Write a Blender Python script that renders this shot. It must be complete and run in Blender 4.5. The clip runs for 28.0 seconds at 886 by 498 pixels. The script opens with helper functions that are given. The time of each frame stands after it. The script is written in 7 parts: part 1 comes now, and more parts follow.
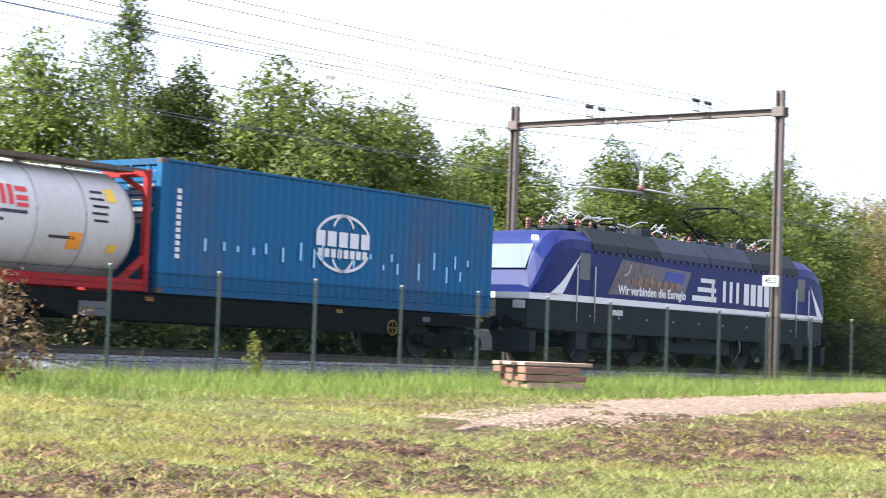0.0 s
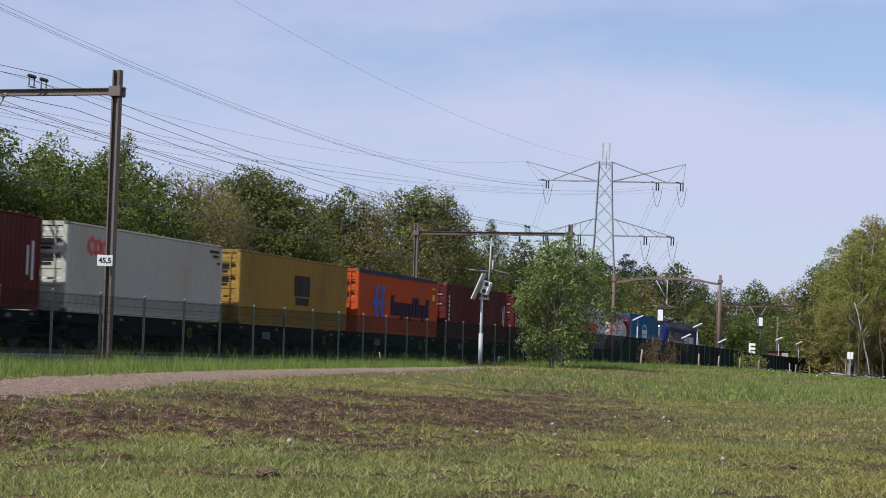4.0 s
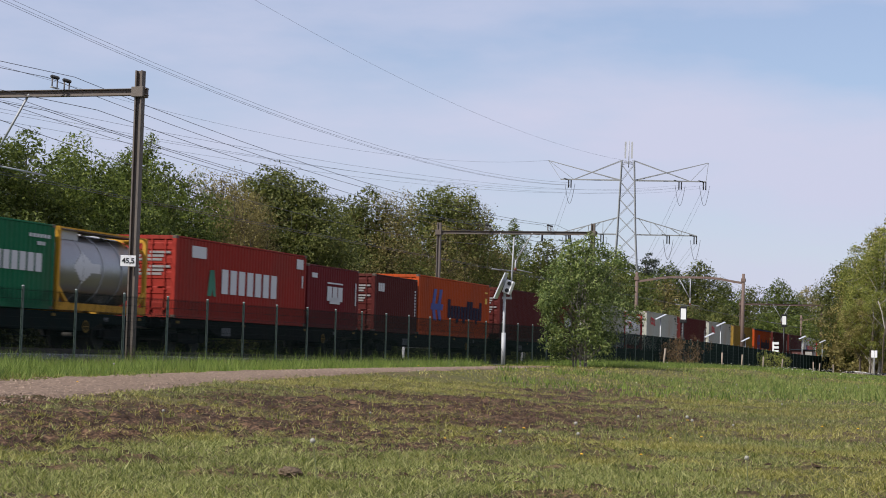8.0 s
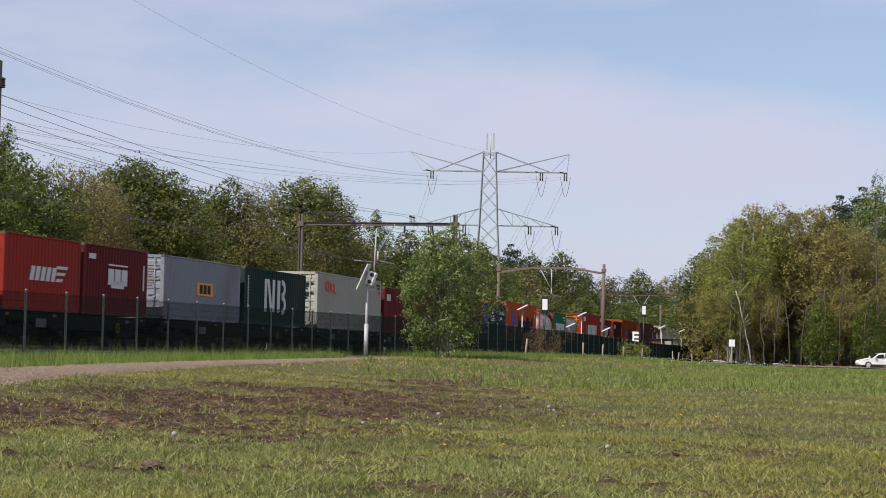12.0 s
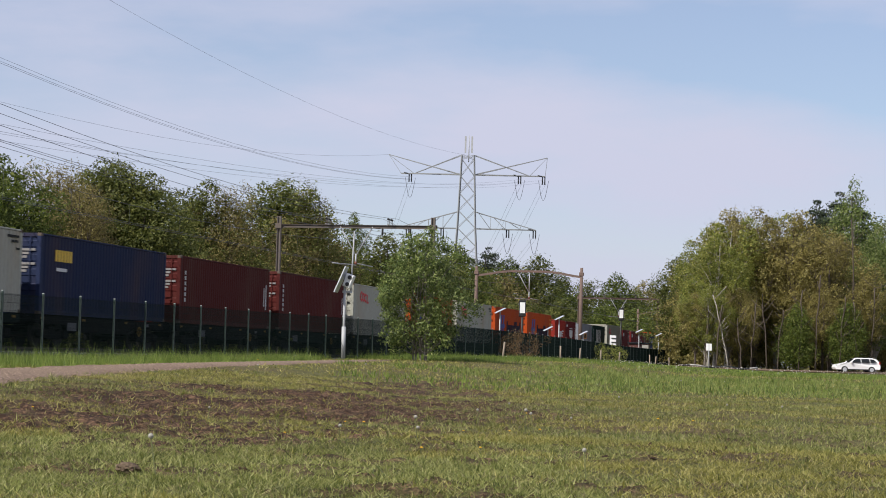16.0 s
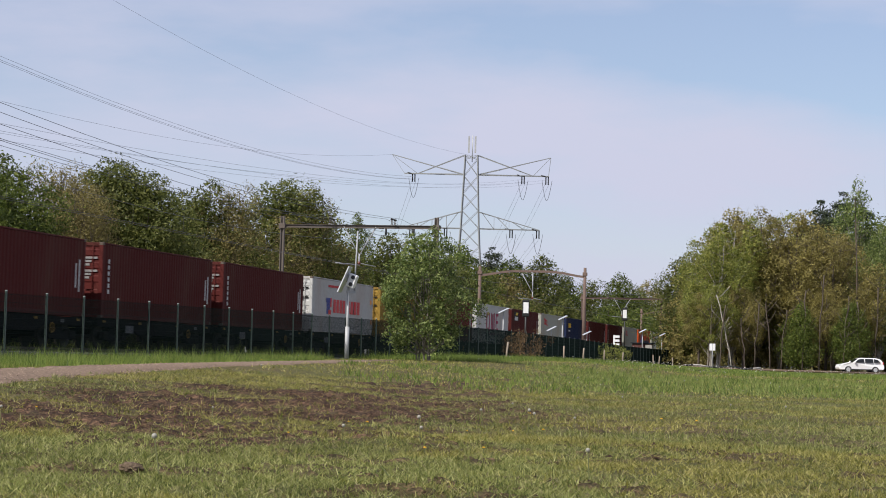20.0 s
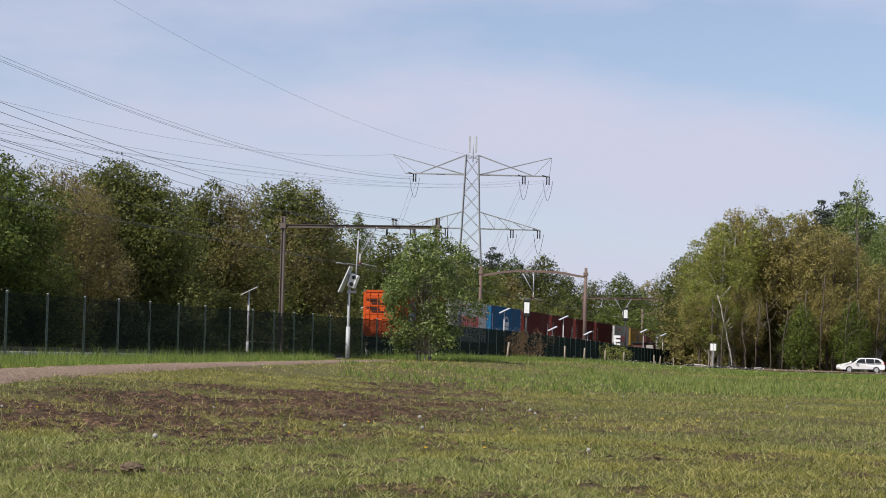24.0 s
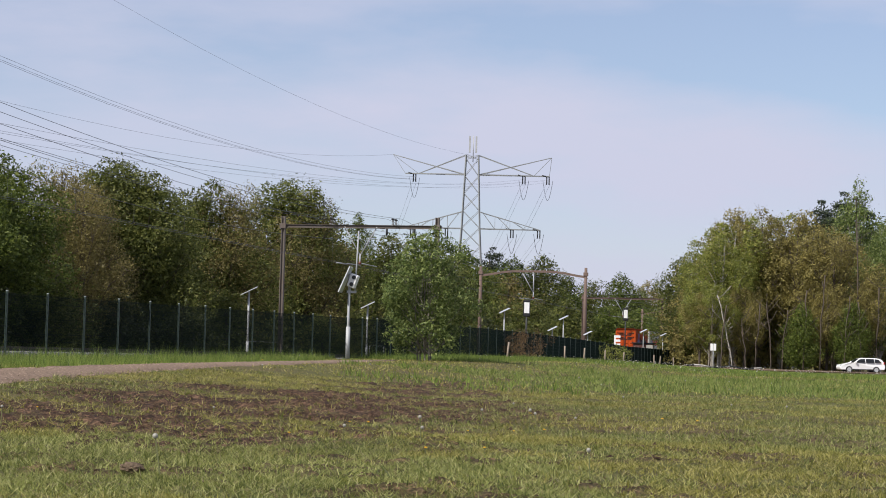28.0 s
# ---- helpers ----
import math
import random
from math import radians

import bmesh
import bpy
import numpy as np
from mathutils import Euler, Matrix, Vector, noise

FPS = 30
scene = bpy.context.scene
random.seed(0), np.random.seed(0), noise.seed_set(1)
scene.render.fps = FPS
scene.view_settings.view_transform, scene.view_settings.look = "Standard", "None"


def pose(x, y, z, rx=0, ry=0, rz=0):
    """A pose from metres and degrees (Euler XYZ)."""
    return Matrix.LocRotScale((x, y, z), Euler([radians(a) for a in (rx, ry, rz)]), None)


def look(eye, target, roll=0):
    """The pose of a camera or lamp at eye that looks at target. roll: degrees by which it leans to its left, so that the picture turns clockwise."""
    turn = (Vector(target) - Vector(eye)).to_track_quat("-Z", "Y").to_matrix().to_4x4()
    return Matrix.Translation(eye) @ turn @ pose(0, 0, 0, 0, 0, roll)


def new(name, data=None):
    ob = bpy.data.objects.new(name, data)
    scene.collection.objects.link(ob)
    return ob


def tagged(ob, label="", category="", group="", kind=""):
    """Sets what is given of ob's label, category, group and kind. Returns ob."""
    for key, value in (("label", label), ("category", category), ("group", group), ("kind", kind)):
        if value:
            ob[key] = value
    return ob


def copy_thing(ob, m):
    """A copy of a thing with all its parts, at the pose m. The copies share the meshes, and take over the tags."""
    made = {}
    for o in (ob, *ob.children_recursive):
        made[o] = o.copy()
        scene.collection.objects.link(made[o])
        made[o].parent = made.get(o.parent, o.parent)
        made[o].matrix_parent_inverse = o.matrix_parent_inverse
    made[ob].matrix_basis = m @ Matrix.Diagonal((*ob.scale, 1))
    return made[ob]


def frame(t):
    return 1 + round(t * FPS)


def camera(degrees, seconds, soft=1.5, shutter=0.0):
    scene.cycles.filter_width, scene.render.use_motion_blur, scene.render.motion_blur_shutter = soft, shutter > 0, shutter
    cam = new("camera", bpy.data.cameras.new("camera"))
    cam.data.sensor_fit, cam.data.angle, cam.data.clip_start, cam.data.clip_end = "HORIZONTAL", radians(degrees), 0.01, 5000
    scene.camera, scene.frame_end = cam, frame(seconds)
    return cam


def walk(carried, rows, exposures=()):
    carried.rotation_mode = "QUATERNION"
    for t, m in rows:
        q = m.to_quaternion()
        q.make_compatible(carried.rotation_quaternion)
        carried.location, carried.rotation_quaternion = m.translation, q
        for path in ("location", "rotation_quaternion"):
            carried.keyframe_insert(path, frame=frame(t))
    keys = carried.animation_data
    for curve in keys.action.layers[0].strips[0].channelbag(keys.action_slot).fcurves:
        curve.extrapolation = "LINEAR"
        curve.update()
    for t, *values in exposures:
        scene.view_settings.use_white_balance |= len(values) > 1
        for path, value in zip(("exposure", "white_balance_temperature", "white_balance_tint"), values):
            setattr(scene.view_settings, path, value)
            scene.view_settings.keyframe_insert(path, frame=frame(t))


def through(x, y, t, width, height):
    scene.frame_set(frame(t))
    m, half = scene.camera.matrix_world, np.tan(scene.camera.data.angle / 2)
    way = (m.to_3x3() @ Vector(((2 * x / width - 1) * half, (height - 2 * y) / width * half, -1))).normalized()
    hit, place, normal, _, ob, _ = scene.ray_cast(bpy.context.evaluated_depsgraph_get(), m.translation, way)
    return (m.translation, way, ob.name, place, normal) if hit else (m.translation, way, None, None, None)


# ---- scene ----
# ---- camera: it stands still and pans ----
cam = camera(26.34, 28.0, soft=0.95, shutter=0.16)
EYE = 1.0
TURNS = [
    (0.0, 93.074, -1.998, 23.89), (0.5, 93.284, -1.925, 16.453), (1.0, 93.375, -1.965, 10.128), (1.5, 93.455, -1.767, 4.931),
    (2.0, 93.366, -1.734, 3.747), (2.5, 93.26, -1.724, 3.696), (3.0, 93.183, -1.763, 3.798), (3.5, 93.141, -1.767, 3.899),
    (5.5, 93.099, -1.751, 3.954), (6.0, 93.101, -1.763, 3.989), (6.5, 93.094, -1.777, 4.159), (7.0, 93.09, -1.794, 4.359),
    (7.5, 93.084, -1.741, 4.522), (8.0, 93.081, -1.63, 4.621), (8.5, 93.085, -1.522, 4.665), (9.0, 93.053, -1.54, 4.587),
    (9.5, 92.904, -1.505, 3.575), (10.0, 93.007, -1.541, 3.126), (10.5, 92.976, -1.511, 2.732), (11.0, 92.931, -1.471, 2.386),
    (11.5, 92.916, -1.417, 1.55), (12.0, 92.921, -1.274, 0.473), (12.5, 92.91, -1.295, -0.296), (14.5, 92.985, -1.448, -0.402),
    (15.0, 93.016, -1.426, -0.336), (15.5, 93.026, -1.492, -0.26), (16.0, 93.027, -1.495, -0.209), (16.5, 93.03, -1.45, -0.169),
    (17.0, 93.029, -1.463, -0.156), (18.0, 93.025, -1.497, -0.131), (19.0, 93.03, -1.495, -0.115), (20.0, 93.024, -1.497, -0.105),
    (21.5, 93.024, -1.485, -0.083), (23.5, 93.024, -1.498, -0.079), (28.0, 93.024, -1.498, -0.079),
]
EXPOSURES = [(0.0, 1.88, 6250, 10), (0.5, 1.05, 6250, 10), (1.0, 0.76, 6230, 10), (1.5, 0.25, 6350, 10), (2.0, 0.2, 6050, 12), (3.5, 0.18, 6050, 12), (8.0, 0.2, 6400, 11), (10.0, 0.2, 6500, 10), (28.0, 0.2, 6500, 10)]
walk(cam, [(t, pose(0, 0, EYE, rx, ry, rz)) for t, rx, ry, rz in TURNS], EXPOSURES)

# ---- light: sun from behind the left shoulder, thin high cloud ----
SUN_FROM = Vector((-0.75, -0.66, 0.0)).normalized()
SUN_EL = radians(44)
world = bpy.data.worlds.new("sky")
scene.world = world
world.use_nodes = True
wn, wl = world.node_tree.nodes, world.node_tree.links
wn.clear()
w_out, w_bg = wn.new("ShaderNodeOutputWorld"), wn.new("ShaderNodeBackground")
sky = wn.new("ShaderNodeTexSky")
sky.sky_type, sky.sun_disc = "NISHITA", False
sky.sun_elevation, sky.sun_rotation = SUN_EL, math.atan2(SUN_FROM.x, SUN_FROM.y)
sky.air_density, sky.dust_density, sky.ozone_density, sky.altitude = 1.0, 0.5, 3.0, 20
w_co, w_map = wn.new("ShaderNodeTexCoord"), wn.new("ShaderNodeMapping")
w_map.inputs["Scale"].default_value = (1.7, 1.3, 6.0)
w_map.inputs["Location"].default_value = (0.35, 0.1, 0.2)
w_map.inputs["Rotation"].default_value = (0.0, radians(14), 0.0)
w_noise = wn.new("ShaderNodeTexNoise")
w_noise.inputs["Scale"].default_value, w_noise.inputs["Detail"].default_value, w_noise.inputs["Roughness"].default_value = 2.3, 7.0, 0.55
w_ramp = wn.new("ShaderNodeValToRGB")
w_ramp.color_ramp.elements[0].position, w_ramp.color_ramp.elements[0].color = 0.30, (0.30, 0.30, 0.30, 1)
w_ramp.color_ramp.elements[1].position, w_ramp.color_ramp.elements[1].color = 0.62, (0.96, 0.96, 0.96, 1)
w_mix = wn.new("ShaderNodeMix")
w_mix.data_type = "RGBA"
w_mix.inputs["B"].default_value = (5.38, 5.5, 6.85, 1)
wl.new(w_co.outputs["Generated"], w_map.inputs["Vector"])
wl.new(w_map.outputs["Vector"], w_noise.inputs["Vector"])
# a clearer slanting stretch of sky between the clouds
w_dot, w_abs, w_gap, w_less = wn.new("ShaderNodeVectorMath"), wn.new("ShaderNodeMath"), wn.new("ShaderNodeMapRange"), wn.new("ShaderNodeMath")
w_level, w_east, w_split = wn.new("ShaderNodeMath"), wn.new("ShaderNodeMapRange"), wn.new("ShaderNodeSeparateXYZ")
w_side = wn.new("ShaderNodeMath")
w_dot.operation, w_level.operation, w_abs.operation, w_less.operation, w_side.operation = "DOT_PRODUCT", "SUBTRACT", "ABSOLUTE", "SUBTRACT", "MULTIPLY"
w_dot.inputs[1].default_value = (0.16, 0.0, 1.0)
w_level.inputs[1].default_value = 0.172
w_gap.inputs["From Min"].default_value, w_gap.inputs["From Max"].default_value = 0.004, 0.042
w_gap.inputs["To Min"].default_value, w_gap.inputs["To Max"].default_value = 0.21, 0.0
w_east.inputs["From Min"].default_value, w_east.inputs["From Max"].default_value = -0.06, 0.08
wl.new(w_co.outputs["Generated"], w_dot.inputs[0])
wl.new(w_dot.outputs["Value"], w_level.inputs[0])
wl.new(w_level.outputs["Value"], w_abs.inputs[0])
wl.new(w_abs.outputs["Value"], w_gap.inputs["Value"])
wl.new(w_co.outputs["Generated"], w_split.inputs["Vector"])
wl.new(w_split.outputs["X"], w_east.inputs["Value"])
wl.new(w_gap.outputs["Result"], w_side.inputs[0])
wl.new(w_east.outputs["Result"], w_side.inputs[1])
wl.new(w_noise.outputs["Fac"], w_less.inputs[0])
wl.new(w_side.outputs["Value"], w_less.inputs[1])
wl.new(w_less.outputs["Value"], w_ramp.inputs["Fac"])
wl.new(w_ramp.outputs["Color"], w_mix.inputs["Factor"])
w_tint = wn.new("ShaderNodeMix")
w_tint.data_type, w_tint.blend_type = "RGBA", "MULTIPLY"
w_tint.inputs["Factor"].default_value, w_tint.inputs["B"].default_value = 1.0, (0.965, 0.967, 1.018, 1)
wl.new(sky.outputs["Color"], w_tint.inputs["A"])
wl.new(w_tint.outputs["Result"], w_mix.inputs["A"])
wl.new(w_mix.outputs["Result"], w_bg.inputs["Color"])
wl.new(w_bg.outputs["Background"], w_out.inputs["Surface"])
w_bg.inputs["Strength"].default_value = 0.1
sun = new("sun", bpy.data.lights.new("sun", "SUN"))
sun.data.energy, sun.data.angle, sun.data.color = 4.8, radians(0.6), (1.0, 0.95, 0.86)
sun.matrix_world = look(SUN_FROM * 50 * math.cos(SUN_EL) + Vector((0, 0, 50 * math.sin(SUN_EL))), (0, 0, 0))

# ---- the line of the railway: s runs along it, l across it (away from the camera) ----
AZ, GRADE = 0.228711, -0.004
U = Vector((math.sin(AZ), math.cos(AZ), 0))
N = Vector((-math.cos(AZ), math.sin(AZ), 0))
TRACK_L, FENCE_L, MAST_L, FAR_MAST_L = 30.28, 22.3, 25.6, 35.1
TRACK_TURN = 90 - math.degrees(AZ)


def rail_z(s):
    return EYE + 1.1244 - 1.18 + GRADE * s


def on_line(s, l, z):
    p = U * s + N * l
    return Vector((p.x, p.y, z))


def rail_pose(s, l=TRACK_L, up=0.0):
    p = on_line(s, l, rail_z(s) + up)
    return pose(p.x, p.y, p.z, 0, math.degrees(math.atan(-GRADE)), TRACK_TURN)


def line_pose(s, l, z, turn=0.0):
    p = on_line(s, l, z)
    return pose(p.x, p.y, p.z, 0, 0, TRACK_TURN + turn)


BANK_S = np.array([-700, -50, 0, 21, 50, 80, 98, 118, 143, 170, 220, 400, 1200.0])
BANK_Z = EYE + np.array([2.0, -0.55, -0.6, -0.62, -0.57, -0.52, -0.47, -0.55, -0.76, -1.08, -1.3, -2.1, -5.3])


def smooth(a, b, x):
    t = np.clip((x - a) / (b - a), 0, 1)
    return t * t * (3 - 2 * t)


def ground_z(x, y):
    """Height of the ground: a flat field, a low bank along the fence, and the trackside."""
    x, y = np.asarray(x, float), np.asarray(y, float)
    s, l = x * U.x + y * U.y, x * N.x + y * N.y
    bank = np.interp(s, BANK_S, BANK_Z)
    side = EYE + 1.1244 - 1.18 + GRADE * s - 0.55
    far = np.minimum(0.0, side + 0.1) * smooth(150, 400, s)
    far = far - 0.28 * smooth(105, 180, np.hypot(x, y))
    w = smooth(7, 18, l)
    z = far * (1 - w) + bank * w
    k = smooth(22.4, 24.5, l)
    z = z * (1 - k) + side * k
    return z

# ---- materials ----
def nodes_of(name):
    m = bpy.data.materials.new(name)
    m.use_nodes = True
    t = m.node_tree
    return m, t.nodes, t.links, t.nodes["Principled BSDF"]


def ramp_of(nn, stops):
    r = nn.new("ShaderNodeValToRGB")
    e = r.color_ramp.elements
    while len(e) < len(stops):
        e.new(0.5)
    for el, (p, c) in zip(e, stops):
        el.position, el.color = p, (*c, 1)
    return r


def tint(c, k):
    return tuple(min(1.0, max(0.0, v * k)) for v in c)


def surface(name, color, rough=0.6, metal=0.0, scale=6.0, vary=0.25, grime=0.25, bump=0.15, fine=60.0, stretch=(1, 1, 1), dirt=(0.06, 0.05, 0.04), spec=0.5, island=False):
    """Paint, metal, stone or wood with broad stains, fine grain and a little relief."""
    m, nn, ll, bsdf = nodes_of(name)
    co, mp = nn.new("ShaderNodeTexCoord"), nn.new("ShaderNodeMapping")
    mp.inputs["Scale"].default_value = stretch
    ll.new(co.outputs["Object"], mp.inputs["Vector"])
    big, small = nn.new("ShaderNodeTexNoise"), nn.new("ShaderNodeTexNoise")
    big.inputs["Scale"].default_value, big.inputs["Detail"].default_value = scale * 0.25, 6
    small.inputs["Scale"].default_value, small.inputs["Detail"].default_value = fine, 4
    ll.new(mp.outputs["Vector"], big.inputs["Vector"])
    ll.new(mp.outputs["Vector"], small.inputs["Vector"])
    tone = ramp_of(nn, [(0.25, tint(color, 1 - vary)), (0.55, color), (0.8, tint(color, 1 + vary * 0.6))])
    ll.new(small.outputs["Fac"], tone.inputs["Fac"])
    mask = ramp_of(nn, [(0.48, (0, 0, 0)), (0.75, (grime, grime, grime))])
    ll.new(big.outputs["Fac"], mask.inputs["Fac"])
    mix = nn.new("ShaderNodeMix")
    mix.data_type = "RGBA"
    mix.inputs["B"].default_value = (*dirt, 1)
    ll.new(mask.outputs["Color"], mix.inputs["Factor"])
    ll.new(tone.outputs["Color"], mix.inputs["A"])
    rnd = nn.new("ShaderNodeObjectInfo")
    hsv = nn.new("ShaderNodeHueSaturation")
    span = nn.new("ShaderNodeMapRange")
    span.inputs["To Min"].default_value, span.inputs["To Max"].default_value = 0.88, 1.12
    if island:
        geo = nn.new("ShaderNodeNewGeometry")
        ll.new(geo.outputs["Random Per Island"], span.inputs["Value"])
        span.inputs["To Min"].default_value, span.inputs["To Max"].default_value = 0.65, 1.35
    else:
        ll.new(rnd.outputs["Random"], span.inputs["Value"])
    ll.new(span.outputs["Result"], hsv.inputs["Value"])
    ll.new(mix.outputs["Result"], hsv.inputs["Color"])
    ll.new(hsv.outputs["Color"], bsdf.inputs["Base Color"])
    bsdf.inputs["Roughness"].default_value, bsdf.inputs["Metallic"].default_value = rough, metal
    bsdf.inputs["Specular IOR Level"].default_value = spec
    if bump:
        b = nn.new("ShaderNodeBump")
        b.inputs["Strength"].default_value, b.inputs["Distance"].default_value = bump, 0.01
        ll.new(small.outputs["Fac"], b.inputs["Height"])
        ll.new(b.outputs["Normal"], bsdf.inputs["Normal"])
    return m


def plain(name, color, rough=0.5, metal=0.0, glow=0.0):
    m, nn, ll, bsdf = nodes_of(name)
    bsdf.inputs["Base Color"].default_value = (*color, 1)
    bsdf.inputs["Roughness"].default_value, bsdf.inputs["Metallic"].default_value = rough, metal
    if glow:
        bsdf.inputs["Emission Color"].default_value, bsdf.inputs["Emission Strength"].default_value = (*color, 1), glow
    return m


def leaf_material(name, dark, mid, light, through=0.35):
    """Leaves: each its own tone, some light shining through."""
    m, nn, ll, bsdf = nodes_of(name)
    geo = nn.new("ShaderNodeNewGeometry")
    ramp = ramp_of(nn, [(0.0, dark), (0.55, mid), (1.0, light)])
    ll.new(geo.outputs["Random Per Island"], ramp.inputs["Fac"])
    co, big = nn.new("ShaderNodeTexCoord"), nn.new("ShaderNodeTexNoise")
    big.inputs["Scale"].default_value, big.inputs["Detail"].default_value = 0.45, 3
    ll.new(co.outputs["Object"], big.inputs["Vector"])
    rnd, add = nn.new("ShaderNodeObjectInfo"), nn.new("ShaderNodeMath")
    add.operation = "MULTIPLY_ADD"
    ll.new(rnd.outputs["Random"], add.inputs[0])
    add.inputs[1].default_value = 0.35
    ll.new(big.outputs["Fac"], add.inputs[2])
    span = nn.new("ShaderNodeMapRange")
    span.inputs["From Min"].default_value, span.inputs["From Max"].default_value = 0.35, 1.0
    span.inputs["To Min"].default_value, span.inputs["To Max"].default_value = 0.7, 1.3
    ll.new(add.outputs[0], span.inputs["Value"])
    hsv = nn.new("ShaderNodeHueSaturation")
    ll.new(span.outputs["Result"], hsv.inputs["Value"])
    ll.new(ramp.outputs["Color"], hsv.inputs["Color"])
    ll.new(hsv.outputs["Color"], bsdf.inputs["Base Color"])
    bsdf.inputs["Roughness"].default_value = 0.55
    bsdf.inputs["Specular IOR Level"].default_value = 0.3
    tr = nn.new("ShaderNodeBsdfTranslucent")
    ll.new(hsv.outputs["Color"], tr.inputs["Color"])
    mx = nn.new("ShaderNodeMixShader")
    mx.inputs["Fac"].default_value = through
    out = nn["Material Output"]
    ll.new(bsdf.outputs["BSDF"], mx.inputs[1])
    ll.new(tr.outputs["BSDF"], mx.inputs[2])
    ll.new(mx.outputs["Shader"], out.inputs["Surface"])
    return m


# ---- small mesh helpers ----
def box(bm, x0, x1, y0, y1, z0, z1, m=None):
    vs = [bm.verts.new((x, y, z)) for z in (z0, z1) for x, y in ((x0, y0), (x1, y0), (x1, y1), (x0, y1))]
    for f in ((3, 2, 1, 0), (4, 5, 6, 7), (0, 1, 5, 4), (1, 2, 6, 5), (2, 3, 7, 6), (3, 0, 4, 7)):
        bm.faces.new([vs[i] for i in f])
    if m is not None:
        for v in vs:
            v.co = m @ v.co
    return bm


def rod(bm, a, b, r0, r1=None, sides=8):
    """A round bar from a to b."""
    r1 = r0 if r1 is None else r1
    a, b = Vector(a), Vector(b)
    q = (b - a).to_track_quat("Z", "Y")
    rings = []
    for p, r in ((a, r0), (b, r1)):
        rings.append([bm.verts.new(p + q @ Vector((r * math.cos(k * math.tau / sides), r * math.sin(k * math.tau / sides), 0))) for k in range(sides)])
    for k in range(sides):
        f = bm.faces.new((rings[0][k], rings[0][(k + 1) % sides], rings[1][(k + 1) % sides], rings[1][k]))
        f.smooth = sides > 5
    bm.faces.new(rings[0][::-1])
    bm.faces.new(rings[1])
    return bm


def beam(bm, a, b, w, h=None):
    """A square bar from a to b."""
    h = w if h is None else h
    a, b = Vector(a), Vector(b)
    d = b - a
    q = d.to_track_quat("X", "Z")
    m = Matrix.Translation(a) @ q.to_matrix().to_4x4()
    return box(bm, 0, d.length, -w / 2, w / 2, -h / 2, h / 2, m)


def tube(bm, pts, r, sides=5):
    """One unbroken round wire or pipe through the points."""
    pts = [Vector(p) for p in pts]
    rows = []
    for k, p in enumerate(pts):
        d = pts[min(k + 1, len(pts) - 1)] - pts[max(k - 1, 0)]
        q = d.to_track_quat("Z", "Y")
        rows.append([bm.verts.new(p + q @ Vector((r * math.cos(j * math.tau / sides), r * math.sin(j * math.tau / sides), 0))) for j in range(sides)])
    for a, b in zip(rows, rows[1:]):
        for j in range(sides):
            bm.faces.new((a[j], a[(j + 1) % sides], b[(j + 1) % sides], b[j])).smooth = True
    bm.faces.new(rows[0][::-1])
    bm.faces.new(rows[-1])
    return bm


def bevelled(bm, r=0.01):
    bmesh.ops.bevel(bm, geom=bm.edges[:], offset=r, segments=1, affect="EDGES")
    return bm


def one_box(*a, r=0.0):
    bm = bmesh.new()
    box(bm, *a)
    return bevelled(bm, r) if r else bm


def prism(bm, outline, y0, y1):
    """An outline in x and z, drawn out along y."""
    a = [bm.verts.new((x, y0, z)) for x, z in outline]
    b = [bm.verts.new((x, y1, z)) for x, z in outline]
    n = len(outline)
    bm.faces.new(a)
    bm.faces.new(b[::-1])
    for k in range(n):
        bm.faces.new((a[k], b[k], b[(k + 1) % n], a[(k + 1) % n]))
    return bm


def mesh_of(name, bm, mat):
    bmesh.ops.recalc_face_normals(bm, faces=bm.faces[:])
    me = bpy.data.meshes.new(name)
    bm.to_mesh(me)
    bm.free()
    if mat:
        me.materials.append(mat)
    return me


SMALL = {"emblem", "lettering", "number", "patch", "data_text", "droppers", "cross_members", "bracing", "load_marks", "label_plate", "jumper_loop", "data_panel"}


def part(name, bm, material, parent=None, label="", m=None):
    """One mesh object under a thing or under a part; bm is a bmesh or ready mesh data."""
    me = mesh_of(name, bm, material) if isinstance(bm, bmesh.types.BMesh) else bm
    ob = new(name, me)
    if parent is not None:
        ob.parent = parent
    if m is not None:
        ob.matrix_basis = m
    if label:
        ob["label"] = label
    if name in SMALL:
        ob["kind"] = "stuff"
    return ob


def thing(name, m, label, category, group="", kind=""):
    e = new(name)
    e.empty_display_size = 0.2
    e.matrix_basis = m
    return tagged(e, label, category, group, kind)


def raw_mesh(name, verts, faces, mat, flat=True):
    me = bpy.data.meshes.new(name)
    verts, faces = np.asarray(verts, np.float32), np.asarray(faces, np.int32)
    k = faces.shape[1]
    me.vertices.add(len(verts))
    me.vertices.foreach_set("co", verts.ravel())
    me.loops.add(faces.size)
    me.loops.foreach_set("vertex_index", faces.ravel())
    me.polygons.add(len(faces))
    me.polygons.foreach_set("loop_start", np.arange(0, faces.size, k, dtype=np.int32))
    me.polygons.foreach_set("loop_total", np.full(len(faces), k, np.int32))
    me.update(calc_edges=True)
    me.validate()
    if mat:
        me.materials.append(mat)
    return me


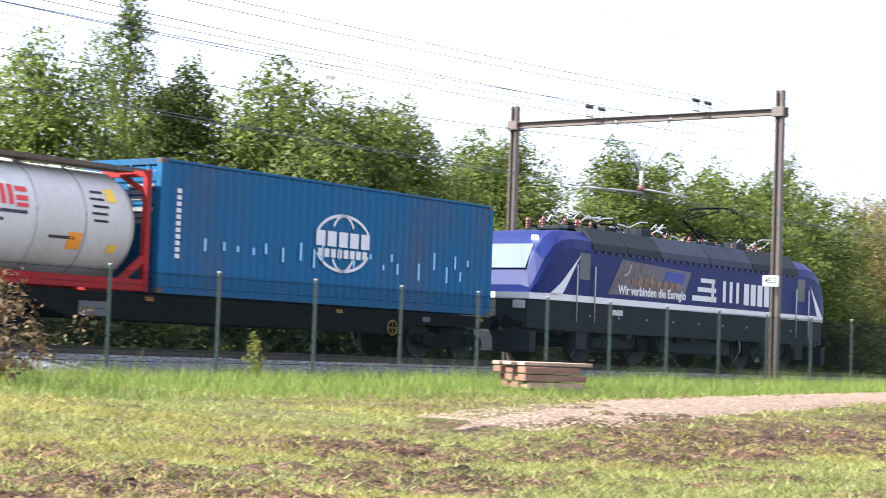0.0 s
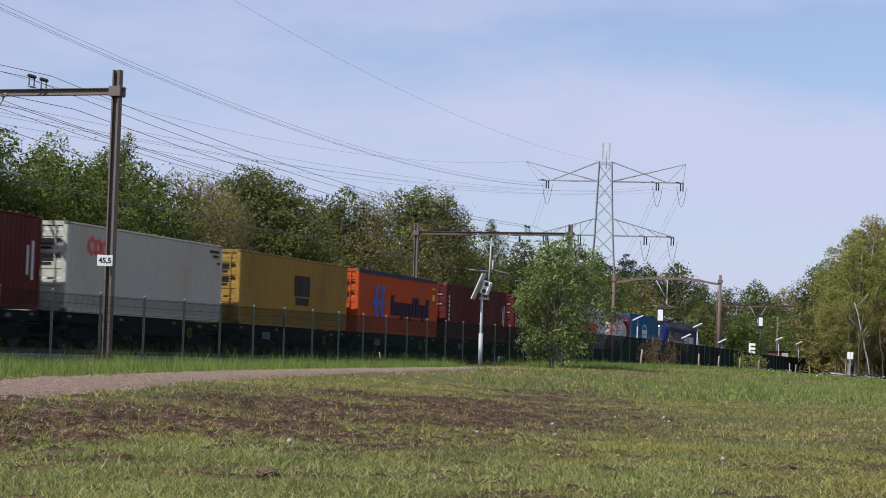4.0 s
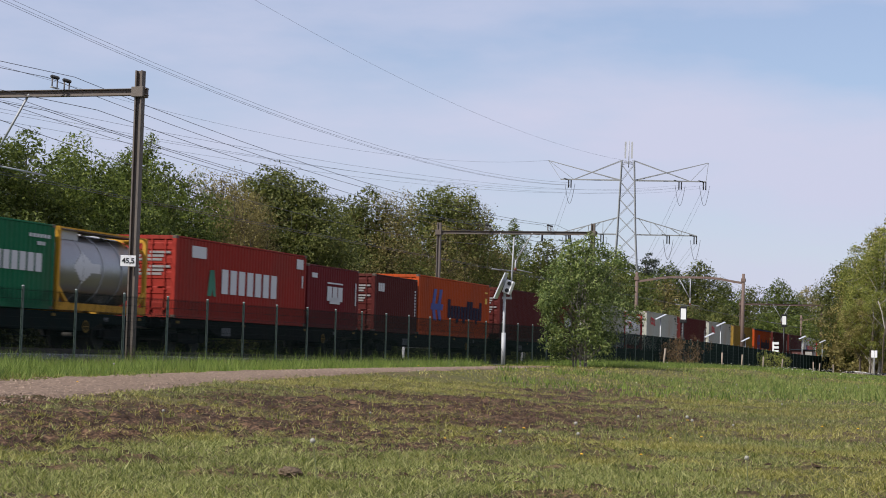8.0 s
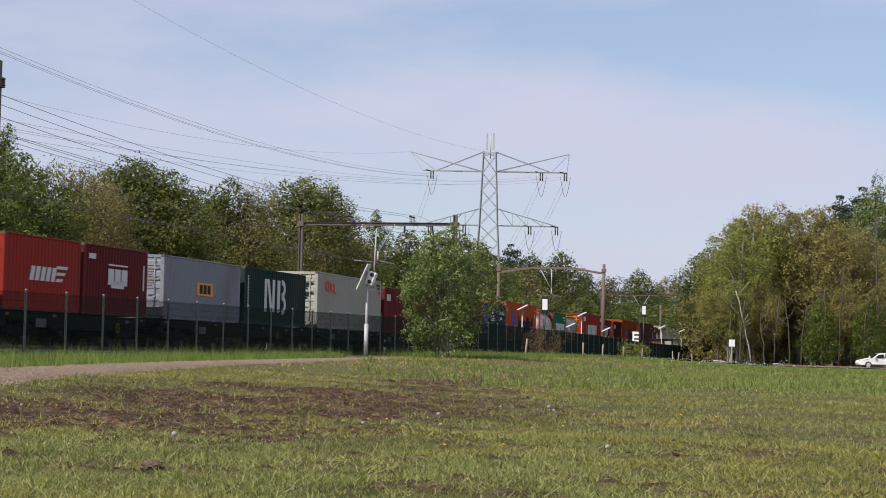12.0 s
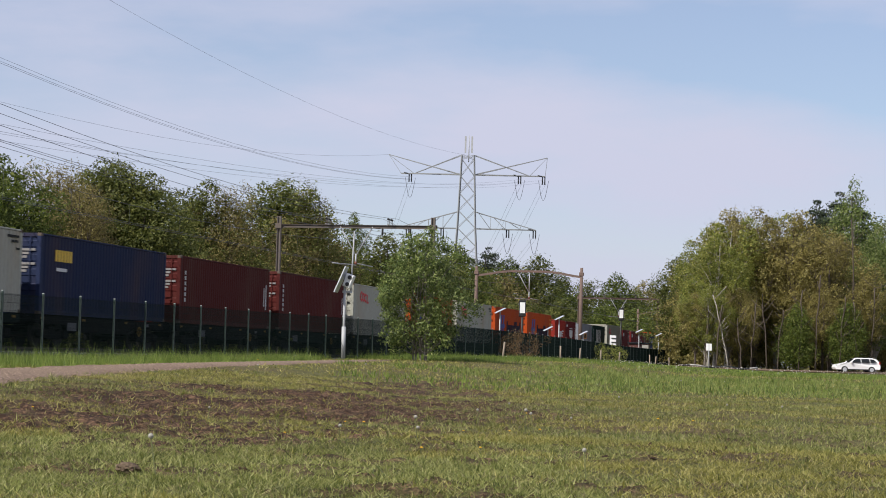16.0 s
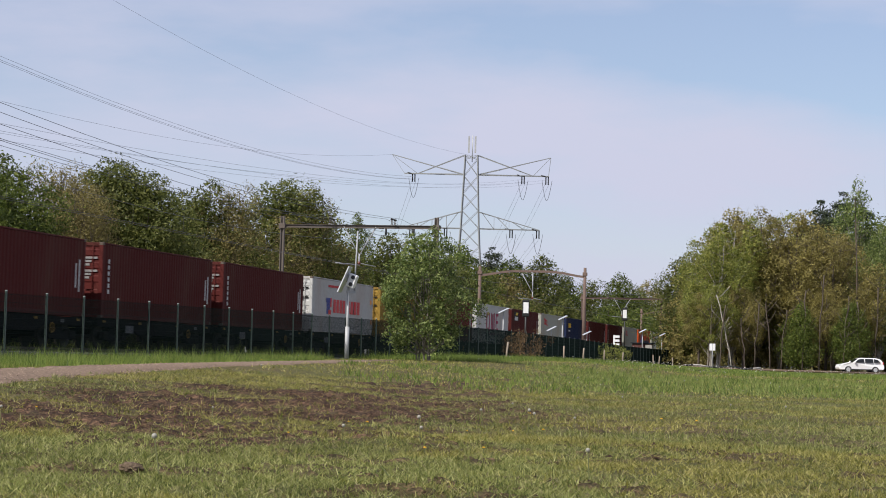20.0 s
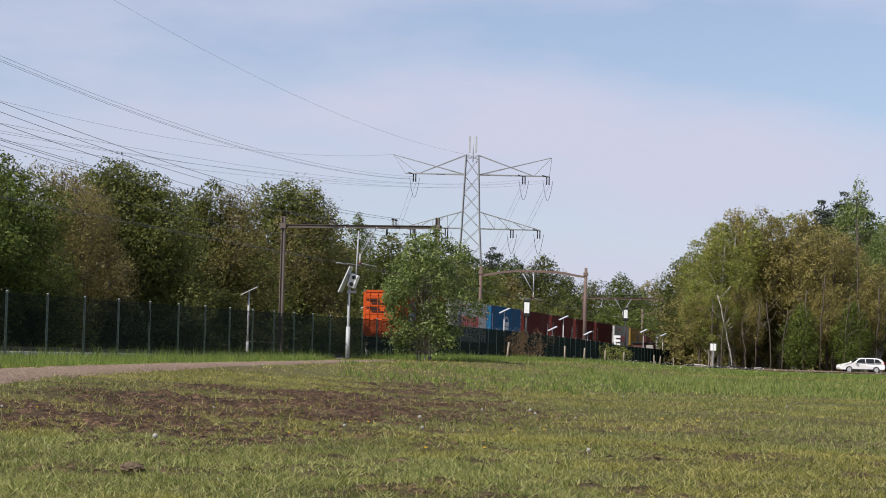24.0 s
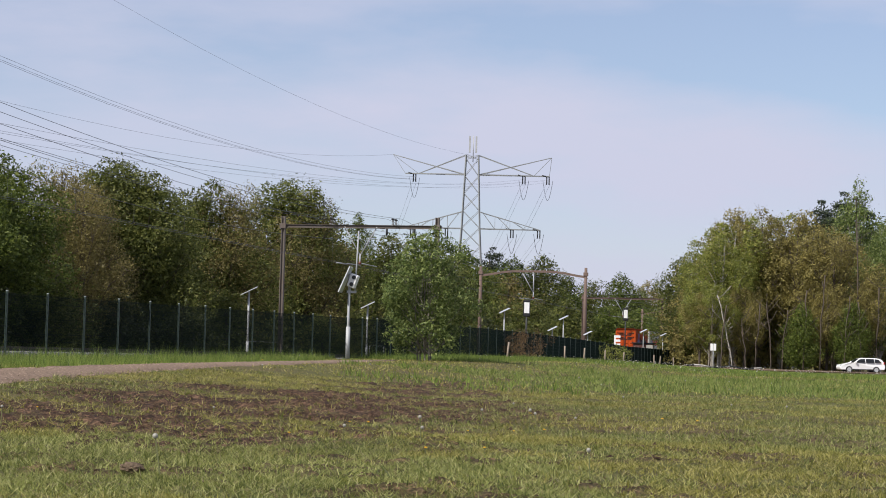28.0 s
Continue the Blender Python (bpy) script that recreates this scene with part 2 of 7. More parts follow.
def lettering(text, size, mat, depth=0.004, bold=0.0):
    """Raised letters of the built-in font, lying in x and y."""
    cu = bpy.data.curves.new("letters", "FONT")
    cu.body, cu.size, cu.extrude, cu.align_x, cu.align_y, cu.offset = text, size, depth, "CENTER", "CENTER", bold
    ob = bpy.data.objects.new("letters", cu)
    scene.collection.objects.link(ob)
    bpy.context.view_layer.update()
    me = bpy.data.meshes.new_from_object(ob.evaluated_get(bpy.context.evaluated_depsgraph_get()))
    bpy.data.objects.remove(ob)
    me.materials.clear()
    me.materials.append(mat)
    return me


M_GALV = surface("galvanised", (0.40, 0.41, 0.42), rough=0.65, metal=0.2, vary=0.15)
M_INSUL = surface("insulator_brown", (0.16, 0.06, 0.04), rough=0.25)

# ---- ground ----
rng = np.random.default_rng(7)


def lattice_noise(x, y, size, seed):
    """Smooth value noise on a plane, 0 to 1."""
    r = np.random.default_rng(seed)
    table = r.random((256, 256))
    gx, gy = np.asarray(x) / size, np.asarray(y) / size
    ix, iy = np.floor(gx).astype(int), np.floor(gy).astype(int)
    fx, fy = gx - ix, gy - iy
    fx, fy = fx * fx * (3 - 2 * fx), fy * fy * (3 - 2 * fy)
    g = lambda a, b: table[a % 256, b % 256]
    return (g(ix, iy) * (1 - fx) + g(ix + 1, iy) * fx) * (1 - fy) + (g(ix, iy + 1) * (1 - fx) + g(ix + 1, iy + 1) * fx) * fy


def path_edges(s):
    """The gravel track's two edges, across the line, by the way along it."""
    lo = np.interp(s, [10, 15, 19, 25, 33, 45, 60, 75], [11.4, 11.5, 11.9, 13.2, 14.6, 16.2, 17.5, 18.8])
    hi = np.interp(s, [10, 15, 19, 25, 33, 45, 60, 75], [11.8, 12.4, 13.8, 15.3, 16.4, 17.8, 18.9, 19.6])
    return lo, hi


def on_path(s, l):
    lo, hi = path_edges(s)
    inside = smooth(-0.25, 0.25, l - lo) * smooth(-0.25, 0.25, hi - l)
    return inside * smooth(13, 17, s) * (1 - smooth(70, 76, s))


def soil_at(x, y):
    """Where the turf is torn open: a rutted band between the path and the field."""
    s, l = x * U.x + y * U.y, x * N.x + y * N.y
    mid = np.interp(s, [0, 9, 14, 22, 30, 38, 50], [8.6, 9.0, 9.6, 8.9, 9.0, 9.8, 11.0])
    half = np.interp(s, [-6, 6, 14, 20, 30, 40, 52], [0.5, 2.4, 3.0, 5.0, 4.8, 3.0, 0.3])
    band = np.clip(1 - np.abs(l - mid) / half, -0.5, 1)
    n = lattice_noise(x, y, 1.9, 3) * 0.30 + lattice_noise(x, y, 0.55, 4) * 0.22 + lattice_noise(x, y, 0.2, 5) * 0.26 + lattice_noise(x, y, 0.085, 6) * 0.22
    torn = 0.97 * smooth(0.48, 0.62, n * 0.95 + band * 0.17) * smooth(-0.15, 0.35, band)
    worn = smooth(0.50, 0.68, lattice_noise(x, y, 0.9, 9) * 0.4 + lattice_noise(x, y, 0.35, 10) * 0.35 + lattice_noise(x, y, 0.14, 11) * 0.25) * smooth(60, 20, np.hypot(x, y)) * 0.68
    return np.clip(np.maximum(torn, worn), 0, 1)


def bumps(x, y, soil):
    return (lattice_noise(x, y, 1.7, 21) - 0.5) * 0.05 + (lattice_noise(x, y, 0.5, 22) - 0.5) * (0.025 + 0.08 * soil) + (lattice_noise(x, y, 0.16, 23) - 0.5) * (0.012 + 0.075 * soil) + (lattice_noise(x, y, 0.07, 24) - 0.5) * 0.06 * soil


def turf_material():
    m, nn, ll, bsdf = nodes_of("turf")
    co = nn.new("ShaderNodeTexCoord")
    n1, n2, n3 = (nn.new("ShaderNodeTexNoise") for _ in range(3))
    for n, sc, d in ((n1, 0.22, 5), (n2, 3.5, 6), (n3, 28.0, 5)):
        n.inputs["Scale"].default_value, n.inputs["Detail"].default_value = sc, d
        ll.new(co.outputs["Object"], n.inputs["Vector"])
    green = ramp_of(nn, [(0.3, (0.035, 0.042, 0.012)), (0.5, (0.095, 0.105, 0.028)), (0.72, (0.18, 0.17, 0.055))])
    ll.new(n2.outputs["Fac"], green.inputs["Fac"])
    thatch = ramp_of(nn, [(0.35, (0.035, 0.027, 0.013)), (0.52, (0.12, 0.088, 0.045)), (0.72, (0.28, 0.21, 0.12))])
    ll.new(n3.outputs["Fac"], thatch.inputs["Fac"])
    k = ramp_of(nn, [(0.38, (0.15, 0.15, 0.15)), (0.62, (0.75, 0.75, 0.75))])
    ll.new(n1.outputs["Fac"], k.inputs["Fac"])
    mix = nn.new("ShaderNodeMix")
    mix.data_type = "RGBA"
    ll.new(k.outputs["Color"], mix.inputs["Factor"])
    ll.new(green.outputs["Color"], mix.inputs["A"])
    ll.new(thatch.outputs["Color"], mix.inputs["B"])
    earth = ramp_of(nn, [(0.40, (0.010, 0.006, 0.005)), (0.5, (0.056, 0.031, 0.020)), (0.62, (0.25, 0.150, 0.090))])
    n4, half = nn.new("ShaderNodeTexNoise"), nn.new("ShaderNodeMix")
    n4.inputs["Scale"].default_value, n4.inputs["Detail"].default_value, n4.inputs["Roughness"].default_value = 5.0, 8, 0.75
    ll.new(co.outputs["Object"], n4.inputs["Vector"])
    half.inputs["Factor"].default_value = 0.35
    ll.new(n4.outputs["Fac"], half.inputs["A"])
    ll.new(n3.outputs["Fac"], half.inputs["B"])
    ll.new(half.outputs["Result"], earth.inputs["Fac"])
    at = nn.new("ShaderNodeAttribute")
    at.attribute_name = "soil"
    mix2 = nn.new("ShaderNodeMix")
    mix2.data_type = "RGBA"
    ll.new(at.outputs["Fac"], mix2.inputs["Factor"])
    ll.new(mix.outputs["Result"], mix2.inputs["A"])
    ll.new(earth.outputs["Color"], mix2.inputs["B"])
    ll.new(mix2.outputs["Result"], bsdf.inputs["Base Color"])
    bsdf.inputs["Roughness"].default_value, bsdf.inputs["Specular IOR Level"].default_value = 0.9, 0.15
    b = nn.new("ShaderNodeBump")
    b.inputs["Strength"].default_value, b.inputs["Distance"].default_value = 1.0, 0.06
    ll.new(n3.outputs["Fac"], b.inputs["Height"])
    ll.new(b.outputs["Normal"], bsdf.inputs["Normal"])
    return m


def build_ground():
    radii = np.concatenate([[0.0, 1.0], np.geomspace(2, 10, 14)[:-1], np.geomspace(10, 50, 225)[:-1], np.geomspace(50, 150, 50)[:-1], np.geomspace(150, 4400, 50)])
    az = np.radians(np.concatenate([np.arange(-41, 16, 0.2), np.arange(16, 319, 5.5)]))
    rr, aa = np.meshgrid(radii[1:], az, indexing="ij")
    x, y = rr * np.sin(aa), rr * np.cos(aa)
    soil = soil_at(x, y)
    near = smooth(90, 25, rr)
    z = ground_z(x, y) + bumps(x, y, soil) * near
    nr, na = x.shape
    verts = np.concatenate([[[0, 0, float(ground_z(0, 0))]], np.stack([x, y, z], -1).reshape(-1, 3)])
    idx = 1 + np.arange(nr * na).reshape(nr, na)
    a, b = idx[:-1, :], idx[1:, :]
    quads = np.stack([a, b, np.roll(b, -1, 1), np.roll(a, -1, 1)], -1).reshape(-1, 4)
    k = np.arange(0, na, 2)
    hub = np.stack([np.zeros(len(k), int), idx[0][k], idx[0][(k + 1) % na], idx[0][(k + 2) % na]], -1)
    me = raw_mesh("ground", verts, np.concatenate([quads, hub])[:, ::-1], turf_material())
    at = me.attributes.new("soil", "FLOAT", "POINT")
    at.data.foreach_set("value", np.concatenate([[0], soil.reshape(-1)]).astype(np.float32))
    me.polygons.foreach_set("use_smooth", np.ones(len(me.polygons), bool))
    ob = new("ground", me)
    tagged(ob, "rough spring meadow turf with torn brown soil patches", "ground", kind="structure")


build_ground()

# gravel track
M_GRAVEL = surface("gravel", (0.22, 0.155, 0.112), rough=0.95, scale=5.0, vary=0.75, grime=0.6, bump=1.0, fine=17.0, dirt=(0.15, 0.10, 0.07), spec=0.2, stretch=(1, 0.6, 1))


def build_path():
    ss = np.arange(16.0, 75.0, 0.3)
    lo, hi = path_edges(ss)
    cols = 13
    k = np.linspace(0, 1, cols)
    wob_a, wob_b = (lattice_noise(ss, ss * 0, 0.9, 31) - 0.5) * 0.5, (lattice_noise(ss, ss * 0, 0.7, 32) - 0.5) * 0.5
    taper = smooth(14.5, 27, ss) * (1 - smooth(68, 76, ss)) * 0.5
    mid, hw = (lo + hi) / 2, (hi - lo)
    L = mid[:, None] + (k[None, :] - 0.5) * 2 * (hw * taper)[:, None] + wob_a[:, None] * (1 - k) + wob_b[:, None] * k
    S = ss[:, None] + 0 * L
    x, y = S * U.x + L * N.x, S * U.y + L * N.y
    crown = 0.03 * np.sin(k * math.pi)[None, :] ** 0.5
    z = ground_z(x, y) + (0.015 + crown) * smooth(16, 19.5, ss)[:, None] - 0.03 * (1 - smooth(16, 18, ss))[:, None] - 0.05 * (np.abs(k - 0.5) > 0.49)[None, :] + (lattice_noise(x, y, 0.3, 33) - 0.5) * 0.025
    idx = np.arange(x.size).reshape(x.shape)
    q = np.stack([idx[:-1, :-1], idx[1:, :-1], idx[1:, 1:], idx[:-1, 1:]], -1).reshape(-1, 4)
    me = raw_mesh("gravel_path", np.stack([x, y, z], -1).reshape(-1, 3), q[:, ::-1], M_GRAVEL)
    me.polygons.foreach_set("use_smooth", np.ones(len(me.polygons), bool))
    tagged(new("gravel_path", me), "pinkish brown gravel track along the fence", "path", kind="structure")


build_path()

# ---- grass ----
M_GRASS = leaf_material("grass_blades", (0.070, 0.078, 0.016), (0.305, 0.288, 0.062), (0.54, 0.48, 0.19), 0.45)
M_COOL = leaf_material("cool_green_grass", (0.052, 0.072, 0.018), (0.215, 0.238, 0.058), (0.44, 0.43, 0.18), 0.45)
M_LUSH = leaf_material("lush_grass", (0.055, 0.090, 0.022), (0.195, 0.245, 0.062), (0.33, 0.36, 0.115), 0.45)
M_VERGE = leaf_material("verge_grass", (0.050, 0.088, 0.016), (0.155, 0.222, 0.040), (0.27, 0.33, 0.08), 0.45)
M_DRY = leaf_material("dry_grass", (0.15, 0.12, 0.06), (0.24, 0.19, 0.10), (0.33, 0.27, 0.16), 0.2)


def blades(name, x, y, n, h0, h1, w, spread, mat, label, lean=0.5):
    """Grass: narrow bent blades in tufts at the places given."""
    k = len(x)
    X, Y = np.repeat(x, n) + rng.normal(0, spread, k * n), np.repeat(y, n) + rng.normal(0, spread, k * n)
    soil = soil_at(X, Y)
    Z = ground_z(X, Y) + bumps(X, Y, soil) * smooth(90, 25, np.hypot(X, Y)) - 0.01
    h = rng.uniform(h0, h1, k * n) * np.repeat(rng.uniform(0.6, 1.25, k), n)
    a, b = rng.uniform(0, math.tau, k * n), rng.uniform(0, math.tau, k * n)
    ln = h * rng.uniform(0.05, lean, k * n)
    wx, wy = np.cos(a) * w / 2, np.sin(a) * w / 2
    dx, dy = np.cos(b) * ln, np.sin(b) * ln
    v = np.stack([np.stack([X - wx, Y - wy, Z], -1), np.stack([X + wx, Y + wy, Z], -1), np.stack([X + dx, Y + dy, Z + h], -1)], 1).reshape(-1, 3)
    f = np.arange(len(v)).reshape(-1, 3)
    return tagged(new(name, raw_mesh(name, v, f, mat)), label, "grass", kind="stuff")


def scatter(count, r0, r1, a0=-38.5, a1=14.5):
    r = np.sqrt(rng.uniform(r0 * r0, r1 * r1, count))
    a = np.radians(rng.uniform(a0, a1, count))
    return r * np.sin(a), r * np.cos(a)


def turf_places(count, r0, r1, l_max=21.8, a0=-38.5, a1=14.5):
    x, y = scatter(count, r0, r1, a0, a1)
    s, l = x * U.x + y * U.y, x * N.x + y * N.y
    keep = (rng.random(count) > soil_at(x, y) * 0.86) & (rng.random(count) > on_path(s, l) * 0.985) & (l < l_max)
    keep &= rng.random(count) < 0.1 + 0.9 * lattice_noise(x, y, 1.1, 41) * 0.7 + 0.75 * lattice_noise(x, y, 4.5, 42) * lattice_noise(x, y, 0.35, 44) * 2
    return x[keep], y[keep]


def off_bush(x, y):
    """Leaves out the grazed ground in front of the birch."""
    keep = ~((x > -4.5) & (x < 4.0) & (y > 68) & (y < 83))
    return x[keep], y[keep]


def verge_places(count, s0, s1, l0, l1):
    s, l = rng.uniform(s0, s1, count), rng.uniform(l0, l1, count)
    lo, hi = path_edges(s)
    keep = (l > np.where(s < 74, hi + 0.1 * rng.normal(size=count), 0)) & (rng.random(count) < 0.3 + lattice_noise(s, l, 1.4, 43))
    s, l = s[keep], l[keep]
    return off_bush(s * U.x + l * N.x, s * U.y + l * N.y)


def cool_patch(x, y, cool):
    """Splits the meadow into patches of cooler and of yellower green."""
    k = lattice_noise(x, y, 2.6, 45) * 0.6 + lattice_noise(x, y, 0.8, 46) * 0.4 + rng.normal(0, 0.06, len(x)) + 0.06 * smooth(30, 12, np.hypot(x, y)) * (x < 2)
    keep = (k > 0.54) == cool
    return x[keep], y[keep]


near, mid = turf_places(84000, 10.5, 22), turf_places(76000, 22, 46)
for cool in (False, True):
    mat, lb = (M_COOL, "patches of cooler green meadow grass") if cool else (M_GRASS, "short trodden meadow grass, green and straw coloured")
    blades("meadow_grass", *cool_patch(*near, cool), 5, 0.018, 0.066, 0.0135, 0.035, mat, lb, 2.4)
    blades("meadow_grass", *cool_patch(*mid, cool), 4, 0.025, 0.075, 0.017, 0.05, mat, lb, 2.0)
blades("meadow_grass", *turf_places(36000, 46, 110), 4, 0.03, 0.09, 0.03, 0.14, M_GRASS, "longer pale green grass of the open field", 1.8)
blades("field_grass", *turf_places(16000, 100, 168, 20.5, -6, 15), 4, 0.04, 0.10, 0.08, 0.3, M_VERGE, "fresh green grass at the far end of the field", 1.2)
blades("dry_grass", *turf_places(24000, 11, 40), 3, 0.02, 0.06, 0.009, 0.06, M_DRY, "dry straw among the grass", 2.2)
blades("weed_tufts", *turf_places(1100, 11, 45), 14, 0.05, 0.12, 0.018, 0.045, M_COOL, "green weed tufts in the meadow", 1.3)
blades("verge_grass", *verge_places(30000, 8, 60, 15.5, 23.2), 5, 0.05, 0.22, 0.012, 0.06, M_VERGE, "bright green verge grass at the fence foot", 1.1)
blades("verge_grass", *verge_places(3000, 8, 100, 16.5, 23.2), 10, 0.14, 0.36, 0.013, 0.07, M_VERGE, "tall ragged grass tufts in the verge", 0.8)
blades("verge_grass", *verge_places(1100, 8, 100, 20.5, 23.0), 7, 0.24, 0.52, 0.011, 0.09, M_VERGE, "tall seeding grass stalks at the fence foot", 0.6)
blades("dry_grass", *verge_places(2200, 8, 70, 20.0, 23.4), 5, 0.08, 0.26, 0.010, 0.08, M_DRY, "dry straw along the fence foot", 1.2)
blades("verge_grass", *verge_places(20000, 60, 150, 17.0, 23.0), 5, 0.06, 0.24, 0.026, 0.1, M_VERGE, "tall verge grass along the far fence", 0.9)


def tuft_places(count, r0, r1, a0, a1):
    x, y = scatter(count, r0, r1, a0, a1)
    keep = (lattice_noise(x, y, 7.0, 61) * 0.6 + lattice_noise(x, y, 2.0, 62) * 0.4 > 0.55) & (x * N.x + y * N.y < 20.5)
    return off_bush(x[keep], y[keep])


blades("tall_grass", *tuft_places(2600, 44, 110, -3, 14.5), 7, 0.10, 0.28, 0.03, 0.12, M_VERGE, "taller dark green grass clumps in the open field", 0.9)


def lush_places(count):
    """A belt of lush grass across the far side of the meadow."""
    x, y = scatter(count, 42, 96, 0.5, 15)
    d = np.hypot(x, y) + 9 * (lattice_noise(x, y, 9.0, 63) - 0.5) + 1.3 * x * (x < 6) - 7.8 * (x < 6)
    keep = (rng.random(count) < smooth(41, 55, d) * smooth(92, 78, d) * (0.25 + 0.9 * lattice_noise(x, y, 2.2, 64))) & (x * N.x + y * N.y < 20.0)
    return off_bush(x[keep], y[keep])


blades("lush_grass", *lush_places(9000), 7, 0.04, 0.15, 0.03, 0.16, M_LUSH, "lush green grass belt across the meadow", 1.5)
blades("lush_grass", *lush_places(130), 26, 0.16, 0.36, 0.03, 0.16, M_LUSH, "tall dark tussocks in the lush grass", 0.8)


def build_seed_heads():
    """White dandelion clocks and blossom scattered far out, too many to count."""
    r = np.random.default_rng(72)
    x, y = scatter(5200, 45, 165, 1.0, 15)
    d = np.hypot(x, y)
    keep = r.random(len(x)) < 0.04 + 0.26 * smooth(92, 110, d) * smooth(0.5, 0.62, lattice_noise(x, y, 7.0, 65) * 0.6 + lattice_noise(x, y, 2.0, 66) * 0.4)
    keep &= x * N.x + y * N.y < 20.0
    x, y = x[keep], y[keep]
    k = len(x)
    size = np.hypot(x, y) / 3350 * r.uniform(0.3, 0.7, k) + 0.004
    base = np.array([(1, 0, 0), (-1, 0, 0), (0, 1, 0), (0, -1, 0), (0, 0, 1), (0, 0, -1)], float)
    fac = np.array([(0, 2, 4), (2, 1, 4), (1, 3, 4), (3, 0, 4), (2, 0, 5), (1, 2, 5), (3, 1, 5), (0, 3, 5)])
    v = np.stack([x, y, ground_z(x, y) + r.uniform(0.1, 0.28, k)], -1)[:, None] + base[None] * size[:, None, None]
    f = (fac[None] + 6 * np.arange(k)[:, None, None]).reshape(-1, 3)
    M = surface("seed_fluff", (0.62, 0.61, 0.55), rough=0.95, vary=0.2, island=True, spec=0.1, bump=0.0)
    tagged(new("seed_heads", raw_mesh("seed_heads", v.reshape(-1, 3), f, M)), "white dandelion seed heads scattered in the far meadow", "flowers", kind="stuff")


build_seed_heads()


def build_path_stones():
    r = np.random.default_rng(71)
    k = 7000
    s = 17 + 50 * r.random(k) ** 1.4
    lo, hi = path_edges(s)
    l = lo + (hi - lo) * r.uniform(-0.08, 1.05, k)
    x, y = s * U.x + l * N.x, s * U.y + l * N.y
    size = r.uniform(0.008, 0.024, k)
    base = np.array([(1, 0, 0), (-1, 0, 0), (0, 1, 0), (0, -1, 0), (0, 0, 0.8), (0, 0, -0.6)], float)
    fac = np.array([(0, 2, 4), (2, 1, 4), (1, 3, 4), (3, 0, 4)])
    v = np.stack([x, y, ground_z(x, y) + 0.042 * np.sin(np.clip((l - lo) / (hi - lo), 0.05, 0.95) * math.pi) ** 0.5 + 0.004], -1)[:, None] + base[None] * size[:, None, None] * r.uniform(0.5, 1.4, (k, 6, 1))
    f = (fac[None] + 6 * np.arange(k)[:, None, None]).reshape(-1, 3)
    M = surface("path_stone", (0.25, 0.185, 0.14), rough=0.95, vary=0.4, island=True, spec=0.2)
    tagged(new("path_stones", raw_mesh("path_stones", v.reshape(-1, 3), f, M)), "loose pinkish stones on the gravel track", "stones", kind="stuff")


build_path_stones()


def build_dirt_road():
    """The brown track in front of the wood."""
    M = surface("dirt_road", (0.17, 0.12, 0.085), rough=0.95, scale=1.0, vary=0.4, grime=0.4, bump=0.5, fine=6.0, dirt=(0.09, 0.065, 0.045), spec=0.15)
    x = np.arange(19.0, 66.0, 1.0)
    y0 = np.interp(x, [19, 27, 40, 66], [170.5, 174.0, 178.5, 184.0])
    k = np.linspace(0, 1, 5)
    X = x[:, None] + 0 * k
    Y = y0[:, None] + k * 6.5
    Z = ground_z(X, Y) + 0.07 + 0.1 * k + (lattice_noise(X, Y, 2.0, 51) - 0.5) * 0.04
    idx = np.arange(X.size).reshape(X.shape)
    q = np.stack([idx[:-1, :-1], idx[1:, :-1], idx[1:, 1:], idx[:-1, 1:]], -1).reshape(-1, 4)
    tagged(new("dirt_road", raw_mesh("dirt_road", np.stack([X, Y, Z], -1).reshape(-1, 3), q, M)), "brown dirt road in front of the wood", "road", kind="structure")


build_dirt_road()

# ---- railway track ----
M_STONE = surface("ballast_stone", (0.30, 0.305, 0.325), rough=0.95, scale=2.0, vary=0.4, grime=0.4, bump=0.6, fine=30.0, dirt=(0.13, 0.105, 0.085), island=True, spec=0.2)
M_BED = surface("ballast_bed", (0.17, 0.17, 0.18), rough=0.98, scale=1.5, vary=0.5, grime=0.4, bump=1.0, fine=16.0, dirt=(0.10, 0.08, 0.065), spec=0.1)
M_RAIL = surface("rail_steel", (0.07, 0.058, 0.05), rough=0.55, metal=0.6, grime=0.3)
M_SLEEPER = surface("sleeper_concrete", (0.36, 0.35, 0.33), rough=0.9, vary=0.2)


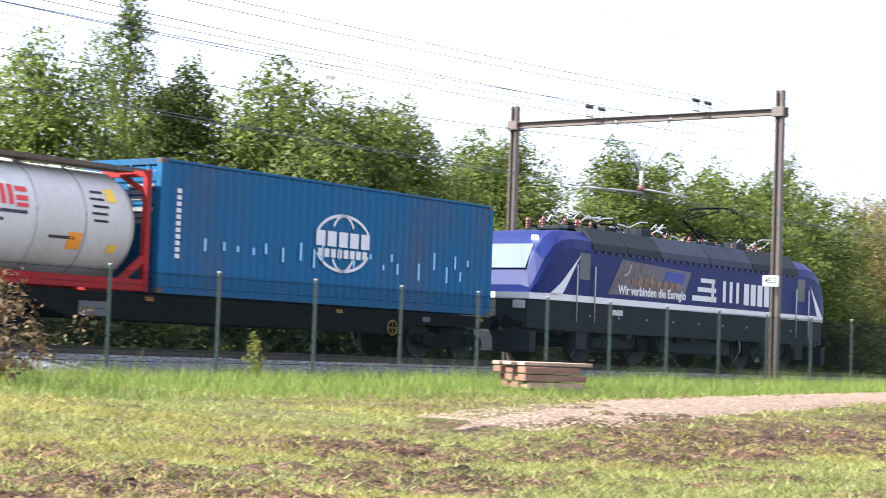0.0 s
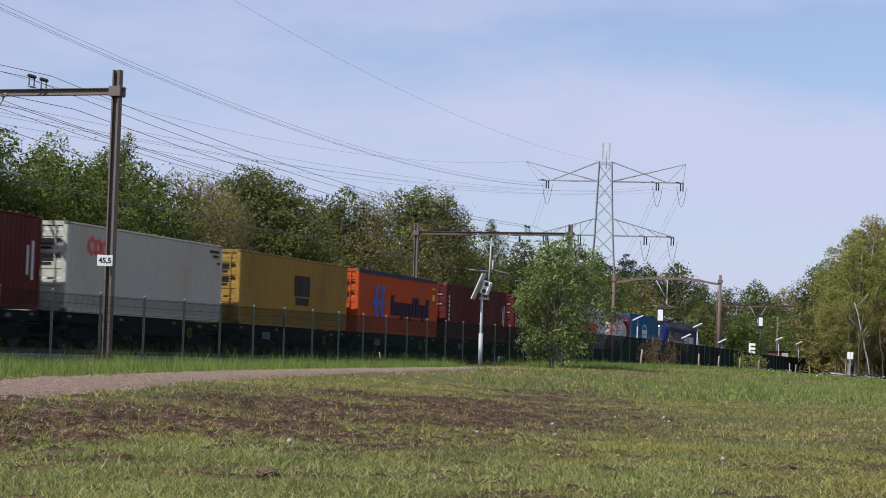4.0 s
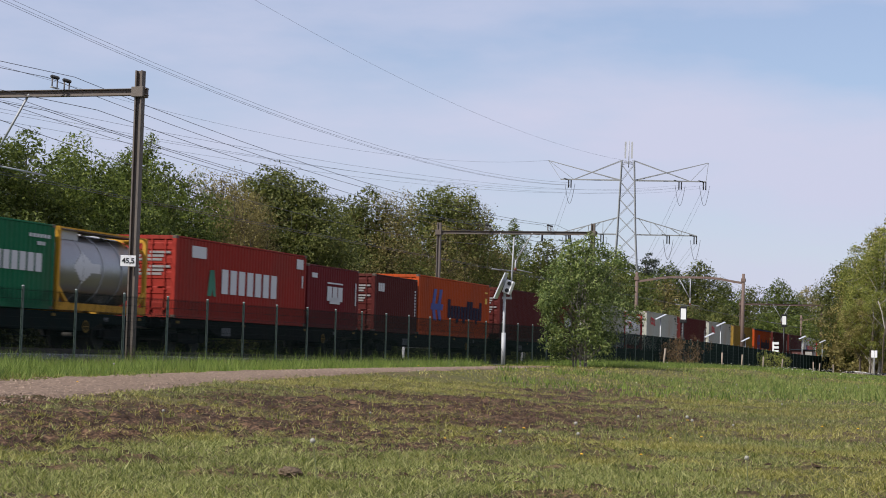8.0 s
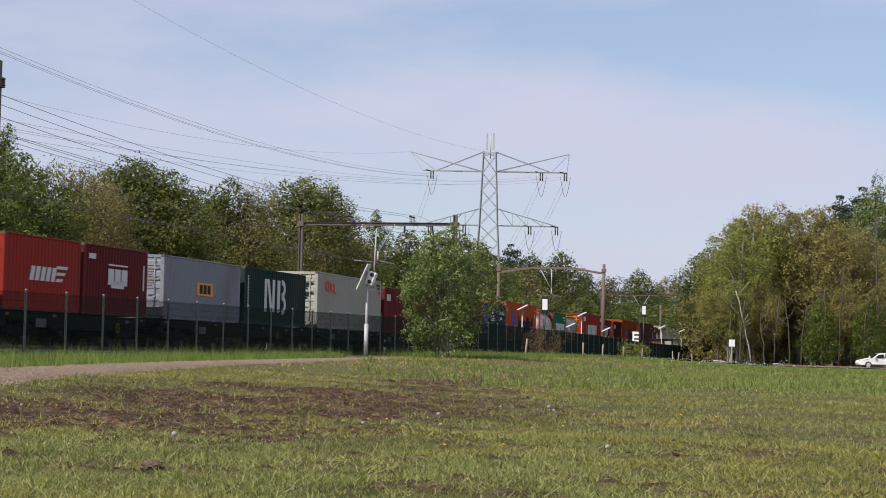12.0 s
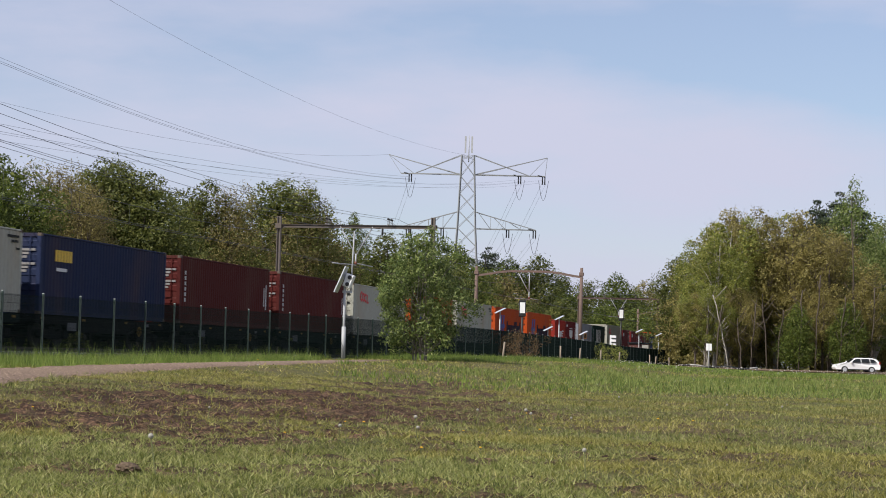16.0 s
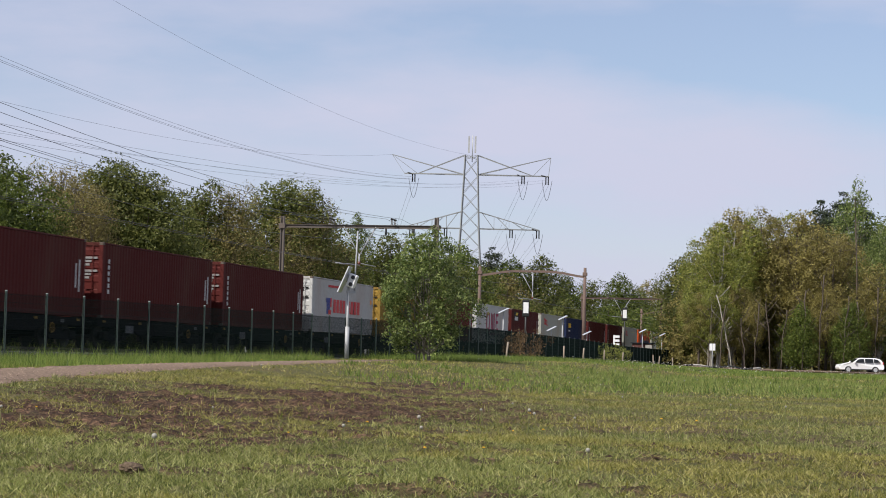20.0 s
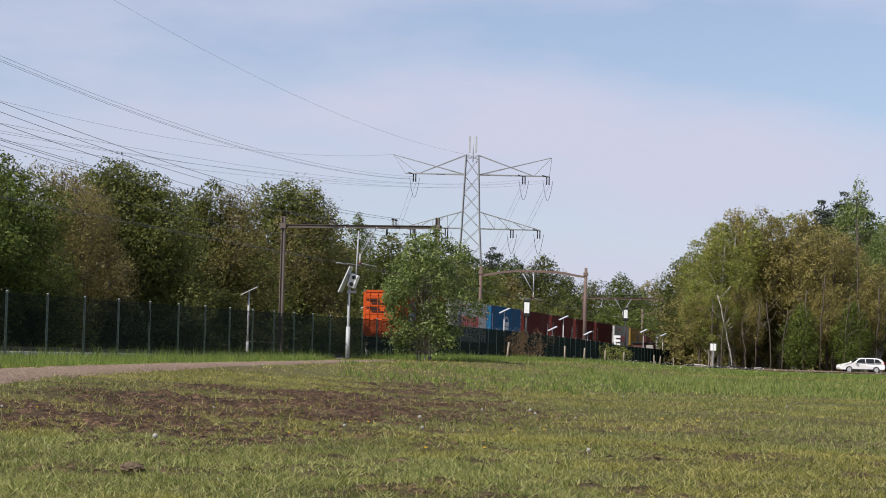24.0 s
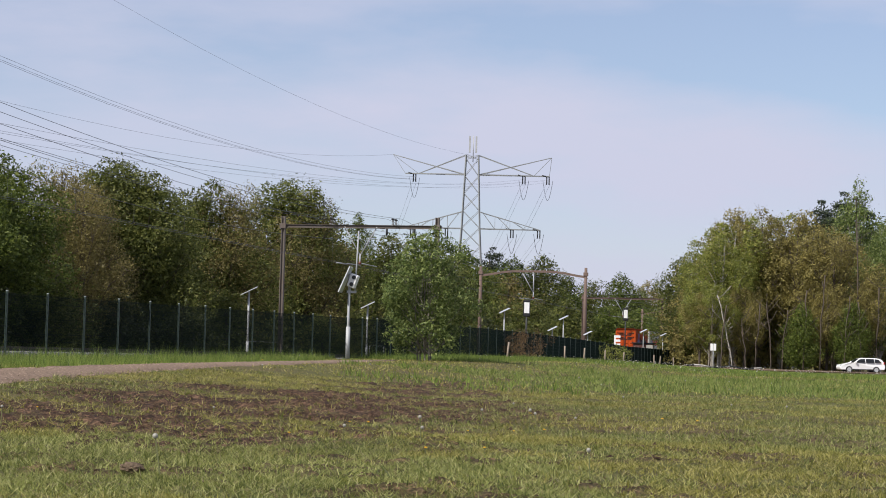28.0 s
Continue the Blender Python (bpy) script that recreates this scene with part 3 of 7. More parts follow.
def build_track():
    ss = np.arange(-650, 950, 10.0)
    prof = [(-3.6, -0.62), (-2.3, -0.2), (2.3, -0.2), (3.6, -0.62)]
    v, f = [], []
    for s in ss:
        v += [tuple(on_line(s, TRACK_L + a, rail_z(s) + b)) for a, b in prof]
    for k in range(len(ss) - 1):
        for j in range(3):
            a = k * 4 + j
            f.append((a, a + 4, a + 5, a + 1))
    tagged(new("ballast_bed", raw_mesh("ballast_bed", v, f, M_BED)), "grey crushed stone ballast bed of the railway", "ballast", kind="structure")
    line = thing("railway_track", rail_pose(0), "single railway track with rusty steel rails", "track", kind="structure")
    bm_prof = [(-0.075, -0.17), (0.075, -0.17), (0.075, -0.155), (0.012, -0.14), (0.012, -0.045), (0.036, -0.035), (0.036, 0), (-0.036, 0), (-0.036, -0.035), (-0.012, -0.045), (-0.012, -0.14), (-0.075, -0.155)]
    for side in (-0.753, 0.753):
        bm = bmesh.new()
        a = [bm.verts.new((-650, side + y, z)) for y, z in bm_prof]
        b = [bm.verts.new((950, side + y, z)) for y, z in bm_prof]
        for k in range(12):
            bm.faces.new((a[k], b[k], b[(k + 1) % 12], a[(k + 1) % 12]))
        part("rail", bm, M_RAIL, line)
    bm = bmesh.new()
    box(bm, -0.13, 0.13, -1.28, 1.28, -0.36, -0.165)
    for vv in bm.verts:
        if vv.co.z > -0.2:
            vv.co.x *= 0.8
    me = mesh_of("sleeper", bm, M_SLEEPER)
    for k in range(260):
        part("sleeper", me, None, line, m=pose(8 + 0.6 * k, 0, 0))
    # loose stones on the near shoulder
    r = np.random.default_rng(5)
    k = 9000
    s = r.uniform(8, 95, k)
    a = r.uniform(-4.0, -1.9, k)
    zz = np.interp(a, [-4.0, -3.6, -2.3, -1.9], [-0.56, -0.6, -0.2, -0.2]) + r.uniform(-0.015, 0.03, k)
    size = r.uniform(0.022, 0.05, k)
    base = np.array([(1, 0, 0), (-1, 0, 0), (0, 1, 0), (0, -1, 0), (0, 0, 1), (0, 0, -1)], float)
    fac = np.array([(0, 2, 4), (2, 1, 4), (1, 3, 4), (3, 0, 4), (2, 0, 5), (1, 2, 5), (3, 1, 5), (0, 3, 5)])
    off = base[None] * size[:, None, None] * r.uniform(0.6, 1.3, (k, 6, 1))
    th = r.uniform(0, math.tau, k)
    off = np.stack([off[..., 0] * np.cos(th)[:, None] - off[..., 1] * np.sin(th)[:, None], off[..., 0] * np.sin(th)[:, None] + off[..., 1] * np.cos(th)[:, None], off[..., 2] * 0.75], -1)
    L = TRACK_L + a
    c = np.stack([s * U.x + L * N.x, s * U.y + L * N.y, EYE - 0.0556 + GRADE * s + zz], -1)
    v = (c[:, None] + off).reshape(-1, 3)
    f = (fac[None] + 6 * np.arange(k)[:, None, None]).reshape(-1, 3)
    tagged(new("ballast_stones", raw_mesh("ballast_stones", v, f, M_STONE)), "loose grey crushed stones on the ballast shoulder", "stones", kind="stuff")


build_track()

# ---- fence ----
M_FENCE = surface("fence_green", (0.028, 0.050, 0.042), rough=0.5, metal=0.0, vary=0.15, grime=0.15)
M_WIRE = plain("fence_wire", (0.0028, 0.0095, 0.008), 0.7)
M_WIRE.node_tree.nodes["Principled BSDF"].inputs["Specular IOR Level"].default_value = 0.12
M_CAP = plain("fence_cap", (0.24, 0.27, 0.26), 0.5)


def build_fence():
    fence = thing("fence", pose(0, 0, 0), "dark green welded mesh fence with capped steel posts", "fence")
    bm = bmesh.new()
    box(bm, -0.026, 0.026, -0.026, 0.026, -0.25, 1.82)
    post = mesh_of("post", bevelled(bm, 0.006), M_FENCE)
    bm = bmesh.new()
    box(bm, -0.029, 0.029, -0.029, 0.029, 1.818, 1.85)
    cap = mesh_of("cap", bevelled(bm, 0.008), M_CAP)
    bm = bmesh.new()
    for k in range(1, 56):
        x = k * 0.0446
        rod(bm, (x, 0, 0.06), (x, 0, 1.78), 0.0049, sides=3)
    for k in range(9):
        z = 0.1 + k * 0.205
        for y in (-0.006, 0.006):
            beam(bm, (0, y, z), (2.5, y, z), 0.008)
    panel = mesh_of("mesh_panel", bm, M_WIRE)
    for k in range(-6, 108):
        s = 20.76 + 2.49 * k
        s1 = s + 2.49
        z = [float(ground_z(*on_line(q, FENCE_L, 0).xy)) - 0.03 for q in (s, s1)]
        p = part("post", post, None, fence, m=line_pose(s, FENCE_L, z[0]))
        c = part("cap", cap, None, p)
        slope = math.degrees(math.atan2(z[0] - z[1], 2.49))
        q = on_line(s, FENCE_L, z[0])
        part("mesh_panel", panel, None, fence, m=pose(q.x, q.y, q.z, 0, slope, TRACK_TURN))


build_fence()

# ---- overhead line ----
M_MAST = surface("mast_steel", (0.125, 0.105, 0.09), rough=0.65, metal=0.2, vary=0.25, grime=0.4, dirt=(0.12, 0.075, 0.05))
M_MAST_WOOD = surface("weathered_brown_mast", (0.155, 0.105, 0.085), rough=0.8, vary=0.25, grime=0.4)
M_WIRE_DARK = plain("line_wire", (0.06, 0.06, 0.065), 0.5, 0.4)
M_SIGN = plain("sign_white", (0.80, 0.80, 0.79), 0.5)
M_BLACK = plain("sign_black", (0.015, 0.015, 0.015), 0.5)
M_PANEL = plain("solar_glass", (0.55, 0.57, 0.60), 0.15)
M_PYLON = surface("pylon_steel", (0.27, 0.28, 0.285), rough=0.6, metal=0.3, vary=0.15, grime=0.2)
M_CONCRETE = surface("concrete", (0.38, 0.36, 0.33), rough=0.9, vary=0.2, grime=0.3)


def i_beam(bm, h0, h1, w=0.2, t=0.02, x=0.0, y=0.0):
    a, b = w / 2, t / 2
    prof = [(-a, -a), (-a + t, -a), (-a + t, -b), (a - t, -b), (a - t, -a), (a, -a), (a, a), (a - t, a), (a - t, b), (-a + t, b), (-a + t, a), (-a, a)]
    lo = [bm.verts.new((x - q, y + p, h0)) for p, q in prof]
    hi = [bm.verts.new((x - q, y + p, h1)) for p, q in prof]
    for k in range(12):
        bm.faces.new((lo[k], lo[(k + 1) % 12], hi[(k + 1) % 12], hi[k]))
    bm.faces.new(hi)
    bm.faces.new(lo[::-1])


def insulator_pair(x, y, z, parent):
    for dx in (-0.36, 0.36):
        part("foot_plate", one_box(x + dx - 0.2, x + dx + 0.2, y - 0.05, y + 0.05, z, z + 0.03), M_GALV, parent)
        for q in (-0.15, 0.15):
            part("stand", rod(bmesh.new(), (x + dx + q, y, z), (x + dx + q, y, z + 0.30), 0.02, sides=6), M_MAST, parent)
        bm = bmesh.new()
        for k in range(4):
            rod(bm, (x + dx - 0.17 + 0.1 * k, y, z + 0.33), (x + dx - 0.12 + 0.1 * k, y, z + 0.33), 0.06, sides=8)
        rod(bm, (x + dx - 0.24, y, z + 0.33), (x + dx + 0.24, y, z + 0.33), 0.03, sides=6)
        part("insulator", bm, M_BLACK, parent)


def portal(s, top, beam_z, arched, mat, label, hung=False):
    """Two masts and a cross beam over the track; z counts from the eye's level."""
    gz = rail_z(s) - 0.5
    po = thing("catenary_portal", line_pose(s, 0, 0), label, "portal", "catenary portals")
    zt, zb = EYE + top, EYE + beam_z
    for l in (MAST_L, FAR_MAST_L):
        bm = bmesh.new()
        if arched:
            rod(bm, (0, l, gz - 0.2), (0, l, zt), 0.2, 0.13, sides=10)
        else:
            i_beam(bm, gz - 0.2, zt, 0.23, 0.045, 0, l)
        part("mast", bm, mat, po)
        part("base", one_box(-0.35, 0.35, l - 0.35, l + 0.35, gz - 0.3, gz + 0.12, r=0.03), M_CONCRETE, po)
        part("clamp", one_box(-0.19, 0.19, l - 0.19, l + 0.19, zb - 0.16, zb + 0.14, r=0.01), mat, po)
    bm = bmesh.new()
    if arched:
        rings = []
        for k in range(15):
            f = k / 14
            y, z = MAST_L + (FAR_MAST_L - MAST_L) * f, zb - 0.3 + 0.46 * float(smooth(-0.06, 0.34, min(f, 1 - f)))
            rings.append([bm.verts.new((px, y, z + pz)) for px, pz in ((-0.08, -0.1), (0.08, -0.1), (0.08, 0.1), (-0.08, 0.1))])
        for r0, r1 in zip(rings, rings[1:]):
            for j in range(4):
                bm.faces.new((r0[j], r1[j], r1[(j + 1) % 4], r0[(j + 1) % 4]))
        bm.faces.new(rings[0])
        bm.faces.new(rings[-1][::-1])
    else:
        prof = [(-0.1, -0.1), (0.1, -0.1), (0.1, -0.08), (0.015, -0.08), (0.015, 0.08), (0.1, 0.08), (0.1, 0.1), (-0.1, 0.1), (-0.1, 0.08), (-0.015, 0.08), (-0.015, -0.08), (-0.1, -0.08)]
        prism(bm, [(p, zb + q) for p, q in prof], MAST_L - 0.25, FAR_MAST_L + 0.25)
    part("cross_beam", bm, mat, po)
    # V hanger down to the contact wire
    zc = rail_z(s) + 5.25
    bm = bmesh.new()
    knot = zc + 0.75
    rod(bm, (0, TRACK_L + 1.0, zb), (0, TRACK_L + 0.05, knot), 0.035, sides=6)
    rod(bm, (0, TRACK_L - (0.0 if arched else 1.0), zb), (0, TRACK_L - (0.0 if arched else 0.05), knot), 0.05 if arched else 0.035, sides=6)
    rod(bm, (0, TRACK_L, knot), (0, TRACK_L, zc + 0.05), 0.05, sides=6)
    part("hanger", bm, M_GALV, po, "V-shaped hanger")
    bm = bmesh.new()
    rod(bm, (0, TRACK_L, zc + 0.1), (-1.9, TRACK_L + 0.9, zc + 0.12), 0.03, sides=6)
    rod(bm, (0, TRACK_L, zc + 0.2), (2.0, TRACK_L - 0.5, zc + 0.1), 0.03, sides=6)
    part("steady_arm", bm, M_GALV, po)
    bm = bmesh.new()
    rod(bm, (0, TRACK_L, zc + 0.12), (0, TRACK_L, zc + 0.3), 0.09, sides=8)
    part("insulator", bm, M_INSUL, po)
    if not arched:
        insulator_pair(0, TRACK_L + 1.75, zb + 0.1, po)
        insulator_pair(0, TRACK_L - 2.05, zb + 0.1, po)
        for l in (TRACK_L - 1.6, TRACK_L - 3.3) if hung else ():
            bm = bmesh.new()
            for q in (-0.1, 0.1):
                part("hanging_insulator", rod(bmesh.new(), (q, l, zb - 0.1), (q, l, zb - 0.5), 0.035, sides=6), M_BLACK, po)
            part("bracket", beam(bm, (-0.15, l + 0.1, zb - 0.12), (0.3, l + 0.5, zb - 0.08), 0.05), M_BLACK, po)
    return po


p1 = portal(50.05, 7.99, 7.36, False, M_MAST, "steel catenary portal with a kilometre board")
board = part("km_board", one_box(-0.02, 0.02, -0.22, 0.22, -0.16, 0.16, r=0.006), M_SIGN, p1, "white kilometre board", pose(-0.3, MAST_L + 0.02, EYE + 2.36, 0, 0, 27))
part("km_number", lettering("45,5", 0.21, M_BLACK, 0.002, 0.006), None, board, m=pose(-0.024, 0, 0, 90, 0, -90))
portal(108.4, 7.72, 7.14, False, M_MAST, "steel catenary portal with a V hanger", True)
portal(166.0, 7.5, 6.95, True, M_MAST_WOOD, "brown catenary portal with an arched beam")
portal(226.0, 7.0, 6.6, False, M_MAST_WOOD, "distant brown catenary portal with a straight beam")
portal(284.0, 6.8, 6.3, True, M_MAST_WOOD, "distant brown catenary portal")
portal(-8.0, 8.2, 7.6, False, M_MAST, "steel catenary portal beside the meadow")


def sagging(bm, a, b, sag, r, n=14, sides=4):
    a, b = Vector(a), Vector(b)
    pts = [a.lerp(b, k / n) - Vector((0, 0, sag * 4 * (k / n) * (1 - k / n))) for k in range(n + 1)]
    tube(bm, pts, r, sides)
    return pts


def build_wires():
    stops = [-66, -8, 50.05, 108.4, 166, 226, 284, 342, 400]
    line = thing("overhead_wires", pose(0, 0, 0), "contact wire, bearer and feeder wires over the track", "wires")
    for a, b in zip(stops, stops[1:]):
        za, zb = rail_z(a), rail_z(b)
        bm = bmesh.new()
        for dl in (-0.2, 0.2):
            sagging(bm, on_line(a, TRACK_L + dl * (1 if a % 2 else -1), za + 5.25), on_line(b, TRACK_L + dl * (1 if a % 2 else -1), zb + 5.25), 0.03, 0.009)
        part("contact_wire", bm, M_WIRE_DARK, line)
        bm = bmesh.new()
        top = sagging(bm, on_line(a, TRACK_L, za + 6.85), on_line(b, TRACK_L, zb + 6.85), 0.9, 0.01, 20)
        part("bearer_wire", bm, M_WIRE_DARK, line)
        for k in range(2, 19, 2):
            p = top[k]
            s = a + (b - a) * k / 20
            part("dropper", rod(bmesh.new(), p, (p.x, p.y, rail_z(s) + 5.24), 0.006, sides=3), M_WIRE_DARK, line)
        for l, up, sag in ((TRACK_L + 2.2, 8.1, 0.7), (TRACK_L + 1.3, 8.1, 0.7), (TRACK_L - 1.6, 8.1, 0.7), (TRACK_L - 2.5, 8.1, 0.7), (TRACK_L - 1.6, 7.1, 0.55), (TRACK_L - 3.3, 7.1, 0.55)):
            bm = bmesh.new()
            sagging(bm, on_line(a, l, za + up), on_line(b, l, zb + up), sag, 0.009)
            part("feeder_wire", bm, M_WIRE_DARK, line)


build_wires()


# ---- high-voltage pylon and its lines ----
def strut(a, b, w):
    return beam(bmesh.new(), a, b, w)


def build_pylon():
    D = 283.0
    az = radians(0.82)
    base = Vector((D * math.sin(az), D * math.cos(az), 0))
    turn = -2.0
    py = thing("pylon", pose(base.x, base.y, -1.0, 0, 0, turn), "grey lattice power pylon with two crossarms", "pylon")
    top, low, high = EYE + 29.1 + 1, EYE + 18.1 + 1, EYE + 26.2 + 1
    wid = lambda z: np.interp(z, [0, low, top], [5.2, 2.7, 1.85])
    for sx in (-1, 1):
        for sy in (-1, 1):
            bm = bmesh.new()
            beam(bm, (sx * wid(0) / 2, sy * wid(0) / 2, 0), (sx * wid(low) / 2, sy * wid(low) / 2, low), 0.19)
            beam(bm, (sx * wid(low) / 2, sy * wid(low) / 2, low), (sx * wid(top) / 2, sy * wid(top) / 2, top), 0.17)
            part("leg", bm, M_PYLON, py)
    bm = bmesh.new()
    z = 0.0
    while z < top - 0.5:
        h = min(np.interp(z, [0, low], [4.0, 2.6]), top - z)
        w0, w1 = wid(z) / 2, wid(z + h) / 2
        for k in range(4):
            c = [(-1, -1), (1, -1), (1, 1), (-1, 1)]
            p, q = c[k], c[(k + 1) % 4]
            beam(bm, (p[0] * w0, p[1] * w0, z), (q[0] * w1, q[1] * w1, z + h), 0.065)
            beam(bm, (q[0] * w0, q[1] * w0, z), (p[0] * w1, p[1] * w1, z + h), 0.065)
        z += h
    part("bracing", bm, M_PYLON, py)
    ends = []
    for zz, left, right, rise in ((high, -10.0, 11.6, 2.9), (low, -10.0, 10.4, 2.5)):
        for sx, tip in ((-1, left), (1, right)):
            for y in (-0.6, 0.6):
                up_tip = zz + (rise if zz == high else 0)
                w0 = sx * wid(zz) / 2
                arm = part("crossarm", strut((w0, y, zz), (tip, y * 0.3, zz), 0.13), M_PYLON, py)
                if zz == high:
                    part("strut", strut((w0, y, zz), (sx * 11.9, 0, zz + 2.8), 0.10), M_PYLON, arm)
                    part("strut", strut((w0, y, zz + rise), (tip * 0.8, y * 0.4, zz), 0.09), M_PYLON, arm)
                    part("strut", strut((tip * 0.8, y * 0.4, zz), (sx * 11.9, 0, zz + 2.8), 0.05), M_PYLON, arm)
                    part("strut", strut((tip, y * 0.3, zz), (sx * 11.9, 0, zz + 2.8), 0.05), M_PYLON, arm)
                else:
                    part("strut", strut((w0, y, zz + rise), (tip, y * 0.2, zz), 0.09), M_PYLON, arm)
                    for f in (0.25, 0.5, 0.75):
                        x = w0 + (tip - w0) * f
                        part("strut", strut((x, y, zz), (x, y, zz + rise * (1 - f)), 0.05), M_PYLON, arm)
                        part("strut", strut((x, y, zz), (w0 + (tip - w0) * (f - 0.2), y, zz + rise * (1.2 - f)), 0.05), M_PYLON, arm)
    bm = bmesh.new()
    for x in (-0.42, 0.55):
        box(bm, x - 0.13, x + 0.13, -0.08, 0.08, top + 0.4, top + 2.9)
    rod(bm, (0.1, 0, top - 1), (0.1, 0, top + 3.0), 0.07)
    part("antenna", bm, M_GALV, py, "pale mobile phone antennas")
    m = py.matrix_basis
    pts = []
    for x, z in ((-8.6, high), (7.8, high), (11.4, high), (-8.8, low), (-3.6, low), (6.2, low), (10.2, low)):
        bm = bmesh.new()
        for q in (-0.18, 0.18):
            rod(bm, (x + q, 0, z), (x + q, 0, z - 1.25), 0.09, sides=6)
            rod(bm, (x - 0.9, -0.5, z + 0.1), (x + q, 0, z - 0.1), 0.07, sides=6)
        part("insulator", bm, M_BLACK, py)
        # slack loop under the arm
        loop = bmesh.new()
        prev = None
        for k in range(13):
            a = math.pi * k / 12
            p = Vector((x + 0.75 - 1.5 * k / 12, 0.3, z - 0.6 - 3.0 * math.sin(a)))
            prev = (prev or []) + [p]
        tube(loop, prev, 0.03, 4)
        part("jumper_loop", loop, M_WIRE_DARK, py)
        pts.append(m @ Vector((x, 0, z - 0.4)))
    lines = thing("power_lines", pose(0, 0, 0), "bundled power lines strung from the pylon", "wires")
    way = Vector((math.sin(radians(193.5)), math.cos(radians(193.5)), 0))

    def strung(p, slope, curve, r, n=30, reach=330.0):
        bm = bmesh.new()
        tube(bm, [p + way * d + Vector((0, 0, slope * d + d * d / (2 * curve))) for d in np.linspace(0, reach, n)], r, 4)
        return bm
    for p, slope in ((pts[0], -0.083), (pts[1], -0.117), (pts[2], -0.117)):
        main = slope > -0.1
        for d in ((0, 0), (0.25, 0.05), (0.1, 0.4)) if main else ((0, 0), (0.2, 0.4)):
            part("conductor", strung(p + Vector((d[0], 0, d[1] - 0.5)), slope, 1120.0 if main else 2100.0, 0.013 if main else 0.008), M_WIRE_DARK, lines)
    for x, z, slope in ((0.0, top, -0.068), (-11.9, high + 2.8, -0.125)):
        part("earth_wire", strung(m @ Vector((x, 0, z)), slope, 1180.0, 0.010), M_WIRE_DARK, lines)
    for p in (pts[1], pts[2], pts[5], pts[6], pts[0]):
        for d in (-0.3, 0.3):
            bm = bmesh.new()
            sagging(bm, p + Vector((d, 0, -0.8)), Vector((p.x - 9 + d, p.y + 55, 8)), 1.0, 0.014, 8)
            part("down_lead", bm, M_WIRE_DARK, lines)


build_pylon()


# ---- posts with solar panels, signals ----
def solar_post(s, l, z_top, size=0.7):
    g = float(ground_z(*on_line(s, l, 0).xy))
    h = EYE + z_top - g
    po = thing("solar_post", line_pose(s, l, g), "grey steel post with a tilted solar panel", "solar post", "solar posts along the line")
    tilt = pose(0, 0, 0, 0, 0, -TRACK_TURN)
    bm = bmesh.new()
    rod(bm, (0, 0, -0.2), (0, 0, h - 0.05), 0.06 * size, sides=8)
    part("post", bm, M_GALV, po)
    bm = bmesh.new()
    rod(bm, (0, 0, -0.1), (0, 0, 1.07 * size), 0.086 * size, sides=8)
    part("sleeve", bm, M_GALV, po)
    part("panel", one_box(-size / 2, size / 2, -size * 0.45, size * 0.45, -0.008, 0.012, r=0.004), M_PANEL, po, "tilted solar panel", tilt @ pose(0, 0, h, 3, -27, 4))
    part("frame", one_box(-size / 2 - 0.02, size / 2 + 0.02, -size * 0.45 - 0.02, size * 0.45 + 0.02, -0.03, -0.012), M_GALV, po, "", tilt @ pose(0, 0, h, 3, -27, 4))


for a in ((106.5, 36.5, 3.15, 1.1), (133.1, 36.5, 3.07, 1.1), (118.2, 23.4, 2.55), (141.2, 23.4, 2.6), (136.3, 23.4, 1.7), (153.4, 23.4, 1.62), (190.5, 23.4, 2.36), (208.0, 23.4, 2.2)):
    solar_post(*a)


def low_rail(s, l, z_top, length):
    """A knee-high pipe rail that guards the foot of a post."""
    g = float(ground_z(*on_line(s, l, 0).xy))
    t = thing("guard_rail", line_pose(s, l, g), "low galvanised pipe rail beside the track", "rail", "guard rails along the track")
    h = EYE + z_top - g
    bm = bmesh.new()
    rod(bm, (0, 0, h), (length, 0, h), 0.014, sides=6)
    part("bar", bm, M_PYLON, t)
    for x in (0.02, length - 0.02):
        bm = bmesh.new()
        rod(bm, (x, 0, -0.15), (x, 0, h - 0.01), 0.022, sides=6)
        part("post", bm, M_PYLON, t)


low_rail(106.6, 36.5, 0.14, 6.4)
low_rail(133.9, 36.5, 0.1, 4.1)


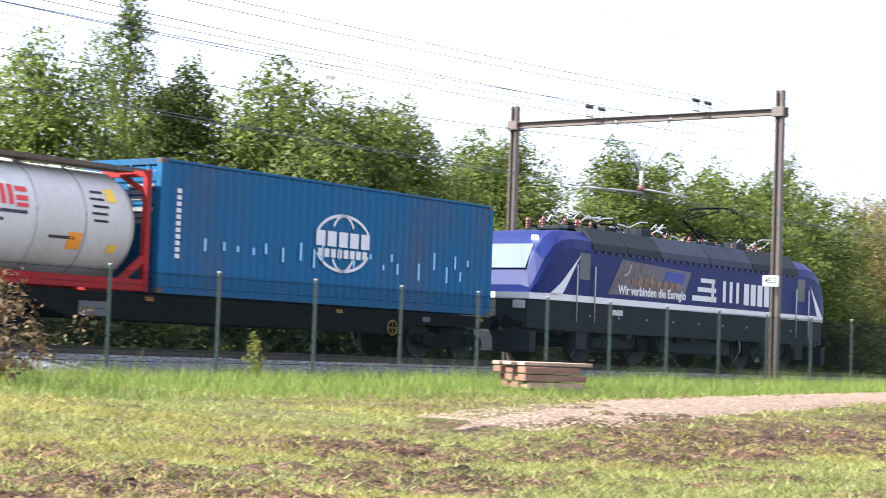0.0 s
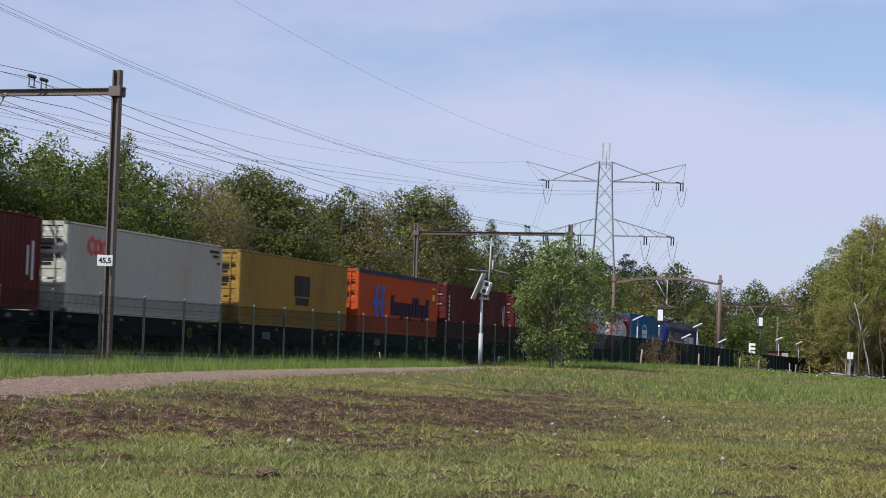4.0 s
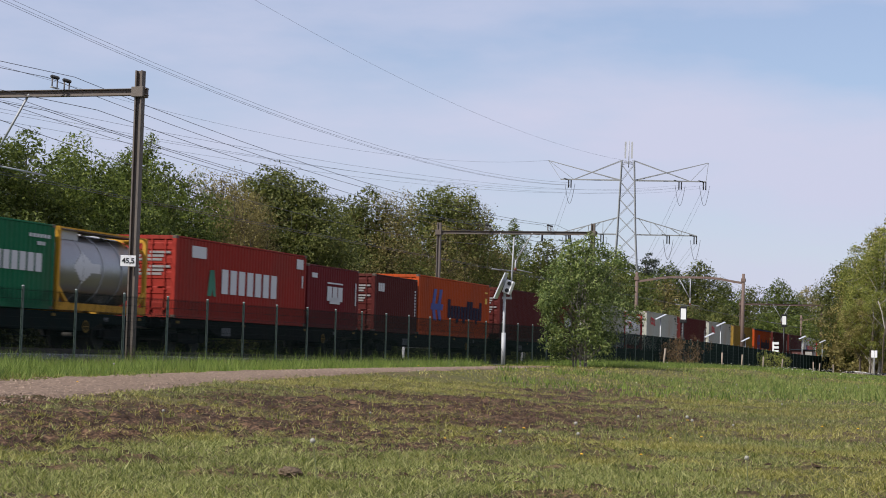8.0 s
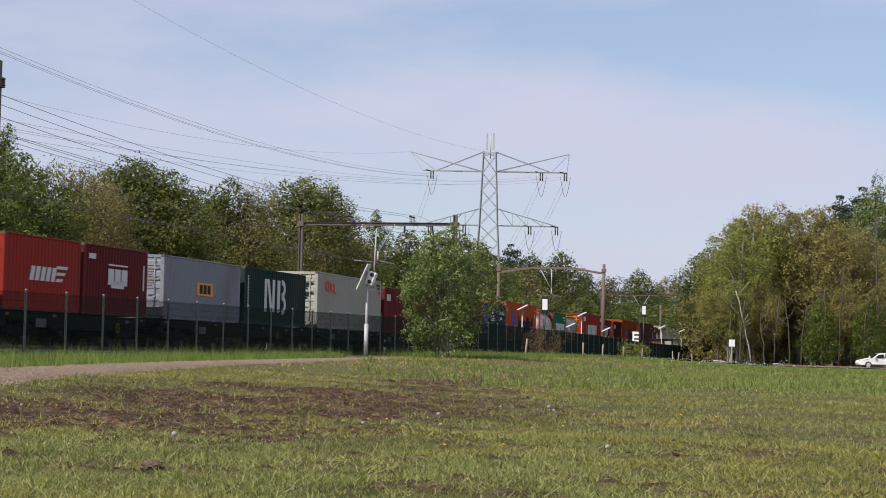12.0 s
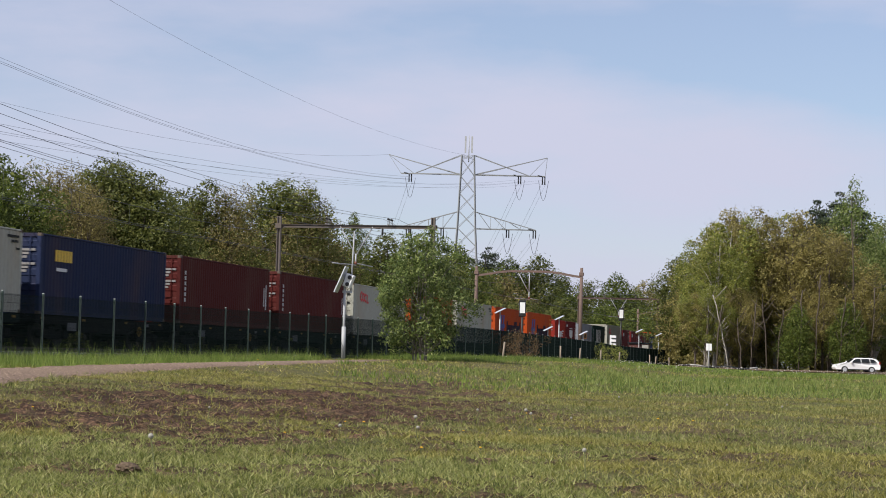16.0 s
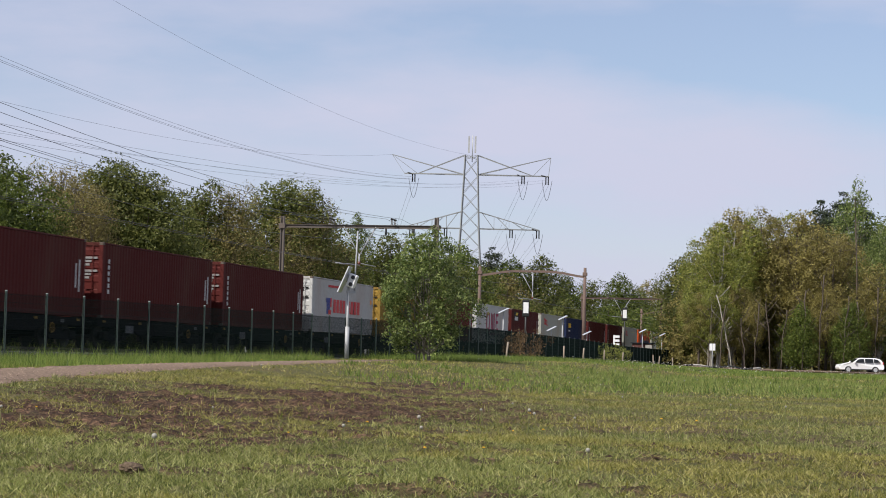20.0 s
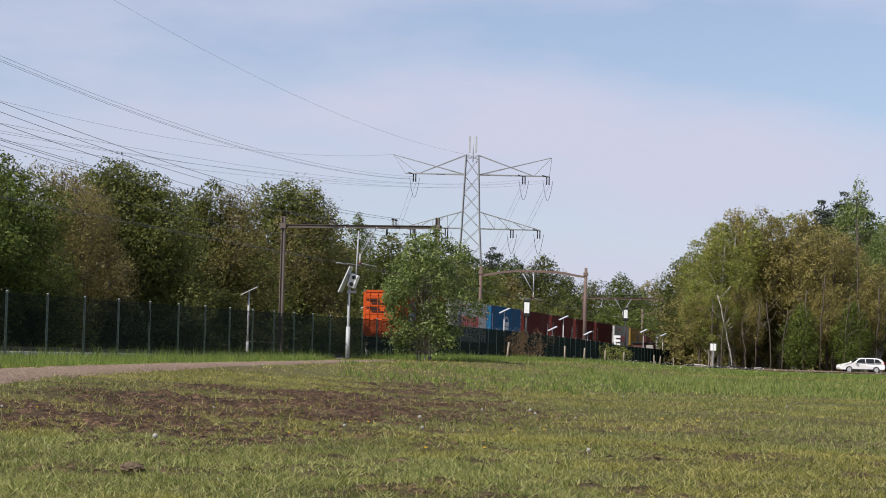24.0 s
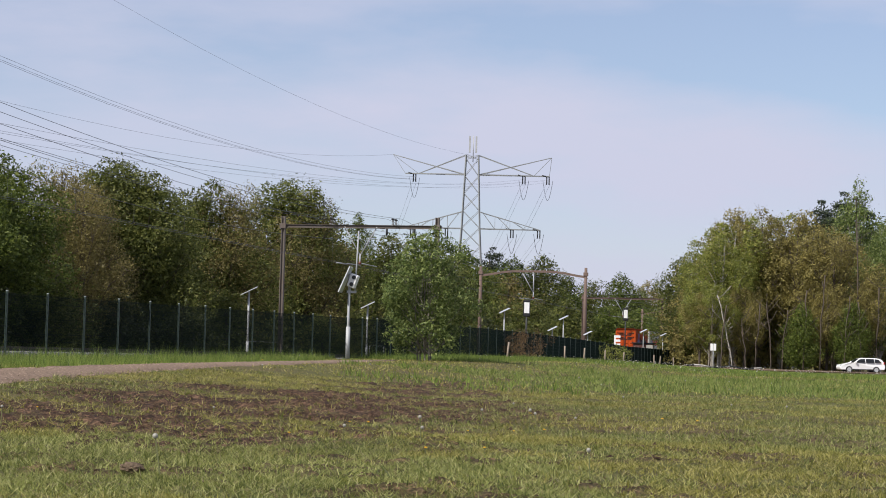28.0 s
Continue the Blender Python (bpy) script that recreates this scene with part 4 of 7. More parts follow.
def camera_pole():
    """The tall pole with a steep solar panel and a loudspeaker-like box."""
    s, l = 75.8, 21.6
    g = float(ground_z(*on_line(s, l, 0).xy))
    po = thing("sensor_pole", line_pose(s, l, g, -TRACK_TURN), "galvanised pole with steep solar panel and white twin sensor box", "pole")
    bm = bmesh.new()
    rod(bm, (0, 0, -0.3), (0, 0, 3.75), 0.055, sides=10)
    part("pole", bm, M_GALV, po)
    bm = bmesh.new()
    rod(bm, (0, 0, -0.1), (0, 0, 1.35), 0.09, sides=10)
    part("sleeve", bm, M_GALV, po)
    part("panel", one_box(-0.025, 0.025, -0.4, 0.4, -0.58, 0.58, r=0.006), M_PANEL, po, "steep solar panel", pose(-0.16, -0.1, 3.3, 0, 23, -7))
    part("box", one_box(-0.17, 0.17, -0.15, 0.15, -0.28, 0.28, r=0.03), M_SIGN, po, "white sensor box", pose(0.16, -0.1, 3.25, 0, 20, -14))
    bm = bmesh.new()
    for z in (-0.14, 0.16):
        rod(bm, (0.02, -0.15, z), (0.02, -0.18, z), 0.085, sides=14)
    part("lens", bm, M_BLACK, po, "", pose(0.16, -0.1, 3.25, 0, 20, -14))
    part("bracket", one_box(-0.1, 0.3, -0.05, 0.05, 2.75, 2.85), M_GALV, po)
    bm = bmesh.new()
    rod(bm, (0.24, 0.1, 2.8), (0.32, 0.1, 5.35), 0.035, 0.03, sides=8)
    part("upper_mast", bm, M_GALV, po)


camera_pole()


def rail_signal(s, l, z_head, h_head):
    g = rail_z(s) - 0.5
    si = thing("railway_signal", line_pose(s, l, g, -TRACK_TURN), "black railway signal head with white backboard on a dark post", "signal", "railway signals")
    h = EYE + z_head - g
    bm = bmesh.new()
    rod(bm, (0, 0, -0.1), (0, 0, h), 0.07, sides=8)
    part("post", bm, M_BLACK, si)
    part("head", one_box(-0.27, 0.27, -0.1, 0.14, h - h_head / 2 - 0.2, h + h_head / 2 + 0.1, r=0.05), M_BLACK, si)
    part("board", one_box(-0.2, 0.2, -0.125, -0.1, h - h_head * 0.42, h + h_head * 0.42), M_SIGN, si, "white board")
    part("white_band", one_box(-0.08, 0.08, -0.08, 0.08, 0.9, 1.8), M_SIGN, si)


rail_signal(145.3, 27.0, 3.38, 1.0)
rail_signal(200.0, 26.5, 4.21, 1.05)

# ---- container train ----
SPEED = 28.8
MOVERS = []


def paint(name, c, **k):
    a = dict(rough=0.7, spec=0.18, scale=2.2, vary=0.12, grime=0.35, bump=0.05, fine=14.0, stretch=(1, 1, 0.35), dirt=(0.09, 0.05, 0.035))
    a.update(k)
    return surface(name, c, **a)


P = {
    "cosco": paint("blue_paint", (0.010, 0.088, 0.19)), "navy": paint("navy_paint", (0.012, 0.020, 0.056)), "orange": paint("orange_paint", (0.40, 0.060, 0.009)),
    "maroon": paint("maroon_paint", (0.068, 0.0092, 0.0078)), "red": paint("red_paint", (0.115, 0.010, 0.012)), "bright": paint("bright_red_paint", (0.25, 0.022, 0.014)),
    "white": paint("white_paint", (0.44, 0.44, 0.43), dirt=(0.30, 0.15, 0.07), grime=0.3), "cream": paint("cream_paint", (0.36, 0.36, 0.31), dirt=(0.32, 0.2, 0.1)),
    "yellow": paint("ochre_paint", (0.25, 0.155, 0.03)), "green": paint("green_paint", (0.01, 0.13, 0.055)), "dkgreen": paint("dark_green_paint", (0.010, 0.032, 0.028)),
    "grey": paint("grey_paint", (0.22, 0.235, 0.27)), "tank": paint("tank_white", (0.58, 0.575, 0.55), rough=0.4, dirt=(0.25, 0.17, 0.1)), "steel": surface("tank_steel", (0.28, 0.28, 0.28), rough=0.35, metal=0.8, scale=2.0),
    "framered": paint("frame_red", (0.30, 0.012, 0.016)), "frameyellow": paint("frame_yellow", (0.55, 0.29, 0.03)),
}
INK = {"w": plain("white_lettering", (0.55, 0.55, 0.55), 0.7), "r": plain("red_lettering", (0.52, 0.03, 0.035), 0.6), "b": plain("blue_lettering", (0.02, 0.035, 0.22), 0.6),
       "n": plain("dark_lettering", (0.02, 0.014, 0.03), 0.7), "k": plain("black_lettering", (0.02, 0.02, 0.02), 0.6), "y": plain("yellow_lettering", (0.65, 0.42, 0.04), 0.6),
       "g": plain("green_lettering", (0.02, 0.16, 0.09), 0.6), "o": plain("orange_lettering", (0.7, 0.26, 0.02), 0.6)}
M_CAST = surface("corner_casting", (0.12, 0.09, 0.07), rough=0.7, metal=0.4)
M_WAGON = surface("wagon_black", (0.009, 0.009, 0.010), spec=0.05, rough=0.85, vary=0.3, grime=0.5, dirt=(0.018, 0.013, 0.010))
M_WAGON_GREEN = surface("wagon_dark_green", (0.008, 0.013, 0.012), spec=0.05, rough=0.85, vary=0.3, grime=0.5, dirt=(0.018, 0.013, 0.010))
M_WHEEL = surface("wheel_steel", (0.016, 0.014, 0.012), rough=0.8, metal=0.0)
HIGH, WIDE = 2.896, 2.438
BOX_LENGTH = {20: 6.058, 30: 9.125, 40: 12.192}
CACHE = {}


def shared(key, make, name, mat):
    """Mesh data built once; other colours take a copy of it."""
    if key not in CACHE:
        CACHE[key] = mesh_of(name, make(), None)
    k2 = (key, mat.name)
    if k2 not in CACHE:
        me = CACHE[key].copy()
        me.materials.clear()
        me.materials.append(mat)
        CACHE[k2] = me
    return CACHE[k2]


def corrugated(length, z0, z1, depth=0.036, pitch=0.278):
    """A ribbed steel sheet along x, its ribs standing out to -y."""
    bm = bmesh.new()
    n = max(2, round(length / pitch))
    p = length / n
    xs = []
    for k in range(n):
        xs += [(k * p + p * 0.0, 0), (k * p + p * 0.26, 0), (k * p + p * 0.5, depth), (k * p + p * 0.76, depth)]
    xs.append((length, 0))
    rows = [[bm.verts.new((x - length / 2, y, z)) for x, y in xs] for z in (z0, z1)]
    for k in range(len(xs) - 1):
        bm.faces.new((rows[0][k], rows[0][k + 1], rows[1][k + 1], rows[1][k]))
    return bm


def door_mesh():
    edge = [(0.02, 0.15), (-0.02, 0.15)]
    for z in (0.42, 0.95, 1.48, 2.0, 2.5):
        edge += [(-0.02, z - 0.14), (-0.045, z - 0.1), (-0.045, z + 0.1), (-0.02, z + 0.14)]
    return prism(bmesh.new(), edge + [(-0.02, 2.72), (0.02, 2.72)], -0.545, 0.545)


def door_rod():
    bm = bmesh.new()
    rod(bm, (-0.07, 0, 0.12), (-0.07, 0, 2.76), 0.02, sides=6)
    for z in (0.3, 1.0, 1.9, 2.6):
        box(bm, -0.095, -0.02, -0.05, 0.05, z - 0.035, z + 0.035)
    box(bm, -0.11, -0.07, -0.02, 0.3, 1.1, 1.15)
    return bm


def bars(items, y=-1.221, t=0.01):
    """Flat blocks (x, z, width, height) standing a little proud of a side."""
    bm = bmesh.new()
    for x, z, w, h in items:
        box(bm, x - w / 2, x + w / 2, y - t, y, z - h / 2, z + h / 2)
    return bm


def word(x0, x1, z, h, n, gap=0.28, tall=()):
    """A word as a row of blocks, one to a letter."""
    p = (x1 - x0) / n
    out = []
    for k in range(n):
        hh = h * (1.0 if not tall or k in tall else 0.68)
        out.append((x0 + (k + 0.5) * p, z - (h - hh) / 2, p * (1 - gap), hh))
    return out


def ring(cx, cz, rx, rz, w, a0, a1, n=20, y=-1.221, t=0.01):
    bm = bmesh.new()
    ro = []
    for k in range(n + 1):
        a = radians(a0 + (a1 - a0) * k / n)
        c, s = math.cos(a), math.sin(a)
        ro.append([bm.verts.new((cx + (rx + e) * c, yy, cz + (rz + e) * s)) for e in (-w / 2, w / 2) for yy in (y, y - t)])
    for a, b in zip(ro, ro[1:]):
        for i, j in ((0, 1), (1, 3), (3, 2), (2, 0)):
            bm.faces.new((a[i], a[j], b[j], b[i]))
    return bm


def join(*bms):
    """Several bmeshes as one."""
    out = bmesh.new()
    for b in bms:
        me = bpy.data.meshes.new("tmp")
        b.to_mesh(me)
        b.free()
        out.from_mesh(me)
        bpy.data.meshes.remove(me)
    return out


def slanted(items, y=-1.221, t=0.01):
    """Slanting flat strokes (x, z, width, height, shift)."""
    bm = bmesh.new()
    for x, z, w, h, sh in items:
        prism(bm, [(x - w / 2 - sh / 2, z - h / 2), (x + w / 2 - sh / 2, z - h / 2), (x + w / 2 + sh / 2, z + h / 2), (x - w / 2 + sh / 2, z + h / 2)], y, y - t)
    return bm


def id_bars(x, z0, z1, n):
    p = (z1 - z0) / n
    return [(x, z0 + (k + 0.5) * p, 0.13, p * 0.68) for k in range(n)]


def livery(kind, L):
    """Lettering and emblems of a side: (name, bmesh, ink, label)."""
    e = L / 2
    idb = bars([(e - 0.75, 2.62, 0.9, 0.09), (e - 0.6, 2.45, 0.5, 0.08)] + [(e - 0.35 - 0.0, 2.2, 0.25, 0.07)])
    out = []
    if kind == "globe":
        out += [("emblem", join(ring(-0.03, 1.47, 1.02, 0.66, 0.07, 24, 156), ring(-0.03, 1.47, 1.02, 0.66, 0.07, 204, 336), ring(-0.03, 1.47, 0.45, 0.66, 0.06, 36, 144), ring(-0.03, 1.47, 0.45, 0.66, 0.06, 216, 324)), "w", "white globe emblem"),
                ("lettering", bars(word(-1.06, 1.0, 1.56, 0.36, 5, 0.24) + word(-0.96, 0.9, 1.22, 0.2, 8, 0.28)), "w", ""),
                ("number", bars(id_bars(-e + 0.55, 0.75, 2.3, 11)), "w", ""),
                ("patch", bars([(-e + 1.4 + 0.43 * k + 0.2 * math.sin(k * 7.3), 1.12 + 0.22 * math.sin(k * 3.1), 0.07, 0.28 + 0.16 * math.sin(k * 5.7)) for k in range(24) if k % 7 not in (3,)]), "c", "pale blue scuffs")]
    elif kind in ("hl", "hlt"):
        out += [("emblem", slanted([(-3.62, 1.9, 0.46, 0.8, 0.3), (-2.72, 1.9, 0.46, 0.8, 0.3), (-3.2, 1.42, 1.9, 0.3, 0.12), (-3.62, 1.05, 0.46, 0.62, -0.3), (-2.8, 1.05, 0.46, 0.62, -0.3)]), "b", "dark blue emblem"),
                ("lettering", bars(word(-1.45, 4.65, 1.4, 0.95, 11, 0.2, (0, 6, 7, 10)) + [(0.25, 0.82, 0.4, 0.22), (1.4, 0.82, 0.4, 0.22), (3.6, 0.82, 0.3, 0.22)]), "n", "dark lettering blocks"), ("number", bars([(e - 0.7, 2.0, 0.35, 0.3), (e - 0.7, 2.45, 0.5, 0.08)]), "y", "")]
    elif kind == "ym":
        out += [("emblem", bars([(-3.15, 1.75, 0.75, 0.22), (-3.3, 1.35, 0.25, 0.7), (-2.95, 1.45, 0.25, 0.5)]), "b", "blue half of an emblem"), ("emblem", bars([(-2.62, 1.62, 0.28, 0.5), (-2.8, 1.1, 0.5, 0.25)]), "r", "red half of an emblem"),
                ("lettering", bars(word(-2.2, 0.25, 1.45, 0.72, 4, 0.25) + word(0.55, 3.25, 1.45, 0.72, 4, 0.25)), "r", "red lettering blocks"), ("lettering", bars(word(-3.2, -1.0, 2.5, 0.13, 15, 0.3)), "r", ""), ("number", bars([(e - 0.5, 1.9, 0.25, 0.25), (e - 0.35, 0.75, 0.25, 0.25)]), "o", "")]
    elif kind == "oo":
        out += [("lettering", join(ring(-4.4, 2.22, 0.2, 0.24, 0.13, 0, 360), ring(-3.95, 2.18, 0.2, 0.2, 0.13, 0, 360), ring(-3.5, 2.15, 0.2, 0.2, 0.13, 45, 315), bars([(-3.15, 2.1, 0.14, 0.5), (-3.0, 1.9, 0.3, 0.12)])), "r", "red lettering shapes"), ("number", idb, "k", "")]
        idb = None
    elif kind == "one":
        out += [("lettering", bars([(x * 1.25 - 0.45, (z - 1.5) * 1.35 + 1.62, w * 1.2, h * 1.35) for x, z, w, h in ((-1.5, 1.5, 0.24, 1.0), (-0.75, 1.5, 0.24, 1.0), (-1.12, 1.92, 0.6, 0.16), (-1.12, 1.08, 0.6, 0.16), (-0.1, 1.5, 0.22, 1.0), (0.32, 1.5, 0.22, 0.9), (0.75, 1.5, 0.22, 1.0), (1.3, 1.5, 0.22, 1.0), (1.7, 1.92, 0.6, 0.16), (1.7, 1.5, 0.5, 0.15), (1.7, 1.08, 0.6, 0.16))]), "e", "crimson block lettering"), ("lettering", bars(word(-2.3, 1.9, 0.68, 0.12, 18, 0.4)), "e", "")]
    elif kind == "tall":
        out += [("emblem", slanted([(-3.15, 1.35, 0.35, 0.95, 0.2), (-2.9, 1.35, 0.25, 0.95, -0.2)]), "g", "green emblem"), ("lettering", bars(word(-2.3, 3.1, 1.45, 0.9, 7, 0.28)), "w", "white lettering blocks"), ("label_plate", bars([(-4.2, 2.4, 1.2, 0.42)]), "w", ""), ("number", bars([(e - 0.7, 2.5, 0.7, 0.4), (e - 0.4, 1.8, 0.12, 0.5)]), "w", "")]
    elif kind == "hm":
        out += [("lettering", bars(word(-0.85, 1.05, 1.62, 0.68, 3, 0.16) + [(0.1, 2.12, 1.8, 0.07), (0.1, 1.3, 1.2, 0.3)]), "w", "white block lettering"), ("number", bars([(-e + 0.75, 2.4, 0.6, 0.22), (e - 0.4, 1.7, 0.12, 1.1)]), "w", "")]
    elif kind == "ham":
        out += [("lettering", slanted([(-0.9 + 0.42 * k, 1.45, 0.3, 0.55, 0.15) for k in range(5)] + [(1.45, 1.75, 0.9, 0.12, 0.1), (1.35, 1.5, 0.7, 0.12, 0.1), (1.25, 1.25, 0.5, 0.12, 0.1)]), "w", "white slanting lettering blocks")]
    elif kind == "eg":
        out += [("lettering", bars(word(-1.9, 2.3, 1.55, 0.62, 9, 0.24)), "w", "white lettering blocks"), ("number", bars(word(e - 1.6, e - 0.3, 2.45, 0.12, 6) + word(e - 1.1, e - 0.6, 2.2, 0.12, 3)), "w", "")]
    elif kind == "kl":
        out += [("emblem", bars([(-e + 0.7, 2.2, 0.5, 0.42)]), "w", ""), ("lettering", slanted([(-0.95, 1.5, 0.2, 0.95, 0), (-0.62, 1.72, 0.2, 0.5, 0.3), (-0.62, 1.25, 0.2, 0.5, -0.3)]), "w", "white serif letter shape"), ("lettering", bars(word(-0.2, 1.6, 1.32, 0.52, 4, 0.24)), "w", "white lettering blocks"), ("number", bars([(e - 0.7, 2.4, 0.5, 0.16), (e - 0.55, 2.1, 0.3, 0.12), (0.4, 0.62, 1.2, 0.1)]), "d", "")]
    elif kind == "vt":
        out += [("number", bars([(-e + 1.2, 1.35 + 0.45 * k, 0.3, 0.34) for k in range(3)]), "d", "pale vertical letter blocks"), ("number", bars(id_bars(e - 0.5, 0.8, 2.4, 11)), "d", "")]
    elif kind == "cai":
        out += [("emblem", bars(word(-e + 0.45, -e + 1.3, 2.25, 0.42, 3, 0.2)), "w", "white block lettering"), ("number", bars(id_bars(e - 0.35, 0.9, 2.3, 9)), "w", "")]
    elif kind == "msc":
        out += [("emblem", bars(word(-0.3, 1.5, 1.75, 0.85, 3, 0.15) + word(-0.2, 1.4, 1.1, 0.3, 3, 0.2)), "k", "black emblem blocks")]
    elif kind == "nb":
        out += [("lettering", slanted([(-1.6, 1.55, 0.34, 1.7, 0), (-1.0, 1.55, 0.34, 1.7, -0.55), (-0.45, 1.55, 0.34, 1.7, 0), (0.3, 1.55, 0.4, 1.7, 0)]), "w", "tall white letter shapes"), ("lettering", join(ring(0.75, 1.97, 0.45, 0.36, 0.28, -90, 90), ring(0.78, 1.12, 0.5, 0.4, 0.28, -90, 90)), "w", ""), ("number", bars(id_bars(-e + 0.5, 0.8, 2.5, 12)), "w", "")]
    elif kind == "gy":
        out += [("label_plate", bars([(0.1, 1.5, 1.9, 0.62)]), "o", "orange panel"), ("lettering", bars(word(-0.6, 0.8, 1.5, 0.42, 3, 0.25), y=-1.232), "k", "")]
    elif kind == "dk":
        out += [("number", bars(id_bars(-e + 0.6, 0.9, 2.3, 6)), "w", "white vertical letter blocks"), ("number", bars([(e - 0.55, 1.5, 0.1, 1.2), (e - 0.85, 1.5, 0.08, 0.9)]), "w", "")]
    elif kind == "tx":
        out += [("label_plate", bars([(-4.1, 2.3, 1.9, 0.75)]), "k", "black name panel"), ("lettering", bars(word(-4.8, -3.5, 2.12, 0.3, 4, 0.2), y=-1.232), "w", ""), ("emblem", slanted([(-3.9, 2.5, 0.8, 0.22, 0.4)], y=-1.232), "y", ""), ("number", bars([(e - 0.6, 1.5, 0.1, 1.3)]), "w", "")]
    elif kind == "nv":
        out += [("lettering", bars(word(-4.9, -3.4, 2.15, 0.42, 6, 0.2)), "y", "yellow lettering blocks"), ("number", bars([(-4.3, 1.65, 0.9, 0.12)]), "w", "")]
    elif kind == "bl":
        out += [("emblem", slanted([(-1.6, 2.1, 0.7, 0.12, 0.5), (-1.5, 2.28, 0.5, 0.1, 0.5)]), "w", ""), ("lettering", bars(word(-2.3, -0.8, 1.75, 0.28, 7, 0.2) + word(-2.2, -0.9, 1.5, 0.1, 12, 0.3)), "w", ""), ("number", bars(word(1.1, 2.6, 2.15, 0.28, 7, 0.2) + word(1.1, 1.7, 1.7, 0.2, 4, 0.2)), "w", "")]
    return out


for k in "nk":
    INK[k].node_tree.nodes["Principled BSDF"].inputs["Specular IOR Level"].default_value = 0.08
# darker yellow and grey for the wagons' marks, handwheels and panels
INK["m"] = plain("dark_yellow", (0.17, 0.105, 0.012), 0.8)
INK["q"] = plain("dark_panel_grey", (0.09, 0.095, 0.10), 0.8)
INK["e"] = plain("crimson_lettering", (0.27, 0.008, 0.06), 0.6)
# grey ink for the fainter markings
INK["d"] = plain("grey_lettering", (0.2, 0.19, 0.19), 0.7)
INK["c"] = plain("pale_blue_scuff", (0.22, 0.42, 0.62), 0.7)
WORDS = {"cosco": "blue", "navy": "navy blue", "orange": "orange", "maroon": "dark maroon", "red": "dark red", "bright": "bright red", "white": "off-white rust-streaked", "cream": "pale grey-white",
         "yellow": "ochre yellow", "green": "green", "dkgreen": "dark green", "grey": "grey"}


def container(feet, colour, kind, m):
    L = BOX_LENGTH[feet]
    mat = P[colour]
    c = thing("shipping_container", m, f"{WORDS[colour]} ribbed steel {feet}-foot shipping container on a flat wagon", "container", "containers on the train")
    if feet != 40:
        c.scale = (1, 1, 0.9)
    h, w, e = HIGH, WIDE / 2, L / 2
    sheet = shared(("side", feet), lambda: corrugated(L - 0.3, 0.14, h - 0.08), "side_panel", mat)
    part("side_panel", sheet, None, c, m=pose(0, -w + 0.002, 0))
    part("side_panel", sheet, None, c, m=pose(0, w - 0.002, 0, 0, 0, 180))
    part("roof", shared(("roof", feet), lambda: one_box(-e + 0.05, e - 0.05, -w + 0.04, w - 0.04, h - 0.07, h - 0.02), "roof", mat), None, c)
    part("floor", shared(("floor", feet), lambda: one_box(-e + 0.1, e - 0.1, -w + 0.05, w - 0.05, 0.05, 0.15), "floor", M_WAGON), None, c)
    part("end_wall", shared(("end", 0), lambda: corrugated(WIDE - 0.3, 0.14, h - 0.1), "end_wall", mat), None, c, m=pose(e - 0.05, 0, 0, 0, 0, 90))
    top = shared(("top", feet), lambda: one_box(-e + 0.15, e - 0.15, -0.035, 0.035, -0.06, 0.0, r=0.008), "top_rail", mat)
    if kind == "hlt":
        part("top_band", one_box(-e + 0.1, e - 0.1, -w - 0.01, -w + 0.0, h - 0.16, h + 0.005), P["navy"], c, "dark navy top edge")
    low = shared(("low", feet), lambda: one_box(-e + 0.15, e - 0.15, -0.03, 0.03, 0.0, 0.16, r=0.008), "bottom_rail", mat)
    post = shared(("post", 0), lambda: one_box(-0.085, 0.085, -0.085, 0.085, 0.1, h - 0.1, r=0.012), "corner_post", mat)
    cast = shared(("cast", 0), lambda: one_box(-0.089, 0.089, -0.081, 0.081, -0.059, 0.059, r=0.012), "corner_casting", M_CAST)
    head = shared(("head", 0), lambda: one_box(-0.06, 0.06, -w + 0.15, w - 0.15, -0.07, 0.07, r=0.01), "end_rail", mat)
    for y in (-w + 0.036, w - 0.036):
        part("top_rail", top, None, c, m=pose(0, y, h - 0.01))
        part("bottom_rail", low, None, c, m=pose(0, y, 0))
    for x in (-e + 0.09, e - 0.09):
        for y in (-w + 0.086, w - 0.086):
            part("corner_post", post, None, c, m=pose(x, y, 0))
            for z in (0.059, h - 0.059):
                part("corner_casting", cast, None, c, m=pose(x, y + (0.004 if y > 0 else -0.004), z))
        for z in (0.075, h - 0.075):
            part("end_rail", head, None, c, m=pose(x, 0, z))
    leaf = shared(("door", 0), door_mesh, "door", mat)
    lock = shared(("rod", 0), door_rod, "lock_rod", mat)
    for y in (-0.55, 0.55):
        d = part("door", leaf, None, c, m=pose(-e + 0.06, y, 0))
        for q in (-0.26, 0.26):
            part("lock_rod", lock, None, d, m=pose(0, q, 0))
    lk = ("labels", colour in ("white", "cream", "orange", "yellow"))
    ink = INK["k"] if lk[1] else INK["d"]
    part("label_plate", shared(lk, lambda: one_box_list([(0.03, 0.6 - 0.16 * k, 0.62 if k % 2 else 0.8, 0.085) for k in range(3)]), "label_plate", ink), None, c, "rows of door markings", pose(-e + 0.005, 0, 0))
    for name, bm, ink, label in livery(kind, L):
        part(name, bm, INK[ink], c, label)
    return c


